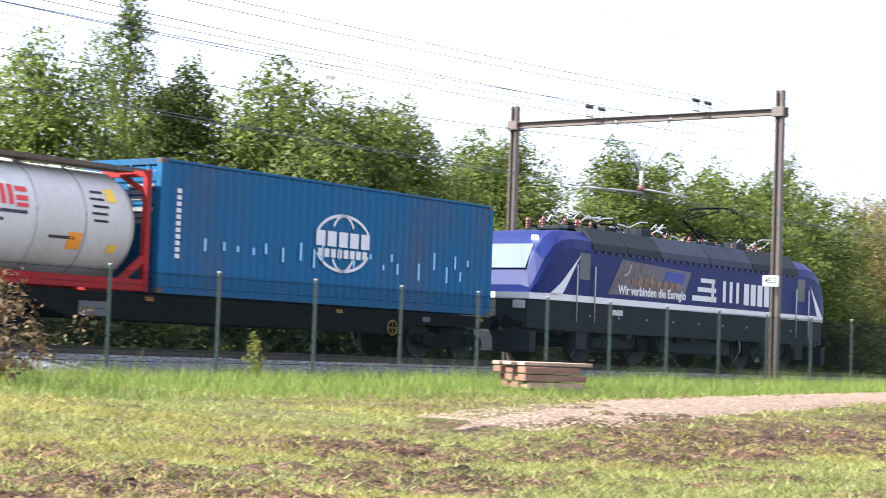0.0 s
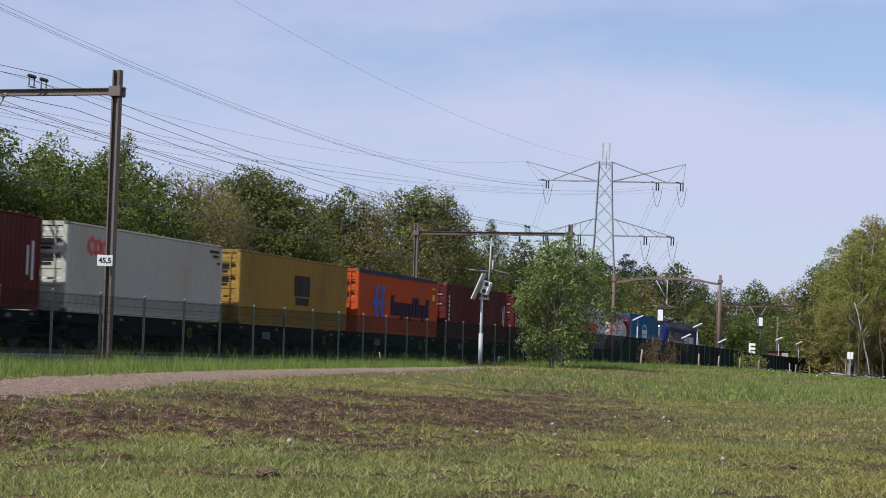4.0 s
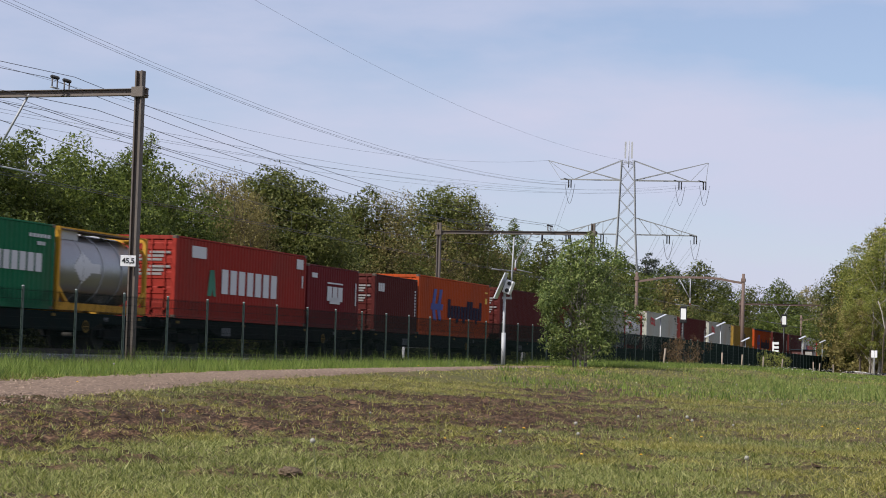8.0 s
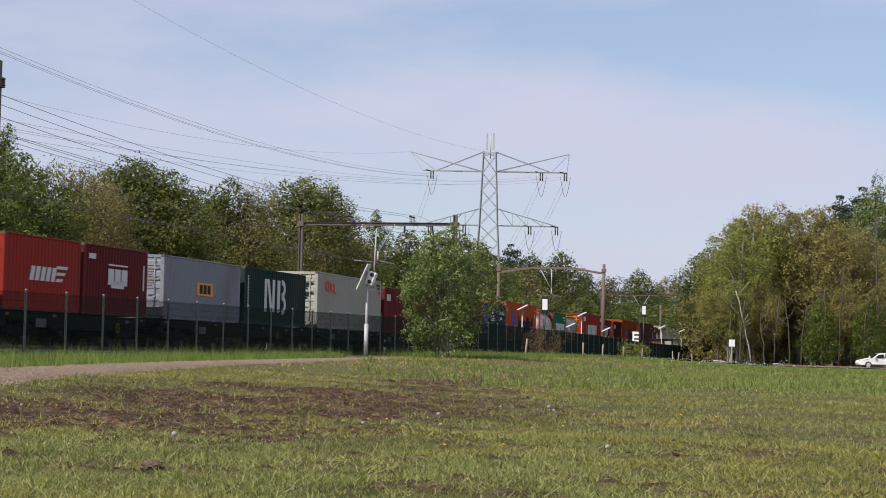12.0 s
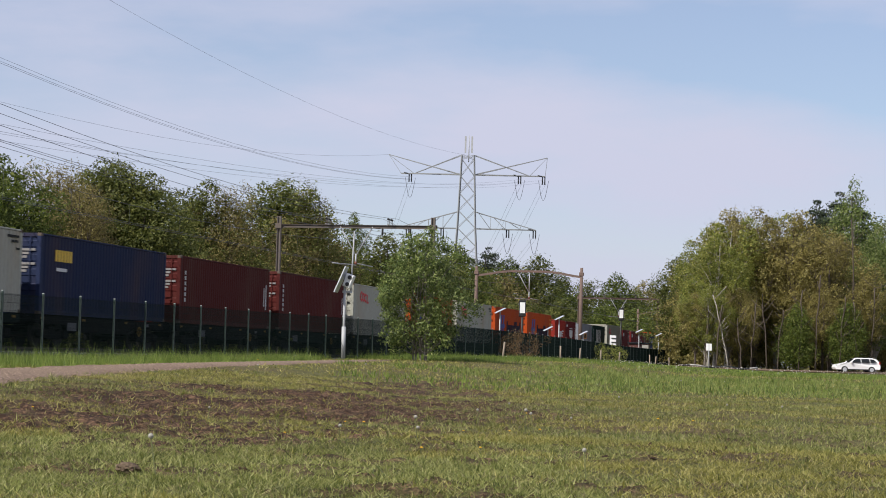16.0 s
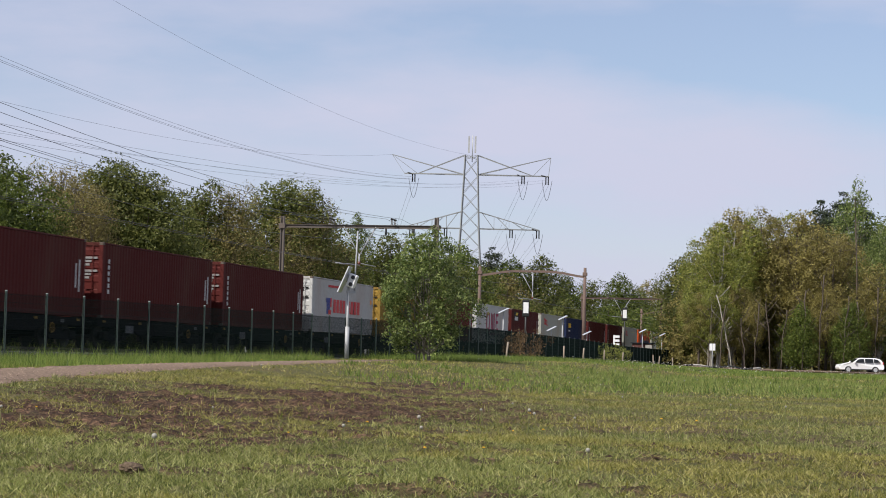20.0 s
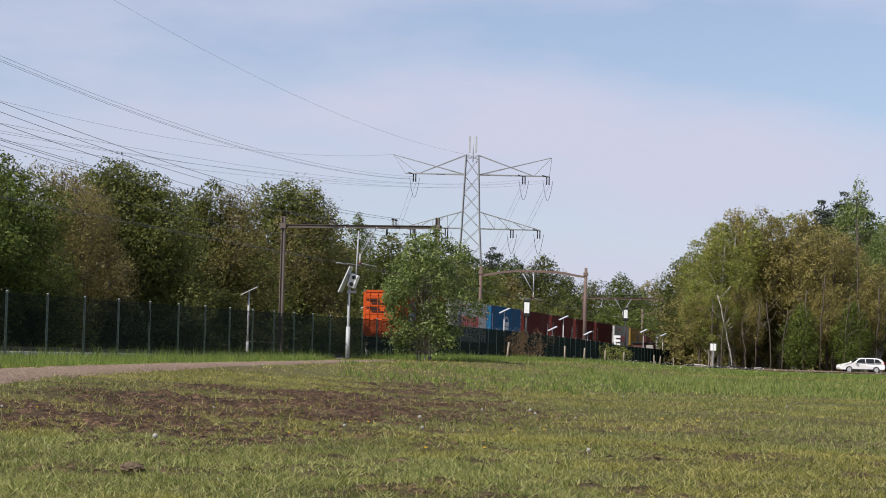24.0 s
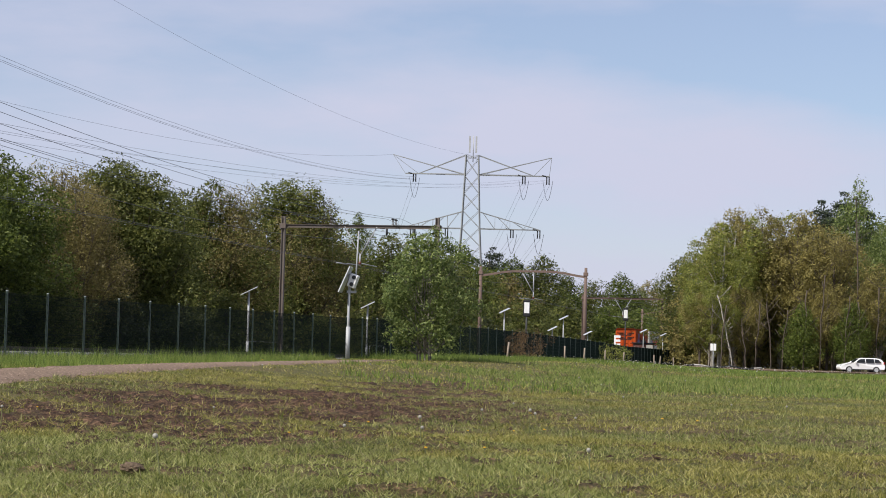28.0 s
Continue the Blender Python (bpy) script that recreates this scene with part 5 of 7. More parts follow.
def one_box_list(items):
    bm = bmesh.new()
    for k, (x, y, w, h) in enumerate(items):
        for z in (2.25, 1.75):
            box(bm, -0.012, 0.0, -y - w / 2, -y + w / 2, z - k * 0.13, z - k * 0.13 + h)
            box(bm, -0.012, 0.0, y - w / 2, y + w / 2, z - k * 0.13, z - k * 0.13 + h)
    return bm


def tank_container(frame_mat, shell, label, m):
    c = thing("tank_container", m, label, "tank container", "tank containers on the train")
    e, w, h = 3.029, WIDE / 2, 2.6
    bm = bmesh.new()
    n, R = 32, 1.18
    prof = [(-2.95, 0.0), (-2.93, 0.4), (-2.86, 0.78), (-2.7, 1.06), (-2.45, R), (2.45, R), (2.7, 1.06), (2.86, 0.78), (2.93, 0.4), (2.95, 0.0)]
    rings = [[bm.verts.new((x, r * math.cos(k * math.tau / n), 1.36 + r * math.sin(k * math.tau / n))) for k in range(n)] for x, r in prof[1:-1]]
    for a, b in zip(rings, rings[1:]):
        for k in range(n):
            bm.faces.new((a[k], a[(k + 1) % n], b[(k + 1) % n], b[k])).smooth = True
    bm.faces.new(rings[0][::-1])
    bm.faces.new(rings[-1])
    shell_ob = part("shell", bm, shell, c)
    for x in (-1.35, -0.05, 1.25):
        bm = bmesh.new()
        tube(bm, [(x, 1.185 * math.cos(k * math.tau / n), 1.36 + 1.185 * math.sin(k * math.tau / n)) for k in range(n + 1)], 0.022, 4)
        part("hoop", bm, M_GALV, shell_ob)
    for x in (-e + 0.08, e - 0.08):
        for y in (-w + 0.08, w - 0.08):
            part("corner_post", one_box(x - 0.07, x + 0.07, y - 0.07, y + 0.07, 0.0, h, r=0.012), frame_mat, c)
        for z in (0.08, h - 0.08):
            part("end_rail", one_box(x - 0.06, x + 0.06, -w + 0.16, w - 0.16, z - 0.07, z + 0.07), frame_mat, c)
        s = 1 if x < 0 else -1
        for y in (-w + 0.08, w - 0.08):
            part("brace", beam(bmesh.new(), (x, y, 0.75), (x + s * 0.75, y, 0.15), 0.12), frame_mat, c)
            part("brace", beam(bmesh.new(), (x, y * 0.99, h - 0.5), (x, y * 0.3, h - 0.1), 0.09), frame_mat, c)
    for y in (-w + 0.08, w - 0.08):
        part("bottom_rail", one_box(-e + 0.1, e - 0.1, y - 0.07, y + 0.07, 0.02, 0.26), frame_mat, c)
        part("top_rail", one_box(-e + 0.1, e - 0.1, y - 0.02, y + 0.02, h - 0.05, h), frame_mat if frame_mat is P["frameyellow"] else M_CAST, c)
    part("walkway", one_box(-e + 0.2, e - 0.2, -0.85, -0.3, h - 0.06, h - 0.02), M_CAST, c, "brownish steel walkway")
    bm = bmesh.new()
    rod(bm, (0.1, 0, 2.4), (0.1, 0, 2.6), 0.3, sides=14)
    part("hatch", bm, M_GALV, c)
    bm = bmesh.new()
    for y in (0.3, 0.75):
        rod(bm, (-e + 0.02, y, 0.2), (-e + 0.02, y, h - 0.1), 0.02, sides=5)
    for k in range(7):
        rod(bm, (-e + 0.02, 0.3, 0.35 + 0.3 * k), (-e + 0.02, 0.75, 0.35 + 0.3 * k), 0.015, sides=5)
    part("ladder", bm, M_GALV, c)
    def wrapped(items):
        """Markings that lie on the curved shell."""
        bm = bmesh.new()
        for x, z, w, hh in items:
            n = max(1, math.ceil(hh / 0.12))
            rows = []
            for k in range(n + 1):
                zz = z - hh / 2 + hh * k / n
                y = -math.sqrt(max(0.01, R * R - (zz - 1.36) ** 2)) - 0.012
                rows.append([bm.verts.new((x + sx * w / 2, yy, zz)) for sx in (-1, 1) for yy in (y, y + 0.03)])
            for a, b in zip(rows, rows[1:]):
                for p, q in ((0, 2), (2, 3), (3, 1), (1, 0)):
                    bm.faces.new((a[p], a[q], b[q], b[p]))
            bm.faces.new([rows[0][p] for p in (0, 2, 3, 1)])
            bm.faces.new([rows[-1][p] for p in (0, 1, 3, 2)])
        return bm
    if shell is P["tank"]:
        part("lettering", wrapped([(-1.62, 1.78, 0.14, 0.4), (-1.45, 1.93, 0.42, 0.1), (-1.12, 1.75, 0.12, 0.4), (-0.9, 1.75, 0.12, 0.4), (-0.7, 1.75, 0.12, 0.4), (-0.42, 1.88, 0.3, 0.1), (-0.42, 1.7, 0.3, 0.1), (-0.42, 1.56, 0.3, 0.08)]), INK["r"], c, "dark red lettering blocks")
        part("lettering", wrapped(word(-1.5, -0.3, 1.42, 0.07, 12, 0.3) + word(-1.5, -0.9, 1.25, 0.06, 6, 0.3) + word(0.3, 1.0, 1.0, 0.06, 7, 0.3)), INK["n"], c)
        part("label_plate", wrapped([(2.0, 1.95, 0.26, 0.28), (2.05, 0.85, 0.22, 0.16)]), INK["y"], c, "yellow marking panels")
        part("label_plate", wrapped([(1.0, 0.95, 0.36, 0.34)]), INK["o"], c, "orange danger panel")
        part("data_text", wrapped(word(1.45, 1.8, 2.0, 0.05, 5, 0.3) + word(1.4, 1.8, 1.85, 0.05, 6, 0.3) + word(1.45, 1.9, 1.7, 0.05, 7, 0.3) + word(1.4, 1.85, 1.55, 0.05, 6, 0.3) + word(1.45, 1.85, 1.4, 0.05, 6, 0.3)), INK["k"], c)
    else:
        part("label_plate", wrapped([(-1.9 + 0.12 * k, 1.4, 0.13, 1.0 - abs(k - 5) * 0.17) for k in range(11)] + [(-0.65, 1.4, 0.8, 0.3)]), INK["w"], c, "white diamond emblem")
        part("heat_box", one_box(-2.2, -1.0, -0.75, 0.5, 2.2, 2.6, r=0.03), M_GALV, c)
    return c


def wagon(s0, s1, m, green):
    """A flat wagon whose deck carries containers between s0 and s1."""
    L = s1 - s0
    mat = M_WAGON_GREEN if green else M_WAGON
    wg = thing("flat_wagon", m, "dark container flat wagon with two bogies", "wagon", "wagons of the train")
    e = L / 2
    for y in (-1.1, 1.1):
        bm = bmesh.new()
        prism(bm, [(-e, 1.14), (e, 1.14), (e, 0.84), (e - 3.2, 0.84), (e - 4.1, 0.58), (-e + 4.1, 0.58), (-e + 3.2, 0.84), (-e, 0.84)], y - 0.06, y + 0.06)
        part("sill", bm, mat, wg)
    cross = shared(("cross", 0), lambda: one_box(-0.09, 0.09, -1.04, 1.04, 0.86, 1.1), "cross_member", mat)
    for k in range(int(L // 1.6) + 1):
        part("cross_member", cross, None, wg, m=pose(-e + 0.25 + k * (L - 0.5) / (L // 1.6), 0, 0))
    part("centre_sill", one_box(-e, e, -0.22, 0.22, 0.8, 1.09), mat, wg)
    mark = shared(("mark", 0), lambda: one_box(-0.11, 0.11, -1.2, -1.165, 1.0, 1.09), "load_mark", INK["m"])
    for x in (-e + 0.5, -e / 3, e / 3, e - 0.5):
        part("load_mark", mark, None, wg, "yellow loading mark", pose(x, 0, 0))
    part("data_panel", bars([(-e / 2, 0.78, 0.8, 0.3), (e * 0.7, 0.98, 0.3, 0.12)], y=-1.162), INK["q"], wg)
    bm = bmesh.new()
    hub = Vector((e * 0.55, -1.2, 0.72))
    tube(bm, [hub + Vector((0.18 * math.cos(k * math.tau / 16), 0, 0.18 * math.sin(k * math.tau / 16))) for k in range(17)], 0.022, 5)
    rod(bm, hub + Vector((-0.17, 0, 0)), hub + Vector((0.17, 0, 0)), 0.015, sides=5)
    rod(bm, hub + Vector((0, 0, -0.17)), hub + Vector((0, 0, 0.17)), 0.015, sides=5)
    part("handwheel", bm, INK["m"], wg, "yellow brake handwheel")
    for sx in (-1, 1):
        if L > 9:
            bo = part("bogie", bogie_mesh(), None, wg, m=pose(sx * (e - 1.75), 0, 0))
            for x in (-0.9, 0.9):
                part("wheelset", wheel_mesh(), None, bo, m=pose(x, 0, 0.46))
        else:
            part("wheelset", wheel_mesh(), None, wg, m=pose(sx * (e - 1.1), 0, 0.46))
        for y in (-0.87, 0.87):
            part("buffer", buffer_mesh(), None, wg, m=pose(sx * e, y, 1.0, 0, 0, 0 if sx > 0 else 180))
    return wg


def bogie_mesh():
    def make():
        bm = bmesh.new()
        for y in (-1.0, 1.0):
            prism(bm, [(-1.3, 0.62), (-1.3, 0.42), (-0.75, 0.36), (-0.5, 0.3), (0.5, 0.3), (0.75, 0.36), (1.3, 0.42), (1.3, 0.62), (0.6, 0.68), (0.3, 0.58), (-0.3, 0.58), (-0.6, 0.68)], y - 0.07, y + 0.07)
            for x in (-0.9, 0.9):
                box(bm, x - 0.2, x + 0.2, y - 0.13, y + 0.13, 0.34, 0.62)
        box(bm, -0.28, 0.28, -1.0, 1.0, 0.4, 0.78)
        return bm
    return shared(("bogie", 0), make, "bogie", M_WAGON)


def wheel_mesh():
    def make():
        bm = bmesh.new()
        rod(bm, (0, -0.95, 0), (0, 0.95, 0), 0.08, sides=8)
        for y in (-0.75, 0.75):
            rod(bm, (0, y - 0.06, 0), (0, y + 0.06, 0), 0.46, sides=20)
            rod(bm, (0, y - 0.075 if y > 0 else y + 0.075, 0), (0, y - 0.045 if y > 0 else y + 0.045, 0), 0.487, sides=20)
        return bm
    return shared(("wheel", 0), make, "wheelset", M_WHEEL)


def buffer_mesh():
    def make():
        bm = bmesh.new()
        rod(bm, (0, 0, 0), (0.3, 0, 0), 0.11, sides=10)
        rod(bm, (0.3, 0, 0), (0.52, 0, 0), 0.07, sides=10)
        rod(bm, (0.52, 0, 0), (0.57, 0, 0), 0.2, sides=14)
        return bm
    return shared(("buffer", 0), make, "buffer", M_WAGON)


# start along the line at the first moment, feet, colour, livery
LOAD = [
    (28.4, 40, "cosco", "globe"), (22.1, 20, "tank", ""), (7.6, 40, "white", "ym"), (-6.3, 40, "maroon", "dk"), (-20.1, 40, "maroon", "dk"), (-33.8, 40, "orange", "hlt"),
    (-47.5, 40, "yellow", "msc"), (-61.4, 40, "cream", "oo"), (-75.2, 40, "maroon", "dk"), (-89.0, 40, "cream", "oo"), (-96.6, 20, "tank", ""), (-109.1, 40, "cream", "oo"),
    (-116.8, 20, "red", "hm"), (-129.3, 40, "maroon", "dk"), (-143.6, 40, "orange", "hl"), (-149.85, 20, "maroon", "cai"), (-158.0, 20, "red", "hm"), (-170.4, 40, "bright", "tall"),
    (-178.6, 20, "steel", ""), (-184.9, 20, "green", "eg"), (-191.15, 20, "tank", ""), (-205.2, 40, "orange", "hl"), (-211.45, 20, "navy", "bl"), (-219.4, 20, "maroon", "vt"),
    (-225.6, 20, "red", "kl"), (-231.9, 20, "red", "cai"), (-239.9, 20, "red", "cai"), (-252.9, 40, "cream", "oo"), (-264.0, 30, "dkgreen", "nb"), (-273.7, 30, "grey", "gy"),
    (-281.5, 20, "red", "hm"), (-287.8, 20, "bright", "ham"), (-302.0, 40, "orange", "hl"), (-315.9, 40, "orange", "hl"), (-329.6, 40, "cream", "oo"), (-343.4, 40, "orange", "hl"), (-357.0, 40, "cream", "oo"),
    (-370.7, 40, "maroon", "dk"), (-384.5, 40, "maroon", "dk"), (-398.4, 40, "navy", "nv"), (-412.1, 40, "cream", "oo"), (-425.8, 40, "maroon", "tx"), (-439.4, 40, "white", "one"),
    (-453.1, 40, "red", "dk"), (-467.0, 40, "yellow", "msc"), (-480.9, 40, "white", "ym"), (-494.7, 40, "maroon", "dk"), (-508.4, 40, "maroon", "dk"), (-522.2, 40, "maroon", "dk"),
    (-536.0, 40, "maroon", "dk"), (-549.6, 40, "cosco", "globe"), (-563.5, 40, "white", "ym"), (-577.4, 40, "orange", "hl"),
]


def build_train():
    spans = []
    for s0, feet, colour, kind in LOAD:
        L = BOX_LENGTH[feet]
        at = s0 + L / 2
        m = rail_pose(at, up=1.18)
        if colour == "tank":
            c = tank_container(P["framered"], P["tank"], "white tank container with steel hoops in a red frame", m)
        elif colour == "steel":
            c = tank_container(P["frameyellow"], P["steel"], "dull steel tank container in a yellow frame", m)
        else:
            c = container(feet, colour, kind, m)
        MOVERS.append((c, at, 1.18))
        if spans and spans[-1][0] - (s0 + L) < 0.6 and spans[-1][1] - s0 < 19.0:
            spans[-1] = (s0, spans[-1][1], 40)
        else:
            spans.append((s0, s0 + L, feet))
    for k, (a, b, _) in enumerate(spans):
        at = (a + b) / 2
        w = wagon(a - 0.1, b + 0.1, rail_pose(at), k % 3 == 1)
        MOVERS.append((w, at, 0.0))


build_train()

# ---- electric locomotive ----
M_LOCO = surface("loco_blue", (0.0065, 0.014, 0.086), rough=0.5, spec=0.15, scale=1.5, vary=0.06, grime=0.12, bump=0.0, fine=8.0)
M_LOCO_GREY = surface("loco_grey", (0.022, 0.028, 0.033), rough=0.7, spec=0.12, vary=0.15, grime=0.3, dirt=(0.03, 0.025, 0.02))
M_LOCO_ROOF = surface("loco_roof", (0.035, 0.042, 0.065), rough=0.7, spec=0.15, vary=0.15, grime=0.3)
M_GLASS_DARK = plain("cab_glass", (0.012, 0.016, 0.022), 0.25)
# pale base colour stands in for the sun's glare on the glass
M_WINDSHIELD_GLARE = plain("windshield", (0.22, 0.27, 0.29), 0.12)
M_LAMP_ON = plain("lit_lamp", (1.0, 0.97, 0.9), 0.3, glow=6.0)
M_COPPER = plain("cable_silver", (0.5, 0.5, 0.5), 0.35, 0.8)


def loft(stations):
    """Skin over closed outlines (x, [(y, z), ...])."""
    bm = bmesh.new()
    rows = [[bm.verts.new((x, y, z)) for y, z in prof] for x, prof in stations]
    n = len(rows[0])
    for a, b in zip(rows, rows[1:]):
        for k in range(n):
            bm.faces.new((a[k], a[(k + 1) % n], b[(k + 1) % n], b[k]))
    bm.faces.new(rows[0])
    bm.faces.new(rows[-1][::-1])
    return bm


def build_loco(at):
    lo = thing("locomotive", rail_pose(at), "blue electric freight locomotive with a white stripe and roof gear", "locomotive")

    def hull(w, zb, zs, zr):
        return [(-w, zb), (-w, zs), (-w * 0.95, zs + (zr - zs) * 0.5), (-w * 0.72, zr), (w * 0.72, zr), (w * 0.95, zs + (zr - zs) * 0.5), (w, zs), (w, zb)]
    half = [(7.3, 1.49, 3.2, 3.72), (7.8, 1.48, 3.12, 3.66), (8.2, 1.45, 2.95, 3.45), (8.55, 1.40, 2.6, 3.05), (8.8, 1.33, 2.2, 2.55), (8.98, 1.22, 1.95, 2.1)]
    st = [(-x, hull(w, 1.9, a, b)) for x, w, a, b in half[::-1]] + [(x, hull(w, 1.9, a, b)) for x, w, a, b in half]
    part("body", loft(st), M_LOCO, lo)
    st2 = [(s * x, [(-w, z0), (-w, z1), (w, z1), (w, z0)]) for s, (x, w, z0, z1) in [(-1, (9.02, 1.2, 1.72, 1.9)), (-1, (8.5, 1.41, 1.72, 1.9)), (-1, (7.8, 1.492, 1.72, 1.9)), (1, (7.8, 1.492, 1.72, 1.9)), (1, (8.5, 1.41, 1.72, 1.9)), (1, (9.02, 1.2, 1.72, 1.9))]]
    part("stripe", loft(st2), INK["w"], lo, "white waist stripe")
    st3 = [(s * x, [(-w, z0), (-w, 1.72), (w, 1.72), (w, z0)]) for s, (x, w, z0) in [(-1, (9.0, 1.15, 0.95)), (-1, (8.5, 1.38, 0.9)), (-1, (7.8, 1.47, 0.9)), (1, (7.8, 1.47, 0.9)), (1, (8.5, 1.38, 0.9)), (1, (9.0, 1.15, 0.95))]]
    part("underframe", loft(st3), M_LOCO_GREY, lo)
    # roof hoods, step lights and grilles
    for k, (a, b) in enumerate(((-6.3, -4.5), (-4.45, -2.6), (-2.55, 0.4), (0.45, 3.2), (3.25, 4.9), (4.95, 6.5))):
        hood = [(-1.51, 3.22), (-1.46, 3.42), (-1.12, 3.86), (1.12, 3.86), (1.46, 3.42), (1.51, 3.22)]
        part("roof_hood", loft([(a, hood), (b, hood)]), M_LOCO_GREY if k in (0, 1, 4, 5) else M_LOCO_ROOF, lo)
    slot = mesh_of("vent_slot", one_box(-0.06, 0.06, -1.53, -1.49, 3.14, 3.2), M_BLACK)
    for k in range(34):
        part("vent_slot", slot, None, lo, m=pose(-6.1 + 0.37 * k, 0, 0))
    for s in (-1, 1):
        bm = bmesh.new()
        vs = [bm.verts.new((s * x, y, z)) for x, y, z in ((8.80, -0.92, 2.55), (8.80, 0.92, 2.55), (8.36, 0.88, 3.24), (8.36, -0.88, 3.24))]
        bm.faces.new(vs)
        bmesh.ops.solidify(bm, geom=bm.faces[:], thickness=0.05)
        part("windshield", bm, M_WINDSHIELD_GLARE, lo, "cab windshield with sun glare put into its pale colour", pose(s * 0.06, 0, 0.02))
        part("cab_window", one_box(s * 6.72 - 0.28, s * 6.72 + 0.28, -1.497, -1.46, 2.35, 3.1, r=0.006), M_GLASS_DARK, lo)
        part("door", one_box(s * 6.72 - 0.36, s * 6.72 + 0.36, -1.4935, -1.45, 1.93, 3.16), M_LOCO, lo)
        for q in (-0.46, 0.46):
            bm = bmesh.new()
            rod(bm, (s * 6.72 + q, -1.56, 1.15), (s * 6.72 + q, -1.56, 2.75), 0.022, sides=6)
            part("handrail", bm, M_GALV, lo)
        # white corner flash on the cab side
        bm = bmesh.new()
        prism(bm, [(-8.35, 1.9), (-7.85, 1.9), (-7.75, 2.0), (-6.98, 3.0), (-7.9, 2.2)] if s < 0 else [(8.3, 1.9), (7.95, 1.9), (7.4, 2.9)], -1.505, -1.42)
        part("flash", bm, INK["w"], lo, "white corner flash")
        for y in (-0.87, 0.87):
            part("buffer", buffer_mesh(), None, lo, m=pose(s * 9.0, y, 1.05, 0, 0, 0 if s > 0 else 180))
            part("headlamp", one_box(s * 9.0 - 0.05, s * 9.0 + 0.05, y - 0.2, y + 0.2, 1.45, 1.68, r=0.02), M_GALV, lo)
        part("coupler", one_box(s * 9.2 - 0.3, s * 9.2 + 0.3, -0.12, 0.12, 0.9, 1.1), M_WAGON, lo)
        part("snow_plough", one_box(s * 8.9 - 0.15, s * 8.9 + 0.15, -1.3, 1.3, 0.25, 0.85, r=0.03), M_LOCO_GREY, lo)
        bo = part("bogie", one_box(-1.9, 1.9, -1.25, 1.25, 0.45, 0.85, r=0.04), M_LOCO_GREY, lo, m=pose(s * 4.75, 0, 0))
        for x in (-1.5, 1.5):
            w = part("wheelset", wheel_mesh(), None, bo, m=pose(x, 0, 0.62) @ Matrix.Scale(1.34, 4))
            bm = bmesh.new()
            box(bm, x - 0.28, x + 0.28, -1.35, -1.2, 0.42, 0.85)
            rod(bm, (x - 0.45, -1.3, 0.75), (x - 0.45, -1.3, 1.05), 0.12, sides=8)
            rod(bm, (x + 0.45, -1.3, 0.75), (x + 0.45, -1.3, 1.05), 0.12, sides=8)
            part("axle_box", bm, M_WAGON, bo)
        part("steps", one_box(s * 6.72 - 0.28, s * 6.72 + 0.28, -1.45, -1.2, 0.4, 0.95), M_LOCO_GREY, lo)
    part("lamp", one_box(-8.32, -8.2, -0.9, -0.72, 3.38, 3.5, r=0.02), M_LAMP_ON, lo, "lit marker lamp")
    # gear hung below the frame on the near side
    gear = random.Random(9)
    for k in range(22):
        x = -7.9 + k * 0.75
        w, h = gear.uniform(0.12, 0.3), gear.uniform(0.14, 0.34)
        z = gear.uniform(0.72, 1.05)
        part("equipment_box", one_box(x - w, x + w, -1.44, -1.22, z, z + h, r=0.015), M_LOCO_GREY if k % 3 else M_WAGON, lo)
    for x in (-6.9, -5.6, -3.9, -2.6, 2.6, 3.9, 5.6, 6.9):
        bm = bmesh.new()
        tube(bm, [(x, -1.4, 1.0), (x + 0.05, -1.42, 0.6), (x + 0.2, -1.1, 0.2)], 0.025, 6)
        part("sand_pipe", bm, M_GALV if x in (-6.9, 2.6) else M_LOCO_GREY, lo)
    for k in range(9):
        part("marking", one_box(-6.4 + k * 1.55, -6.3 + k * 1.55, -1.478, -1.46, 1.32, 1.38), INK["d"], lo)
    part("transformer_case", one_box(-2.2, 2.2, -1.3, 1.3, 0.4, 0.95, r=0.05), M_LOCO_GREY, lo)
    # pictures and lettering on the near side
    bm = bmesh.new()
    prism(bm, [(-5.5, 2.02), (-1.2, 2.02), (-0.75, 2.9), (-4.75, 3.05)], -1.500, -1.46)
    part("banner", bm, surface("banner_print", (0.055, 0.028, 0.032), rough=0.4, vary=0.9, grime=0.9, fine=5.0, scale=5.0, bump=0.0, dirt=(0.05, 0.06, 0.16)), lo, "dim printed town view banner")
    for sail in ((-4.35, 2.78, 0.12, 0.3, 0.16), (-3.1, 2.6, 0.05, 0.3, 0.2), (-4.55, 2.62, 0.2, 0.1, 0.1)):
        part("banner_sail", slanted([sail], y=-1.502), INK["d"], lo, "pale sail shape in the banner")
    part("banner_sky", slanted([(-1.75, 2.68, 1.1, 0.34, 0.2)], y=-1.502), INK["b"], lo)
    amber = surface("banner_amber", (0.16, 0.075, 0.03), rough=0.5, vary=0.8, fine=6.0)
    for k in range(8):
        part("banner_house", slanted([(-4.1 + 0.36 * k, 2.44, 0.26, 0.14 + 0.06 * (k * 7 % 4), 0.05)], y=-1.502), amber, lo)
    ob = part("lettering", lettering("Wir verbinden die Euregio", 0.36, INK["w"], 0.006, 0.008), None, lo, "white slogan", pose(-3.0, -1.508, 2.16, 90, 0, 0))
    part("emblem", bars([(0.1, 2.14, 1.5, 0.16), (0.25, 2.42, 1.15, 0.14), (0.3, 2.7, 0.9, 0.13), (0.62, 2.42, 0.15, 0.66)], y=-1.494), INK["w"], lo, "white barred emblem")
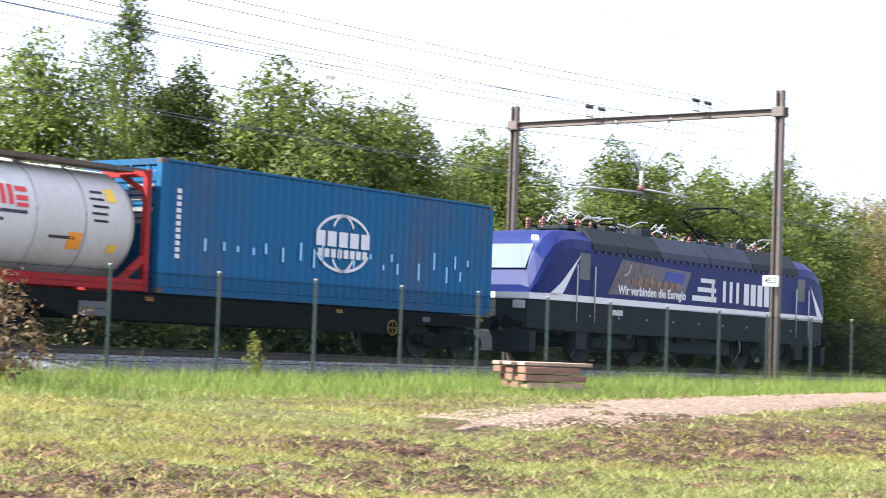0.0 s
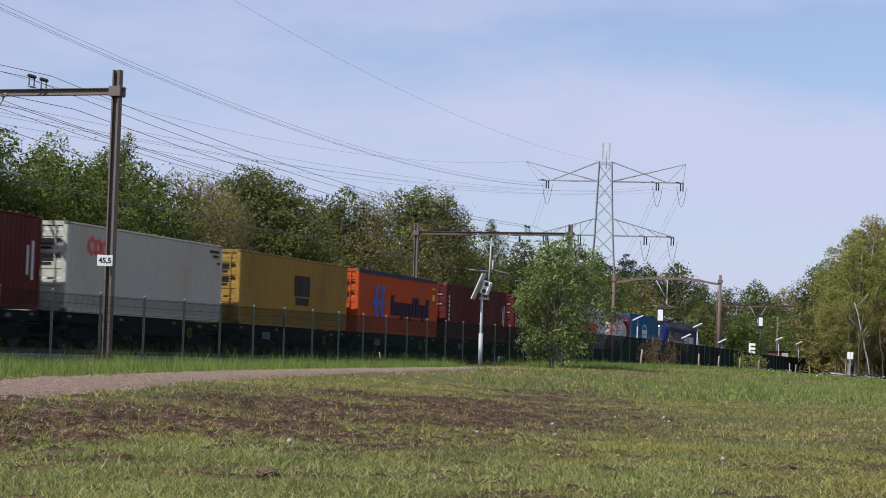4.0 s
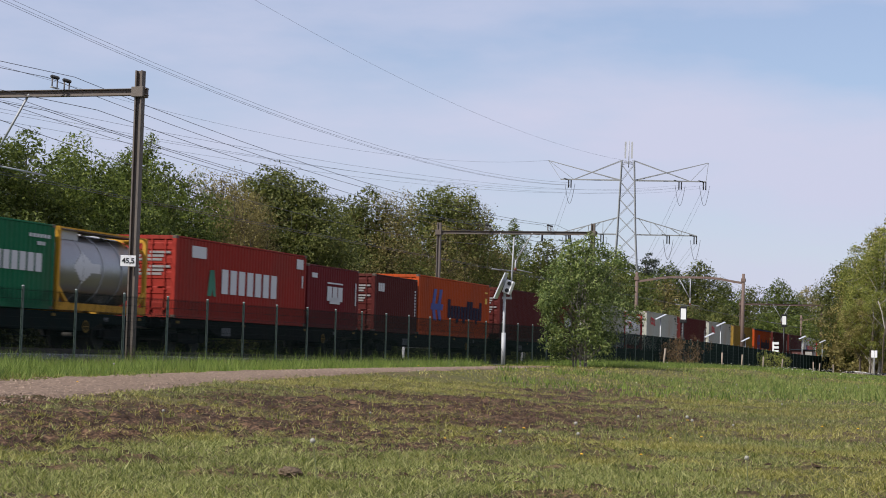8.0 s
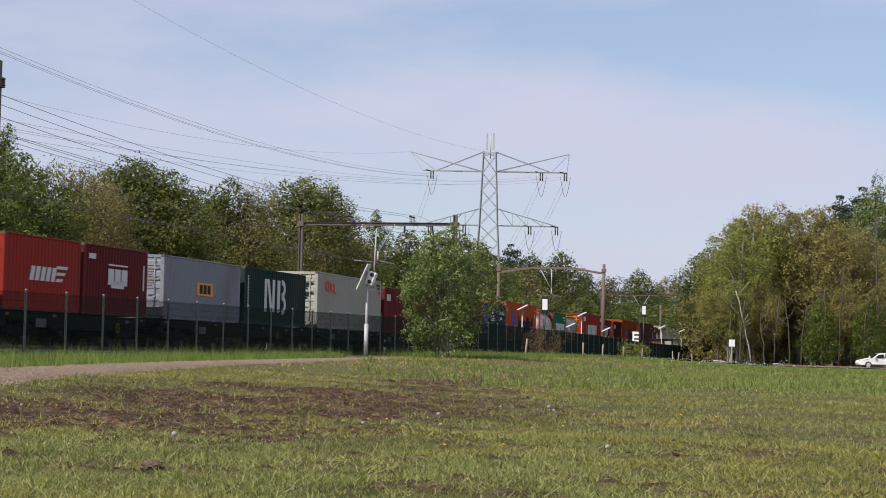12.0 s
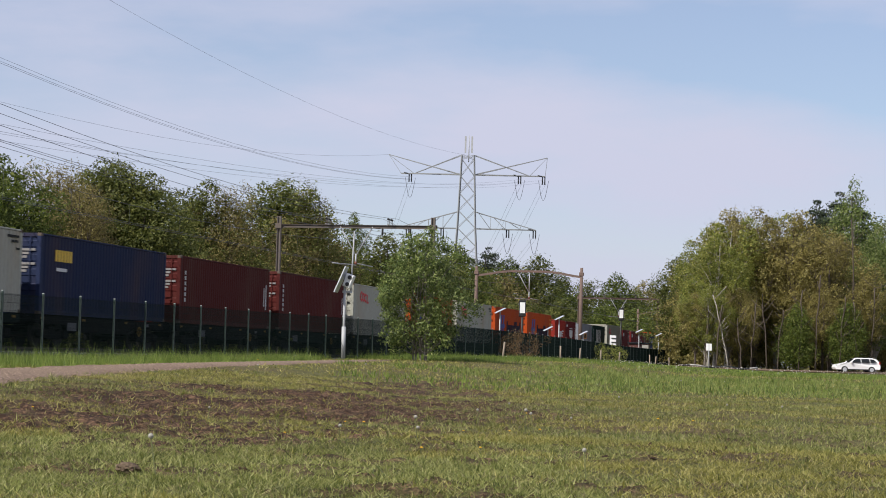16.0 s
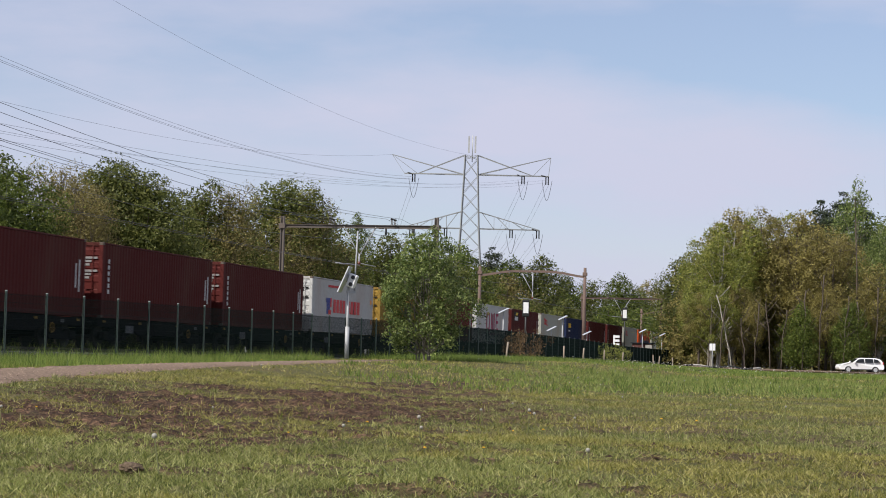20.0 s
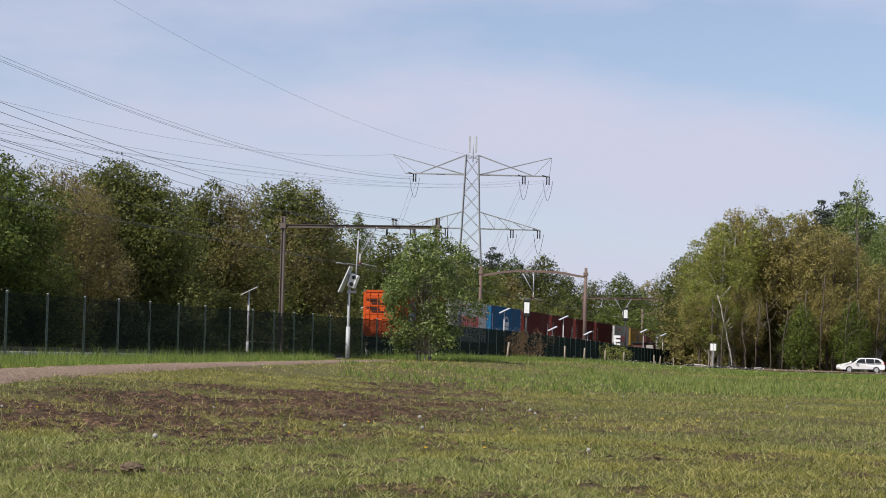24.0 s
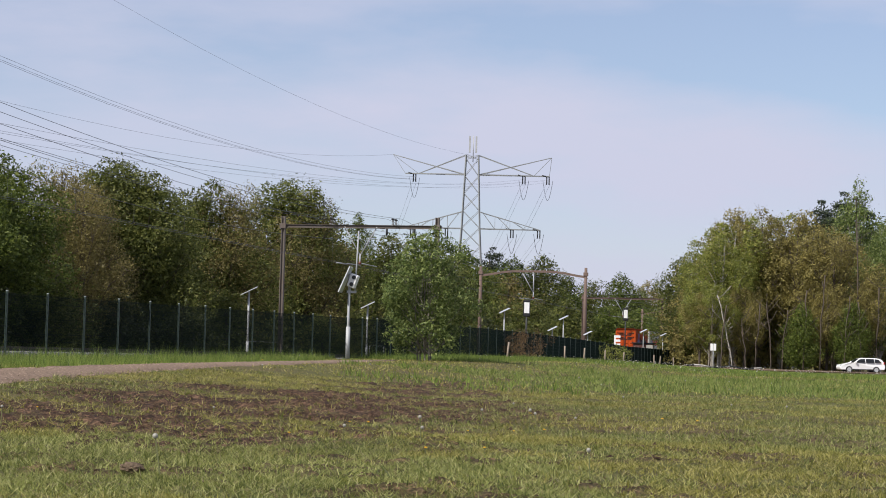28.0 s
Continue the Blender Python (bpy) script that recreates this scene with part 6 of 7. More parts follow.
    part("lettering", bars(word(1.15, 2.45, 2.42, 0.66, 3, 0.6), y=-1.494), INK["w"], lo, "thin white lettering blocks")
    part("lettering", bars(word(2.6, 4.9, 2.4, 0.68, 5, 0.28), y=-1.494), INK["w"], lo, "heavy white lettering blocks")
    part("number_plate", bars([(-4.9, 1.5, 0.55, 0.16)], y=-1.475), INK["w"], lo)
    # roof gear: cables, insulators and two pantographs
    r = random.Random(4)
    for k in range(52):
        x = -7.3 + k * 0.262
        y = r.uniform(-0.7, 0.5)
        bm = bmesh.new()
        for j in range(4):
            rod(bm, (x, y, 3.8 + j * 0.07), (x, y, 3.84 + j * 0.07), 0.065, sides=8)
        rod(bm, (x, y, 3.8), (x, y, 4.12), 0.04, sides=6)
        part("insulator", bm, M_INSUL, lo)
        bm = bmesh.new()
        p0 = Vector((x, y, 4.1))
        for j in range(5):
            p1 = p0 + Vector((r.uniform(0.1, 0.35), r.uniform(-0.25, 0.25), r.uniform(-0.2, 0.24)))
            p1.z = min(max(p1.z, 3.9), 4.34)
            rod(bm, p0, p1, 0.018, sides=5)
            p0 = p1
        part("roof_cable", bm, M_WAGON if k % 3 else M_COPPER, lo)
    for k in range(7):
        x = -6.3 + 2.0 * k
        part("roof_box", one_box(x - 0.3, x + 0.3, -0.8, 0.3, 3.8, 3.8 + 0.12 + 0.1 * (k % 3), r=0.02), M_LOCO_GREY, lo)

    def pantograph(x, up):
        bm = bmesh.new()
        zt = 5.21 if up else 4.15
        knee = (x - 1.15, 0, 3.95 + (0.75 if up else 0.12))
        for y in (-0.35, 0.35):
            beam(bm, (x - 0.2, y, 3.92), (x + 0.9, y, 3.92), 0.06)
            rod(bm, (knee[0], y * 0.5, knee[2]), (x + 0.6, y * 0.9, zt - 0.1), 0.022, sides=6)
        rod(bm, (x + 0.5, 0, 3.95), knee, 0.04, sides=6)
        for dx in (-0.12, 0.12):
            pts = [(-0.95, -0.2), (-0.75, -0.03), (-0.4, 0.0), (0.4, 0.0), (0.75, -0.03), (0.95, -0.2)]
            for (y0, z0), (y1, z1) in zip(pts, pts[1:]):
                rod(bm, (x + 0.6 + dx, y0, zt + z0), (x + 0.6 + dx, y1, zt + z1), 0.028, sides=6)
        part("pantograph", bm, M_WAGON, lo, "raised pantograph" if up else "folded pantograph")
    pantograph(2.4, True)
    pantograph(-4.6, False)
    MOVERS.append((lo, at, 0.0))


build_loco(51.4)

# ---- trees ----
M_BARK = surface("bark", (0.085, 0.065, 0.05), rough=0.95, vary=0.4, grime=0.3, bump=0.6, fine=18.0, stretch=(1, 1, 0.25))
M_YOUNG_BARK = surface("young_birch_bark", (0.27, 0.24, 0.20), rough=0.9, vary=0.4, grime=0.8, scale=6.0, bump=0.3, fine=9.0, stretch=(1, 1, 2.0), dirt=(0.05, 0.04, 0.035))
M_BIRCH_BARK = surface("birch_bark", (0.36, 0.33, 0.29), rough=0.85, vary=0.25, grime=0.8, scale=6.0, bump=0.2, fine=9.0, stretch=(1, 1, 2.5), dirt=(0.06, 0.05, 0.045))
LEAF = {
    "g": leaf_material("leaf_fresh", (0.049, 0.070, 0.014), (0.110, 0.150, 0.030), (0.225, 0.26, 0.056), 0.5),
    "G": leaf_material("leaf_deep", (0.051, 0.065, 0.016), (0.122, 0.143, 0.036), (0.235, 0.24, 0.066), 0.5),
    "o": leaf_material("leaf_budding", (0.092, 0.078, 0.027), (0.188, 0.156, 0.054), (0.33, 0.285, 0.10), 0.45),
    "y": leaf_material("leaf_yellow_green", (0.085, 0.105, 0.022), (0.215, 0.245, 0.052), (0.40, 0.38, 0.10), 0.5),
    "pine": leaf_material("pine_needles", (0.014, 0.024, 0.013), (0.029, 0.044, 0.021), (0.058, 0.073, 0.032), 0.1),
    "b": leaf_material("birch_leaf", (0.052, 0.082, 0.020), (0.135, 0.182, 0.048), (0.30, 0.34, 0.115), 0.38),
    # the gloom below the crowns is put into this leaf colour
    "u": leaf_material("shaded_scrub_leaf", (0.018, 0.026, 0.008), (0.04, 0.052, 0.015), (0.08, 0.09, 0.028), 0.2),
    "w": leaf_material("leaf_opening", (0.135, 0.118, 0.038), (0.265, 0.230, 0.074), (0.42, 0.36, 0.125), 0.5),
    "k": leaf_material("shrub_leaf", (0.072, 0.049, 0.021), (0.131, 0.079, 0.037), (0.189, 0.122, 0.053), 0.2),
}


def blade_mesh(p, n, size, r):
    """Pointed leaf blades at the places p, facing roughly along n."""
    count = len(p)
    a = np.cross(n, r.normal(size=(count, 3)))
    a /= np.linalg.norm(a, axis=1)[:, None] + 1e-9
    b = np.cross(n, a)
    sz = size * r.uniform(0.55, 1.3, count)[:, None]
    v = np.stack([p - a * sz * 0.9, p + b * sz * 0.62 + a * sz * 0.1, p + a * sz * 0.9 - b * sz * 0.3], 1)
    return v.reshape(-1, 3), np.arange(count * 3).reshape(-1, 3)


def unit(v):
    return v / (np.linalg.norm(v, axis=1)[:, None] + 1e-9)


def leaves(centres, radii, count, size, r):
    """Leaf blades thrown loosely round the places given."""
    c = np.asarray(centres, float)
    k = r.integers(0, len(c), count)
    d = unit(r.normal(size=(count, 3)))
    rad = np.asarray(radii)[k] * r.random(count) ** 0.5
    return blade_mesh(c[k] + d * rad[:, None] * np.array([1, 1, 0.7]), unit(r.normal(size=(count, 3))), size, r)


def lobe_leaves(lobes, count, size, r, droop=0.0, stray=0.07):
    """Leaves in sprays over the outside of the crown's lobes, facing outwards; a few stand off on stray shoots."""
    c = np.array([q[0] for q in lobes], float)
    rad = np.array([q[1] for q in lobes], float)
    tall = np.array([q[2] for q in lobes], float)
    sprays = 16
    d = unit(r.normal(size=(len(c), sprays, 3)).reshape(-1, 3) + np.array([0, 0, 0.35]))
    weight = np.repeat(rad ** 2, sprays) * r.uniform(0.3, 1.7, len(d))
    k = r.choice(len(d), count, p=weight / weight.sum())
    lobe = k // sprays
    reach = r.uniform(0.62, 1.08, len(d))[k]
    off = np.where(r.random(count) < stray, r.uniform(1.1, 1.5, count), 1.0)
    way = unit(d[k] + r.normal(0, 0.42, (count, 3)))
    p = way * (rad[lobe] * reach * off * (1 - 0.28 * r.random(count) ** 2))[:, None]
    p[:, 2] *= tall[lobe]
    p[:, 2] -= np.abs(r.normal(0, 1, count)) * rad[lobe] * droop
    return blade_mesh(c[lobe] + p, unit(way * 0.9 + r.normal(0, 0.55, (count, 3))), size, r)


def limb(bm, a, b, r0, r1, bend, rr, n=4, sides=4):
    """A tapering bent branch."""
    a, b = Vector(a), Vector(b)
    q = (b - a).to_track_quat("Z", "Y")
    pts, last = [], None
    for k in range(n + 1):
        f = k / n
        p = a.lerp(b, f) + Vector([rr.uniform(-bend, bend) * math.sin(f * math.pi) for _ in range(3)])
        pts.append(p)
        r = r0 + (r1 - r0) * f
        ring = [bm.verts.new(p + q @ Vector((r * math.cos(j * math.tau / sides), r * math.sin(j * math.tau / sides), 0))) for j in range(sides)]
        if last:
            for j in range(sides):
                bm.faces.new((last[j], last[(j + 1) % sides], ring[(j + 1) % sides], ring[j])).smooth = True
        last = ring
    return pts


PROFILE = {"round": (0.38, 0.50), "oval": (0.50, 0.75), "bush": (0.22, 0.42), "cone": (0.15, 1.0)}


def tree(kind, height, width, seed, name="tree", label="", count=9000, size=0.15, clear=0.10, shape="round", bark=None, trunks=1, clump=0.75, m=None, nlimb=46, bare=0, core=0.2, droop=0.0, shoots=1.15, open_=0.0):
    """Tapered trunk with limbs that each carry a lobe of leaves; the lobes together make an uneven crown."""
    rr, r = random.Random(seed), np.random.default_rng(seed)
    t = thing(name, m or pose(0, 0, 0), label, "tree")
    bm = bmesh.new()
    stems = []
    for q in range(trunks):
        lean = Vector((rr.uniform(-0.04, 0.04), rr.uniform(-0.04, 0.04), 0)) * height * (1 if trunks == 1 else 2.0)
        foot = Vector((rr.uniform(-0.3, 0.3), rr.uniform(-0.3, 0.3), -0.25)) if trunks > 1 else Vector((0, 0, -0.25))
        tr = height * (0.016 if trunks == 1 else 0.007)
        stems.append(limb(bm, foot, foot + lean + Vector((0, 0, height * 0.92)), tr, tr * 0.15, height * 0.015, rr, 7, 7))
    z0 = clear * height
    pa, pb = PROFILE[shape]
    peak = pa / (pa + pb)
    norm = peak ** pa * (1 - peak) ** pb
    ph1, ph2, ph3 = rr.uniform(0, 6.28), rr.uniform(0, 6.28), rr.uniform(0, 6.28)
    tr = height * 0.016
    lobes, inner = [], []
    for k in range(nlimb):
        f = min(0.985, max(0.02, (k + rr.uniform(0.1, 0.9)) / nlimb))
        az = k * 2.399 + rr.uniform(-0.6, 0.6)
        prof = f ** pa * (1 - f) ** pb / norm
        lump = 1 + 0.16 * math.sin(2 * az + ph1) + 0.15 * math.sin(3 * az + 7 * f + ph2) + 0.10 * math.sin(5 * az - 9 * f + ph3)
        rl = clump * rr.uniform(0.75, 1.35) * (0.5 + 0.5 * prof)
        w = max(0.0, width * prof * lump * rr.uniform(0.62, 1.0) - rl * 0.55)
        zz = z0 + f * (height - z0) * (0.95 + 0.05 * math.sin(2 * az + ph3) * f) - rl * 0.5 * f
        st = stems[k % trunks]
        g = min(0.93, max(0.1, zz / height - 0.25 * prof))
        i = min(int(g * 7), 6)
        p = st[i].lerp(st[i + 1], g * 7 - i)
        c = Vector((math.cos(az) * w + p.x * 0.7, math.sin(az) * w + p.y * 0.7, zz))
        pts = limb(bm, p, c, tr * 0.32 * (1.1 - g), tr * 0.07, w * 0.08, rr, 3)
        for _ in range(1 + 3 * bare):
            way = Vector((rr.uniform(-1, 1), rr.uniform(-1, 1), rr.uniform(-0.2, 1.1)))
            limb(bm, c if bare else pts[2], c + way * rl * (1.15 if bare else 0.8), tr * 0.075, tr * 0.02, rl * 0.12, rr, 2, 3)
        if rr.random() >= open_:
            lobes.append((tuple(c), rl, shoots * rr.uniform(0.85, 1.25)))
        inner.append(tuple(p.lerp(c, 0.6)))
    part("trunk", bm, bark or M_BARK, t)
    v, f = lobe_leaves(lobes, int(count * (1 - core)), size, r, droop)
    v2, f2 = leaves(inner, [clump * 1.0] * len(inner), int(count * core), size * 1.7, r)
    part("crown", raw_mesh("crown", np.concatenate([v, v2]), np.concatenate([f, f2 + len(v)]), LEAF[kind]), None, t)
    return t


PROTO = {
    "g": [tree("g", 10, 3.4, 1, label="broad fresh green tree in spring leaf", count=36000, size=0.095, clump=1.2, shoots=1.2, nlimb=40),
          tree("g", 10, 3.1, 2, label="dense fresh green tree in spring leaf", count=36000, size=0.095, clump=1.1, shoots=1.25, nlimb=40),
          tree("g", 10, 3.6, 12, label="spreading fresh green tree in spring leaf", count=36000, size=0.095, clump=1.25, shoots=1.1, nlimb=38)],
    "G": [tree("G", 12, 4.0, 3, label="broad deep green deciduous tree", count=34000, size=0.11, clump=1.4, nlimb=44, shoots=1.0),
          tree("G", 12, 3.7, 4, label="rounded deep green deciduous tree", count=32000, size=0.11, clump=1.35, nlimb=42, shoots=1.0),
          tree("G", 12, 4.2, 14, label="wide deep green deciduous tree", count=34000, size=0.11, clump=1.5, nlimb=42, shoots=0.95)],
    "o": [tree("o", 11, 3.6, 5, label="budding brownish olive tree with bare twigs", count=28000, size=0.075, clump=1.2, bare=2, core=0.1),
          tree("o", 13, 3.8, 6, label="half-bare olive brown tree", count=28000, size=0.08, clump=1.3, bare=2, core=0.1)],
    "y": [tree("y", 14, 4.2, 7, label="yellow-green birch at the wood's edge", count=20000, size=0.13, core=0.05, clump=1.25, bark=M_BIRCH_BARK, clear=0.22, bare=1, nlimb=40, open_=0.12, shoots=0.9)],
    "pine": [tree("pine", 17, 3.4, 8, label="dark pine standing above the wood", count=14000, size=0.15, clump=1.1, clear=0.35, nlimb=30, open_=0.1, shoots=0.6)],
    "tall": [tree("g", 13, 2.4, 9, label="slender tall light-crowned tree", count=16000, size=0.085, clump=0.8, shape="oval", clear=0.12, nlimb=46, droop=0.15, open_=0.1, core=0.08)],
    "birch": [tree("b", 14, 3.2, 10, label="tall light green birch at the wood's edge", count=18000, size=0.11, clump=1.1, shape="oval", bark=M_BIRCH_BARK, clear=0.2, droop=0.2, open_=0.1, core=0.06)],
    "mg": [tree("g", 10, 3.3, 41, label="fresh green tree farther down the line", count=13000, size=0.14, clump=1.2, nlimb=40)],
    "mG": [tree("G", 12, 4.0, 43, label="deep green tree farther down the line", count=14000, size=0.15, clump=1.4, nlimb=42)],
    "mo": [tree("w", 11, 3.4, 45, label="budding olive brown tree with bare twigs", count=15000, size=0.105, clump=1.15, bare=2, clear=0.27, core=0.03, nlimb=40, open_=0.1, shoots=0.95),
           tree("w", 11, 3.2, 46, label="half-bare brown tree with bare twigs", count=13000, size=0.105, clump=1.1, bare=3, clear=0.3, core=0.03, nlimb=38, open_=0.15, shoots=0.95)],
    "fu": [tree("u", 10, 3.4, 37, label="low green scrub tree beside the line, its leaf tone darkened for shade", count=6500, size=0.18, clear=0.03, clump=1.4, nlimb=36)],
    "fg": [tree("g", 10, 3.4, 31, label="fresh green tree in the second row", count=6500, size=0.18, clump=1.3, nlimb=36)],
    "fG": [tree("G", 12, 4.2, 33, label="deep green tree in the second row", count=7000, size=0.20, clump=1.5, nlimb=36)],
    "fo": [tree("o", 11, 3.6, 35, label="budding olive brown tree in the second row", count=5500, size=0.17, clump=1.3, bare=1, nlimb=36)],
}
SIZE = {"g": 10, "G": 12, "o": 11, "y": 14, "pine": 17, "tall": 13, "birch": 14, "mg": 10, "mG": 12, "mo": 11, "fu": 10, "fg": 10, "fG": 12, "fo": 11}
USED = {}


def plant(x, y, height, kind, wide=1.0, sink=0.0):
    """A grown tree at a place, as a copy of one of its kind."""
    if y > 150 and kind in ("g", "G", "o"):
        kind = "m" + kind
    options = PROTO[kind]
    k = USED.get(kind, 0)
    USED[kind] = k + 1
    base = options[k % len(options)]
    sc = height / (SIZE[kind] if not (kind == "o" and k % 2) else 13) / (1.0 if kind in ("o", "G") else 0.97)
    z = float(ground_z(x, y)) - sink
    m = pose(x, y, z, 0, 0, (k * 77) % 360) @ Matrix.Diagonal((sc * wide, sc * wide, sc, 1))
    if k < len(options):
        base.matrix_basis = m
        base["group"] = "trees round the railway"
        return base
    grown = copy_thing(base, m)
    grown.matrix_basis = m
    return grown


BEHIND = [(38.7, 45, 9.6, 'g'), (44.3, 47, 12.9, 'tall'), (46.1, 46, 9.9, 'g'), (48.9, 44, 10.5, 'g'), (52.3, 44, 9.6, 'g'), (54.9, 44, 9.6, 'g'), (62.7, 46, 9.7, 'g'), (63.3, 44, 9.3, 'g'),
          (71.0, 44, 9.9, 'g'), (74.9, 44, 9.9, 'g'), (79.7, 44, 10.0, 'g'), (92.9, 47, 12.5, 'tall'), (85.0, 44, 10.0, 'g'), (90.0, 44, 10.1, 'g'), (100.5, 46, 11.4, 'o'), (97.4, 43, 10.2, 'o'),
          (108.3, 46, 12.7, 'G'), (108.6, 44, 11.9, 'G'), (123.2, 46, 12.5, 'G'), (124.5, 44, 12.3, 'o'), (141.4, 46, 14.7, 'G'), (142.2, 44, 13.9, 'o'), (178.0, 50, 14.6, 'tall'), (155.8, 46, 11.8, 'G'),
          (184.9, 48, 12.5, 'G'), (207.9, 50, 13.4, 'G'), (234.6, 52, 14.5, 'g'), (292.3, 60, 18.0, 'pine'), (287.4, 56, 15.6, 'g'), (289.8, 52, 16.2, 'G'), (302.3, 50, 13.8, 'g'), (366.4, 55, 15.8, 'G'),
          (444.0, 60, 20.5, 'g'), (470.0, 58, 18.0, 'G'), (516.2, 62, 22.4, 'o'), (610.5, 66, 24.6, 'g'), (30, 46, 9.0, 'g'), (22, 45, 9.0, 'o'), (33, 43, 7.5, 'tall')]
for s, l, h, k in BEHIND:
    p = on_line(s, l, 0)
    plant(p.x, p.y, h, k, 1.15 if k in "gGo" else 1.0)
fill = random.Random(12)
for k in range(26):
    s = 25 + k * 9.5 + fill.uniform(-3, 3)
    p = on_line(s, fill.uniform(50, 58), 0)
    plant(p.x, p.y, fill.uniform(8.2, 9.6) + max(0, (s - 90) * 0.022), "f" + fill.choice("gGGo"), 1.2)
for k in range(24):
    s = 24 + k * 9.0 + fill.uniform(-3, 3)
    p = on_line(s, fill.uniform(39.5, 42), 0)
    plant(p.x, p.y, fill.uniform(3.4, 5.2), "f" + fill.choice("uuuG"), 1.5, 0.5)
for k in range(12):
    s = 250 + k * 28 + fill.uniform(-6, 6)
    p = on_line(s, fill.uniform(42, 48), 0)
    plant(p.x, p.y, fill.uniform(7, 10) + k * 0.5, "f" + fill.choice("gGG"), 1.35, 0.8)
WOOD = [(29.0, 203.4, 13.4, 'y'), (28.2, 192.3, 13.3, 'y'), (30.0, 196.0, 15.4, 'y'), (31.5, 202.6, 16.8, 'o'), (33.0, 197.3, 16.5, 'o'), (36.4, 202.8, 16.6, 'y'), (36.9, 194.5, 16.2, 'o'), (42.6, 210.9, 19.0, 'pine'),
        (39.9, 191.9, 14.5, 'o'), (46.2, 217.1, 20.5, 'pine'), (45.4, 207.0, 20.4, 'birch'), (45.1, 194.8, 15.0, 'birch'), (48.3, 199.2, 16.6, 'birch'), (25.7, 188.2, 7.3, 'o'), (35.6, 186.8, 6.6, 'g'), (38.5, 189.1, 8.8, 'o'),
        (42.8, 189.2, 9.6, 'o'), (30.4, 189.6, 8.6, 'o'), (29.5, 208, 13.0, 'o'), (34.5, 212, 14.0, 'G'), (39.0, 216, 15.0, 'G'), (44, 222, 16.0, 'G'), (50, 212, 17.0, 'G'), (53, 203, 16.0, 'o'), (27.5, 214, 12.0, 'G'), (32, 220, 13.0, 'o'), (37, 206, 13.5, 'o'), (42, 200, 14.5, 'o'), (40.6, 187.2, 6.8, 'g'), (27.0, 187.4, 8.4, 'y'), (46.4, 189.0, 10.5, 'birch')]
for x, y, h, k in WOOD:
    plant(x, y, h, k, 0.95 if k == "birch" else (0.9 if k == "pine" else 1.05))


# bare and pale stems along the wood's edge
def stem(x, y, h, lean, bark, seed):
    rr = random.Random(seed)
    t = thing("slender_tree", pose(x, y, float(ground_z(x, y))), "slender pale birch stem with bare twigs" if bark is M_BIRCH_BARK else "slender brown stem with bare twigs", "tree", "stems at the wood's edge")
    bm = bmesh.new()
    pts = [Vector((rr.uniform(-0.12, 0.12) * (0.3 < f < 0.9) + lean * f ** 1.3, 0.1 * f, h * f - 0.2 * (f == 0))) for f in (0, 0.12, 0.25, 0.4, 0.55, 0.7, 0.85, 1.0)]
    tube(bm, pts, 0.062, 6)
    part("trunk", bm, bark, t)
    for k in range(7):
        f = rr.uniform(0.35, 1.0)
        p = Vector((lean * f, 0, h * f))
        d = Vector((rr.uniform(-1.3, 1.3), rr.uniform(-0.6, 0.6), rr.uniform(0.4, 1.4)))
        bm = bmesh.new()
        tube(bm, [p, p + d * 0.5 + Vector((0, 0, -0.08)), p + d], 0.025, 4)
        part("twig", bm, bark, t)


for k, (x, y, h, lean, pale) in enumerate(((28.6, 185.5, 7.2, -1.6, 1), (26.4, 186.0, 5.5, 0.3, 0), (30.9, 186.0, 6.5, 0.4, 0), (32.4, 185.6, 7.5, -0.5, 0), (33.6, 186.4, 6.0, 0.5, 0), (35.6, 186.0, 8.0, 0.3, 0), (37.2, 185.8, 9.5, 0.4, 0), (41.6, 188.5, 17.5, -0.4, 0), (39.6, 186.0, 7.5, 0.5, 0), (41.3, 186.3, 7.0, -0.3, 0), (43.0, 187.0, 8.5, 0.2, 0), (45.0, 187.5, 7.5, 0.2, 0), (27.4, 185.2, 6.2, 0.5, 0), (29.8, 185.0, 5.0, -0.4, 0))):
    stem(x, y, h, lean, M_BIRCH_BARK if pale else M_BARK, k)
# young birch in the meadow
bx, by = -0.72, 81.0
tree("b", 5.7, 2.1, 21, name="birch_bush", label="many-stemmed young birch with small light green leaves", count=19000, size=0.078, core=0.02, clear=0.10, shape="bush", bark=M_YOUNG_BARK, trunks=6, clump=0.62, nlimb=64, droop=0.04, open_=0.10, shoots=0.95,
     m=pose(bx, by, float(ground_z(bx, by))))
for s, l, h, kk, nm, lb in ((112.5, 21.0, 1.9, "k", "shrub", "brown twiggy shrub at the fence"), (152.0, 21.2, 1.7, "y", "shrub", "yellow flowering broom shrub"), (14.8, 18.6, 1.6, "k", "shrub", "dry brown shrub with pale seed heads"), (12.4, 19.5, 1.9, "k", "shrub", "dry brown shrub with pale seed heads"), (25.2, 23.2, 0.9, "y", "sapling", "small yellowing sapling at the fence")):
    p = on_line(s, l, 0)
    tree(kk, h, h * (0.95 if h > 1 else 0.25), int(s * 7), name=nm, label=lb, count=2600 if h > 1 else 260, size=0.05, clear=0.06, shape="round", trunks=4 if h > 1 else 1, clump=0.3 if h > 1 else 0.12, nlimb=32 if h > 1 else 10, m=pose(p.x, p.y, float(ground_z(p.x, p.y))))


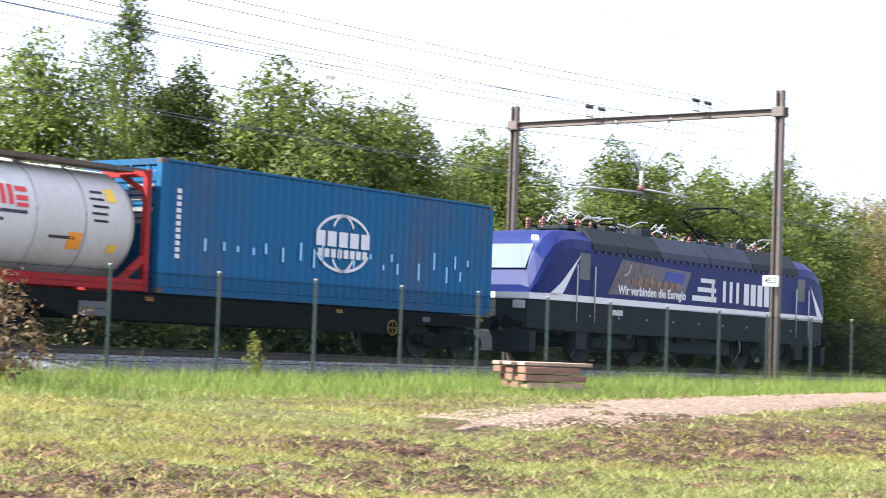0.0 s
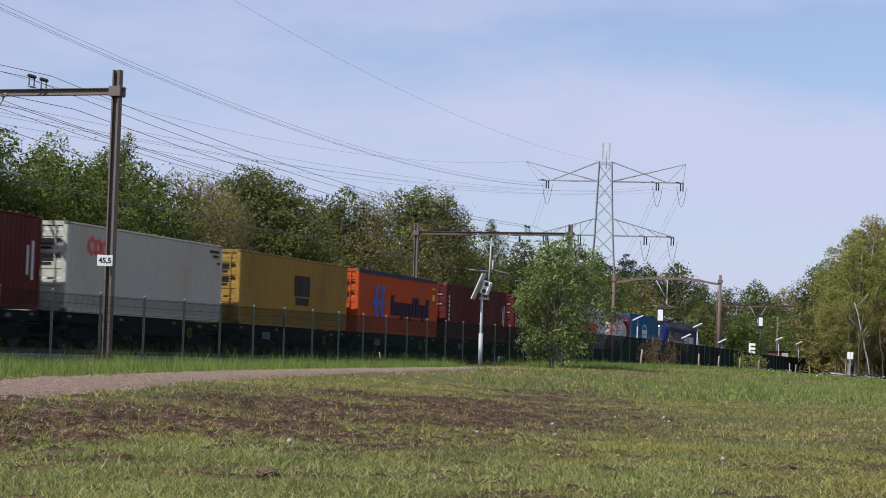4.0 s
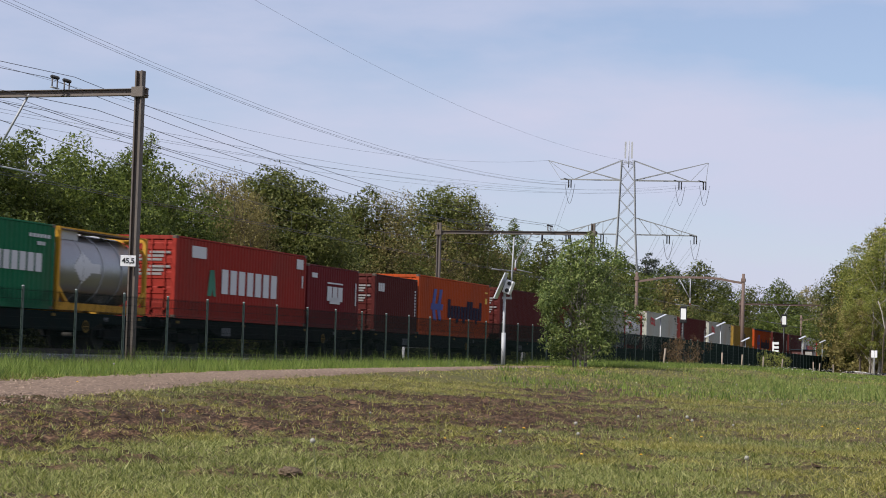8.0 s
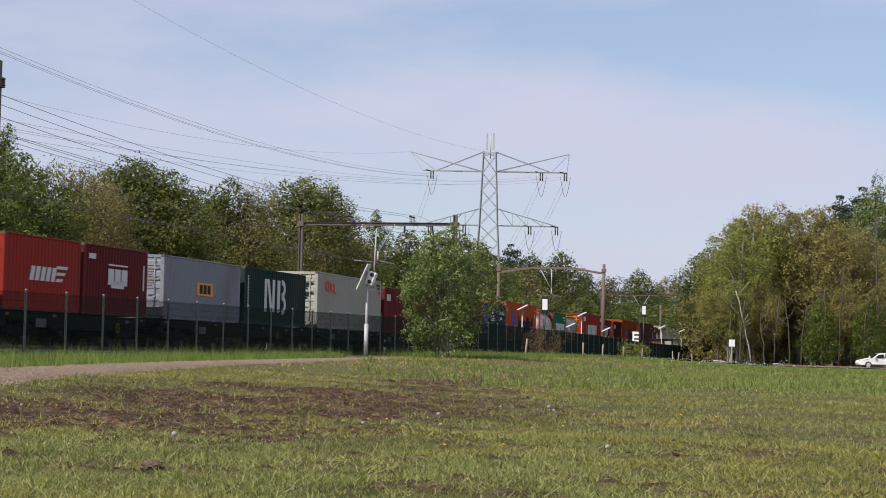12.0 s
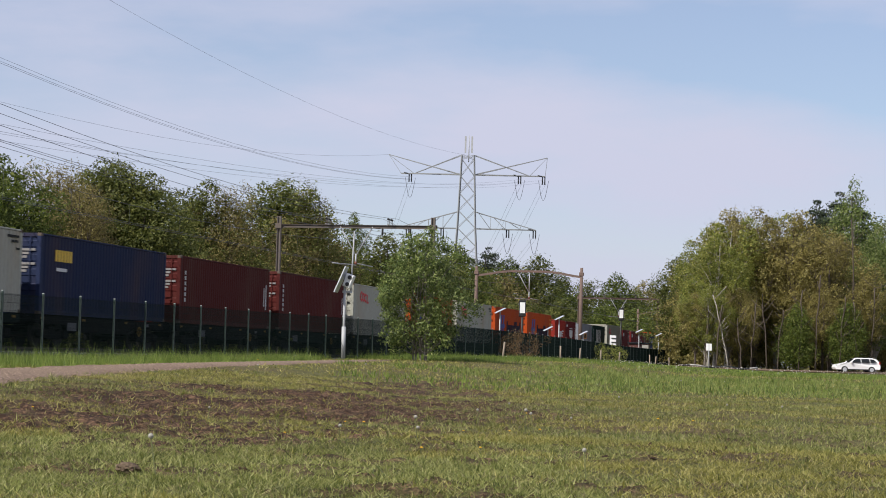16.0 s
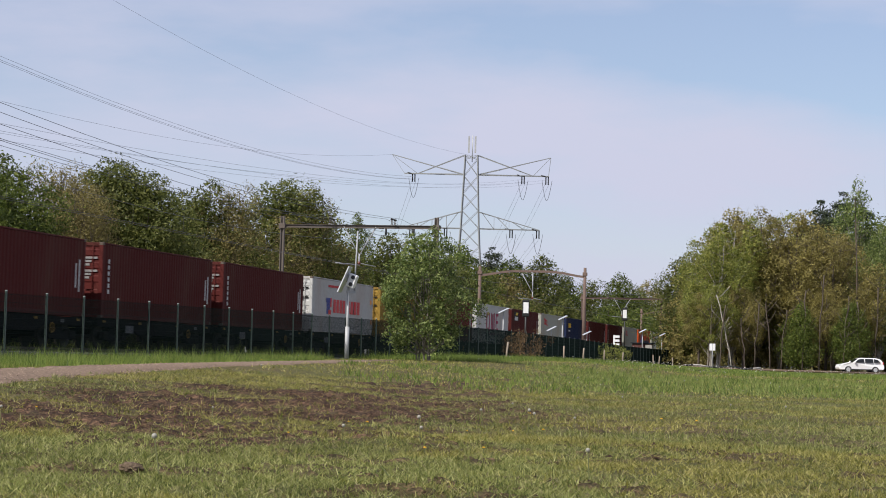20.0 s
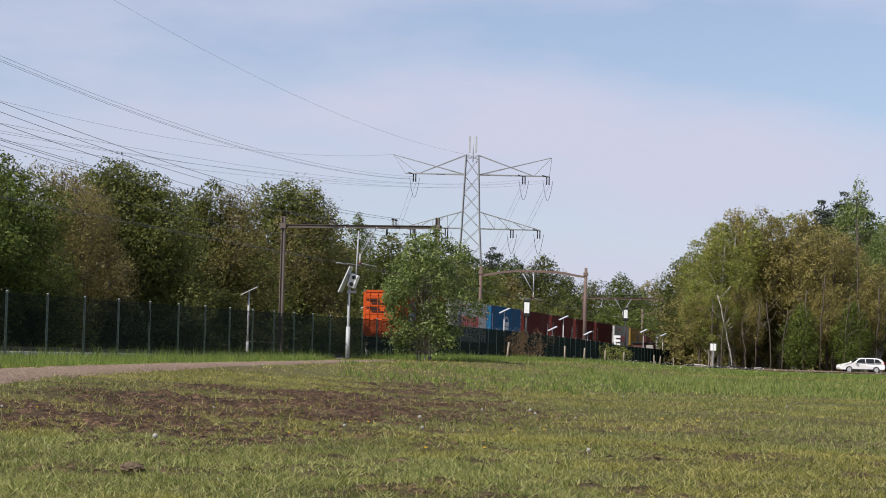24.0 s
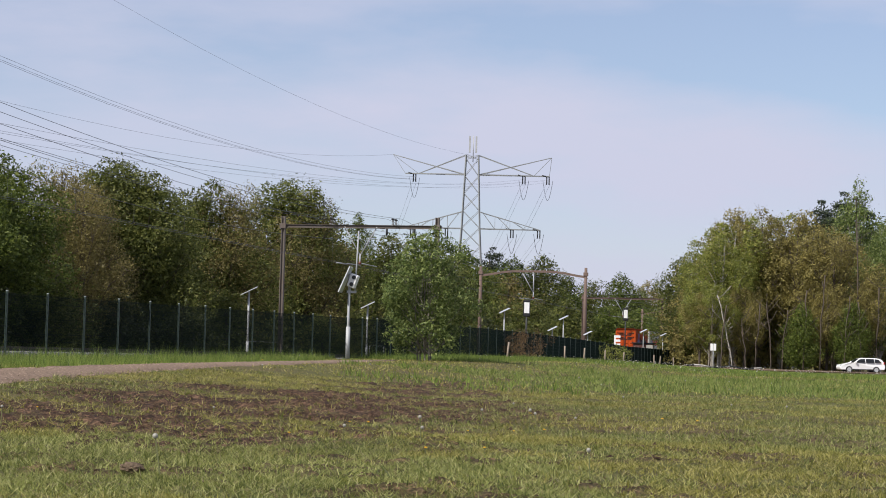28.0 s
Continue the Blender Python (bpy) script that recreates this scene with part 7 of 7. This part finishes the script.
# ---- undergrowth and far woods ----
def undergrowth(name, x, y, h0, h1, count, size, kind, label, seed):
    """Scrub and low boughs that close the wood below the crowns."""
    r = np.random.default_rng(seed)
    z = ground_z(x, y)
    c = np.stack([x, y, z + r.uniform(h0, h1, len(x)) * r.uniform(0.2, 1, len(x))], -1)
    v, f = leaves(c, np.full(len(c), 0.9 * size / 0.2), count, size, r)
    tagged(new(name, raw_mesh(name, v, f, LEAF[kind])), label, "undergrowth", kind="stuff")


def strip(n, s0, s1, l0, l1, seed):
    r = np.random.default_rng(seed)
    s, l = r.uniform(s0, s1, n), r.uniform(l0, l1, n)
    return s * U.x + l * N.x, s * U.y + l * N.y


# added filler; kind u carries the shade under the trees in its colour
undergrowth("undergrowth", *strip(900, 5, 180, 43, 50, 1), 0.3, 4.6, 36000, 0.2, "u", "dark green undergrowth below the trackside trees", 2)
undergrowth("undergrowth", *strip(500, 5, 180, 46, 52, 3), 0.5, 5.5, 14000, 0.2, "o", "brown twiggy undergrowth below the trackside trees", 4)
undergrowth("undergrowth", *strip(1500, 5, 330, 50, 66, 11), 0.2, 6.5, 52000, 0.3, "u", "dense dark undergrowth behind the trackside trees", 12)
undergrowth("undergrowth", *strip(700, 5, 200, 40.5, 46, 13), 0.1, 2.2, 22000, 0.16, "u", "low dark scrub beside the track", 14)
undergrowth("far_woods", *strip(900, 170, 620, 44, 64, 5), 0.5, 9.0, 26000, 0.4, "G", "distant green wood beyond the railway", 6)
r_wood = np.random.default_rng(17)
wy = r_wood.uniform(192, 226, 700)
undergrowth("undergrowth", wy * 0.115 + r_wood.uniform(0, 36, 700), wy, 0.3, 7.5, 24000, 0.16, "w", "brown undergrowth of the wood beyond the field", 7)
wy = r_wood.uniform(204, 235, 500)
undergrowth("undergrowth", wy * 0.12 + r_wood.uniform(0, 38, 500), wy, 0.3, 9.0, 16000, 0.24, "o", "brown scrub inside the wood", 8)

# ---- things in the meadow ----
M_PLANK = surface("sawn_timber", (0.19, 0.105, 0.07), rough=0.85, vary=0.3, grime=0.35, fine=20, stretch=(0.2, 1, 1))
M_PLANK_PALE = surface("pale_timber", (0.36, 0.25, 0.185), rough=0.85, vary=0.25, grime=0.2, fine=20, stretch=(0.2, 1, 1))
M_POST_WOOD = surface("grey_wood", (0.27, 0.22, 0.17), rough=0.9, vary=0.3, grime=0.3, stretch=(1, 1, 0.3))


def build_timber_stack():
    x, y = -11.15, 29.1
    st = thing("timber_stack", pose(x, y, float(ground_z(x, y)), 0, 0, 47), "low stack of reddish sawn timber boards on the grass", "timber")
    r = random.Random(3)
    for layer in range(4):
        z = 0.05 + layer * 0.125
        top = layer == 3
        for k in range(4):
            w, L = 0.27, (1.22 if top else r.uniform(0.95, 1.15))
            off = r.uniform(-0.07, 0.07)
            bm = one_box(-L / 2 + off, L / 2 + off, -0.62 + k * 0.31, -0.62 + k * 0.31 + w, z, z + (0.06 if top else 0.105), r=0.008)
            part("board", bm, M_PLANK_PALE if (top or (layer == 0 and k == 0)) else M_PLANK, st, m=pose(0, 0, 0, 0, 0, r.uniform(-1.5, 1.5)))


build_timber_stack()


def build_posts():
    bm = bmesh.new()
    rod(bm, (0, 0, -0.3), (0.02, 0, 1.0), 0.055, 0.05, sides=8)
    me = mesh_of("field_post", bm, M_POST_WOOD)
    r = random.Random(8)
    for s, l, h in ((100, 19.6, 0.95), (119, 19.6, 0.95), (127, 19.6, 0.95), (137, 19.6, 0.95), (147, 19.6, 0.95), (166, 19.4, 1.0), (172, 19.6, 0.95), (182, 19.4, 0.9)):
        p = on_line(s, l, 0)
        ob = new("field_post", me)
        ob.matrix_basis = pose(p.x, p.y, float(ground_z(p.x, p.y)), r.uniform(-3, 3), r.uniform(-2, 5), r.uniform(0, 90)) @ Matrix.Diagonal((1, 1, h, 1))
        tagged(ob, "weathered grey wooden fence post in the grass", "post", "wooden posts in the meadow")


build_posts()


def build_car():
    x, y = 40.5, 182.6
    car = thing("car", pose(x, y, float(ground_z(x, y)) + 0.06, 0, 0, 182), "white hatchback car parked at the wood's edge", "car")
    white = surface("car_white", (0.78, 0.78, 0.78), rough=0.25, vary=0.03, grime=0.05, bump=0.0)
    glass = plain("car_glass", (0.03, 0.035, 0.04), 0.15)
    tyre = surface("tyre", (0.025, 0.025, 0.026), rough=0.9)
    bm = bmesh.new()
    prism(bm, [(-2.12, 0.3), (2.12, 0.26), (2.22, 0.5), (2.1, 0.72), (1.5, 0.85), (0.88, 0.93), (0.34, 1.35), (-0.1, 1.43), (-1.35, 1.42), (-1.85, 1.3), (-2.13, 0.95), (-2.2, 0.55)], -0.87, 0.87)
    for v in bm.verts:
        if v.co.z > 1.2:
            v.co.y *= 0.8
        elif abs(v.co.x) > 2.0:
            v.co.y *= 0.9
    part("body", bevelled(bm, 0.05), white, car)

    def pane(name, corners):
        bm = bmesh.new()
        bm.faces.new([bm.verts.new(c) for c in corners])
        bmesh.ops.solidify(bm, geom=bm.faces[:], thickness=0.02)
        part(name, bm, glass, car)
    pane("windshield", ((0.86, -0.72, 0.97), (0.86, 0.72, 0.97), (0.37, 0.62, 1.36), (0.37, -0.62, 1.36)))
    pane("rear_window", ((-2.12, -0.66, 1.0), (-1.88, -0.6, 1.3), (-1.88, 0.6, 1.3), (-2.12, 0.66, 1.0)))
    for sy in (-1, 1):
        for pts in ([(0.72, 0.97), (0.30, 1.30), (-0.22, 1.35), (-0.22, 0.97)], [(-0.3, 0.97), (-0.3, 1.35), (-1.08, 1.35), (-1.08, 0.97)], [(-1.16, 0.98), (-1.16, 1.34), (-1.52, 1.29), (-1.78, 1.03)]):
            pane("side_window", [(px, sy * (0.885 - max(0, pz - 0.97) * 0.44), pz) for px, pz in pts])
        part("sill", one_box(-1.0, 1.0, sy * 0.885 - 0.01, sy * 0.885 + 0.01, 0.26, 0.36), tyre, car)
        part("headlamp", one_box(1.95, 2.14, sy * 0.66 - 0.12, sy * 0.66 + 0.12, 0.62, 0.74, r=0.02), M_GALV, car)
        part("roof_rail", one_box(-1.3, 0.0, sy * 0.62 - 0.02, sy * 0.62 + 0.02, 1.43, 1.48), tyre, car)
        part("mirror", one_box(0.62, 0.78, sy * 0.98 - 0.07, sy * 0.98 + 0.07, 0.95, 1.1, r=0.02), white, car)
        for wx in (-1.3, 1.32):
            bm = bmesh.new()
            rod(bm, (wx, sy * 0.68, 0.31), (wx, sy * 0.89, 0.31), 0.31, sides=20)
            w = part("tyre", bm, tyre, car)
            bm = bmesh.new()
            rod(bm, (wx, sy * 0.8, 0.31), (wx, sy * 0.9, 0.31), 0.2, sides=16)
            part("rim", bm, M_GALV, w)
        part("tail_lamp", one_box(-2.14, -2.02, sy * 0.72 - 0.12, sy * 0.72 + 0.12, 0.85, 1.05, r=0.02), plain("tail_red", (0.4, 0.02, 0.02), 0.3), car)


build_car()


def board_on_post(x, y, h, w, hh, label, name="notice_board"):
    z = float(ground_z(x, y))
    t = thing(name, pose(x, y, z), label, "sign")
    bm = bmesh.new()
    rod(bm, (0, 0, -0.2), (0, 0, h), 0.04, sides=8)
    part("post", bm, M_GALV, t)
    part("board", one_box(-w / 2, w / 2, -0.03, 0.0, h - hh, h, r=0.008), M_SIGN, t)
    part("marking", one_box(-w * 0.04, w * 0.04, -0.036, -0.031, h - hh * 0.98, h - hh * 0.02), M_GALV, t)


board_on_post(23.5, 163.3, 2.15, 0.5, 0.6, "white notice board on a steel post")


def build_barrier():
    """Black and white tubes lying along the road by the wood."""
    t = thing("barrier", pose(0, 0, 0), "black and white striped tube barrier lying at the roadside", "barrier")
    pts = [(21.9, 168.5), (23.2, 168.0), (24.6, 168.2), (26.0, 168.8), (27.4, 170.0), (29.0, 171.0)]
    for k, (a, b) in enumerate(zip(pts, pts[1:])):
        for j in range(2):
            p, q = Vector((*a, 0)), Vector((*b, 0))
            c, d = p.lerp(q, j / 2), p.lerp(q, (j + 1) / 2)
            bm = bmesh.new()
            z = [float(ground_z(v.x, v.y)) + 0.2 + 0.08 * math.sin(v.x * 2) for v in (c, d)]
            rod(bm, (c.x, c.y, z[0]), (d.x, d.y, z[1]), 0.075, sides=8)
            part("tube", bm, M_CONCRETE if (j + k) % 4 == 1 else M_BLACK, t)
    for x, y in pts:
        bm = bmesh.new()
        rod(bm, (x, y, float(ground_z(x, y)) - 0.1), (x, y, float(ground_z(x, y)) + 0.3), 0.05, sides=6)
        part("foot", bm, M_CONCRETE, t)


build_barrier()


def build_hut():
    s, l = 204.0, 25.0
    g = rail_z(s) - 0.5
    t = thing("relay_hut", line_pose(s, l, g), "small dark red trackside relay hut", "hut")
    part("wall", one_box(-1.2, 1.2, -1.0, 1.0, -0.2, 2.5, r=0.02), surface("hut_red", (0.10, 0.035, 0.03), rough=0.8), t)
    part("roof", one_box(-1.35, 1.35, -1.15, 1.15, 2.5, 2.62, r=0.02), M_LOCO_GREY, t)
    part("door", one_box(-1.22, -1.2, -0.4, 0.4, 0.0, 2.0), M_LOCO_GREY, t)
    s, l = 200.5, 23.9
    t2 = thing("relay_cabinet", line_pose(s, l, rail_z(s) - 0.5), "pale grey trackside relay cabinet", "cabinet")
    part("body", one_box(-0.4, 0.4, -0.35, 0.35, 1.1, 2.35, r=0.02), M_CONCRETE, t2)
    part("leg", one_box(-0.3, 0.3, -0.25, 0.25, -0.1, 1.1), M_LOCO_GREY, t2)
    s, l = 178.5, 24.0
    t3 = thing("crossing_lamp", line_pose(s, l + 0.6, rail_z(s) - 0.5, -TRACK_TURN), "level crossing lamp with white boards on a post", "signal")
    bm = bmesh.new()
    rod(bm, (0, 0, -0.1), (0, 0, 2.9), 0.06, sides=8)
    part("post", bm, M_BLACK, t3)
    for k in range(3):
        part("board", one_box(-0.05, 0.5, -0.1, -0.06, 2.75 - 0.38 * k, 2.98 - 0.38 * k, r=0.01), M_SIGN, t3)
    part("back_plate", one_box(-0.1, 0.06, -0.09, -0.05, 1.8, 3.0), M_SIGN, t3)
    bm = bmesh.new()
    rod(bm, (-0.45, -0.1, 1.62), (-0.45, 0.1, 1.62), 0.28, sides=14)
    part("hood", bm, M_GALV, t3)
    for x in (0.2, 0.5):
        bm = bmesh.new()
        rod(bm, (x, -0.1, 1.85), (x, 0.1, 1.85), 0.16, sides=12)
        part("lamp", bm, M_BLACK, t3)


build_hut()


# ---- dandelions and clods ----
def build_flowers():
    stalk_m = plain("dandelion_stalk", (0.13, 0.14, 0.05), 0.7)
    seed_m = plain("seed_head", (0.30, 0.29, 0.25), 0.9)
    gold = plain("dandelion_yellow", (0.75, 0.42, 0.02), 0.7)

    def flower(kind):
        t = thing("dandelion", pose(0, -300, -20), "dandelion clock with a white seed head on its stalk" if kind else "yellow dandelion flower in the grass", "flower", "dandelions in the meadow")
        h = 0.2 if kind else 0.07
        bm = bmesh.new()
        rod(bm, (0, 0, -0.02), (0.01, 0, h), 0.004, sides=4)
        part("stalk", bm, stalk_m, t)
        bm = bmesh.new()
        bmesh.ops.create_icosphere(bm, subdivisions=2, radius=0.0145 if kind else 0.016)
        for v in bm.verts:
            v.co = Vector((v.co.x + 0.01, v.co.y, v.co.z * (1 if kind else 0.45) + h))
        part("head", bm, seed_m if kind else gold, t)
        return t
    clock, bloom = flower(1), flower(0)
    r = random.Random(6)
    first = {0: True, 1: True}
    spots = [(-0.11, 18.5, 1), (-0.12, 18.0, 0), (-1.09, 23.5, 0), (-0.84, 22.9, 0), (1.19, 22.8, 1), (1.1, 22.9, 1), (1.25, 22.6, 0), (0.9, 22.4, 0), (-4.72, 20.5, 1), (4.74, 31, 1), (5.4, 29.5, 1), (0.35, 22.5, 0)]
    for k in range(26):
        a, d = radians(r.uniform(-16, 13.5)), r.uniform(14, 62)
        spots.append((d * math.sin(a), d * math.cos(a), 1 if r.random() < 0.8 else 0))
    for x, y, kind in spots:
        z = float(ground_z(x, y)) + float(bumps(np.array([x]), np.array([y]), np.array([0.0]))[0])
        m = pose(x, y, z, r.uniform(-8, 8), r.uniform(-8, 8), r.uniform(0, 360)) @ Matrix.Scale(r.uniform(0.8, 1.25), 4)
        base = clock if kind else bloom
        if first[kind]:
            base.matrix_basis = m
            first[kind] = False
        else:
            copy_thing(base, m)


build_flowers()


def build_clods():
    M = surface("clod_earth", (0.05, 0.029, 0.019), rough=0.95, vary=0.5, island=True, spec=0.1)
    r = np.random.default_rng(14)
    x, y = scatter(150000, 11, 36)
    keep = r.random(len(x)) < soil_at(x, y) ** 3 * 0.7
    x, y = x[keep], y[keep]
    k = len(x)
    z = ground_z(x, y) + bumps(x, y, soil_at(x, y))
    size = r.uniform(0.005, 0.02, k) * (1 + (r.random(k) < 0.05) * 1.0)
    base = np.array([(1, 0, 0), (-1, 0, 0), (0, 1, 0), (0, -1, 0), (0, 0, 0.8), (0, 0, -0.6)], float)
    fac = np.array([(0, 2, 4), (2, 1, 4), (1, 3, 4), (3, 0, 4)])
    v = np.stack([x, y, z + size * 0.2], -1)[:, None] + base[None] * size[:, None, None] * r.uniform(0.5, 1.4, (k, 6, 1))
    f = (fac[None] + 6 * np.arange(k)[:, None, None]).reshape(-1, 3)
    tagged(new("soil_clods", raw_mesh("soil_clods", v.reshape(-1, 3), f, M)), "dark crumbled soil clods on the torn turf", "soil", kind="stuff")
    # the larger lump of turf near the camera
    bm = bmesh.new()
    bmesh.ops.create_icosphere(bm, subdivisions=3, radius=0.085)
    for q in bm.verts:
        n = noise.noise(q.co * 30) * 0.02 + noise.noise(q.co * 70) * 0.012
        q.co = Vector((q.co.x * 1.05, q.co.y * 0.8, q.co.z * 0.5)) * (1 + n * 14)
    ob = new("turf_lump", mesh_of("turf_lump", bm, surface("lump_earth", (0.13, 0.095, 0.065), rough=0.95, vary=0.7, fine=45.0, bump=1.0, spec=0.1)))
    ob.matrix_basis = pose(-2.26, 14.09, float(ground_z(-2.26, 14.09)) + 0.06)
    tagged(ob, "brown lump of torn turf in the grass", "clod")


build_clods()


# ---- movement ----
def motions():
    for ob, at, up in MOVERS:
        walk(ob, [(0.0, rail_pose(at, up=up)), (14.0, rail_pose(at + SPEED * 14.0, up=up)), (28.0, rail_pose(at + SPEED * 28.0, up=up))])


motions()
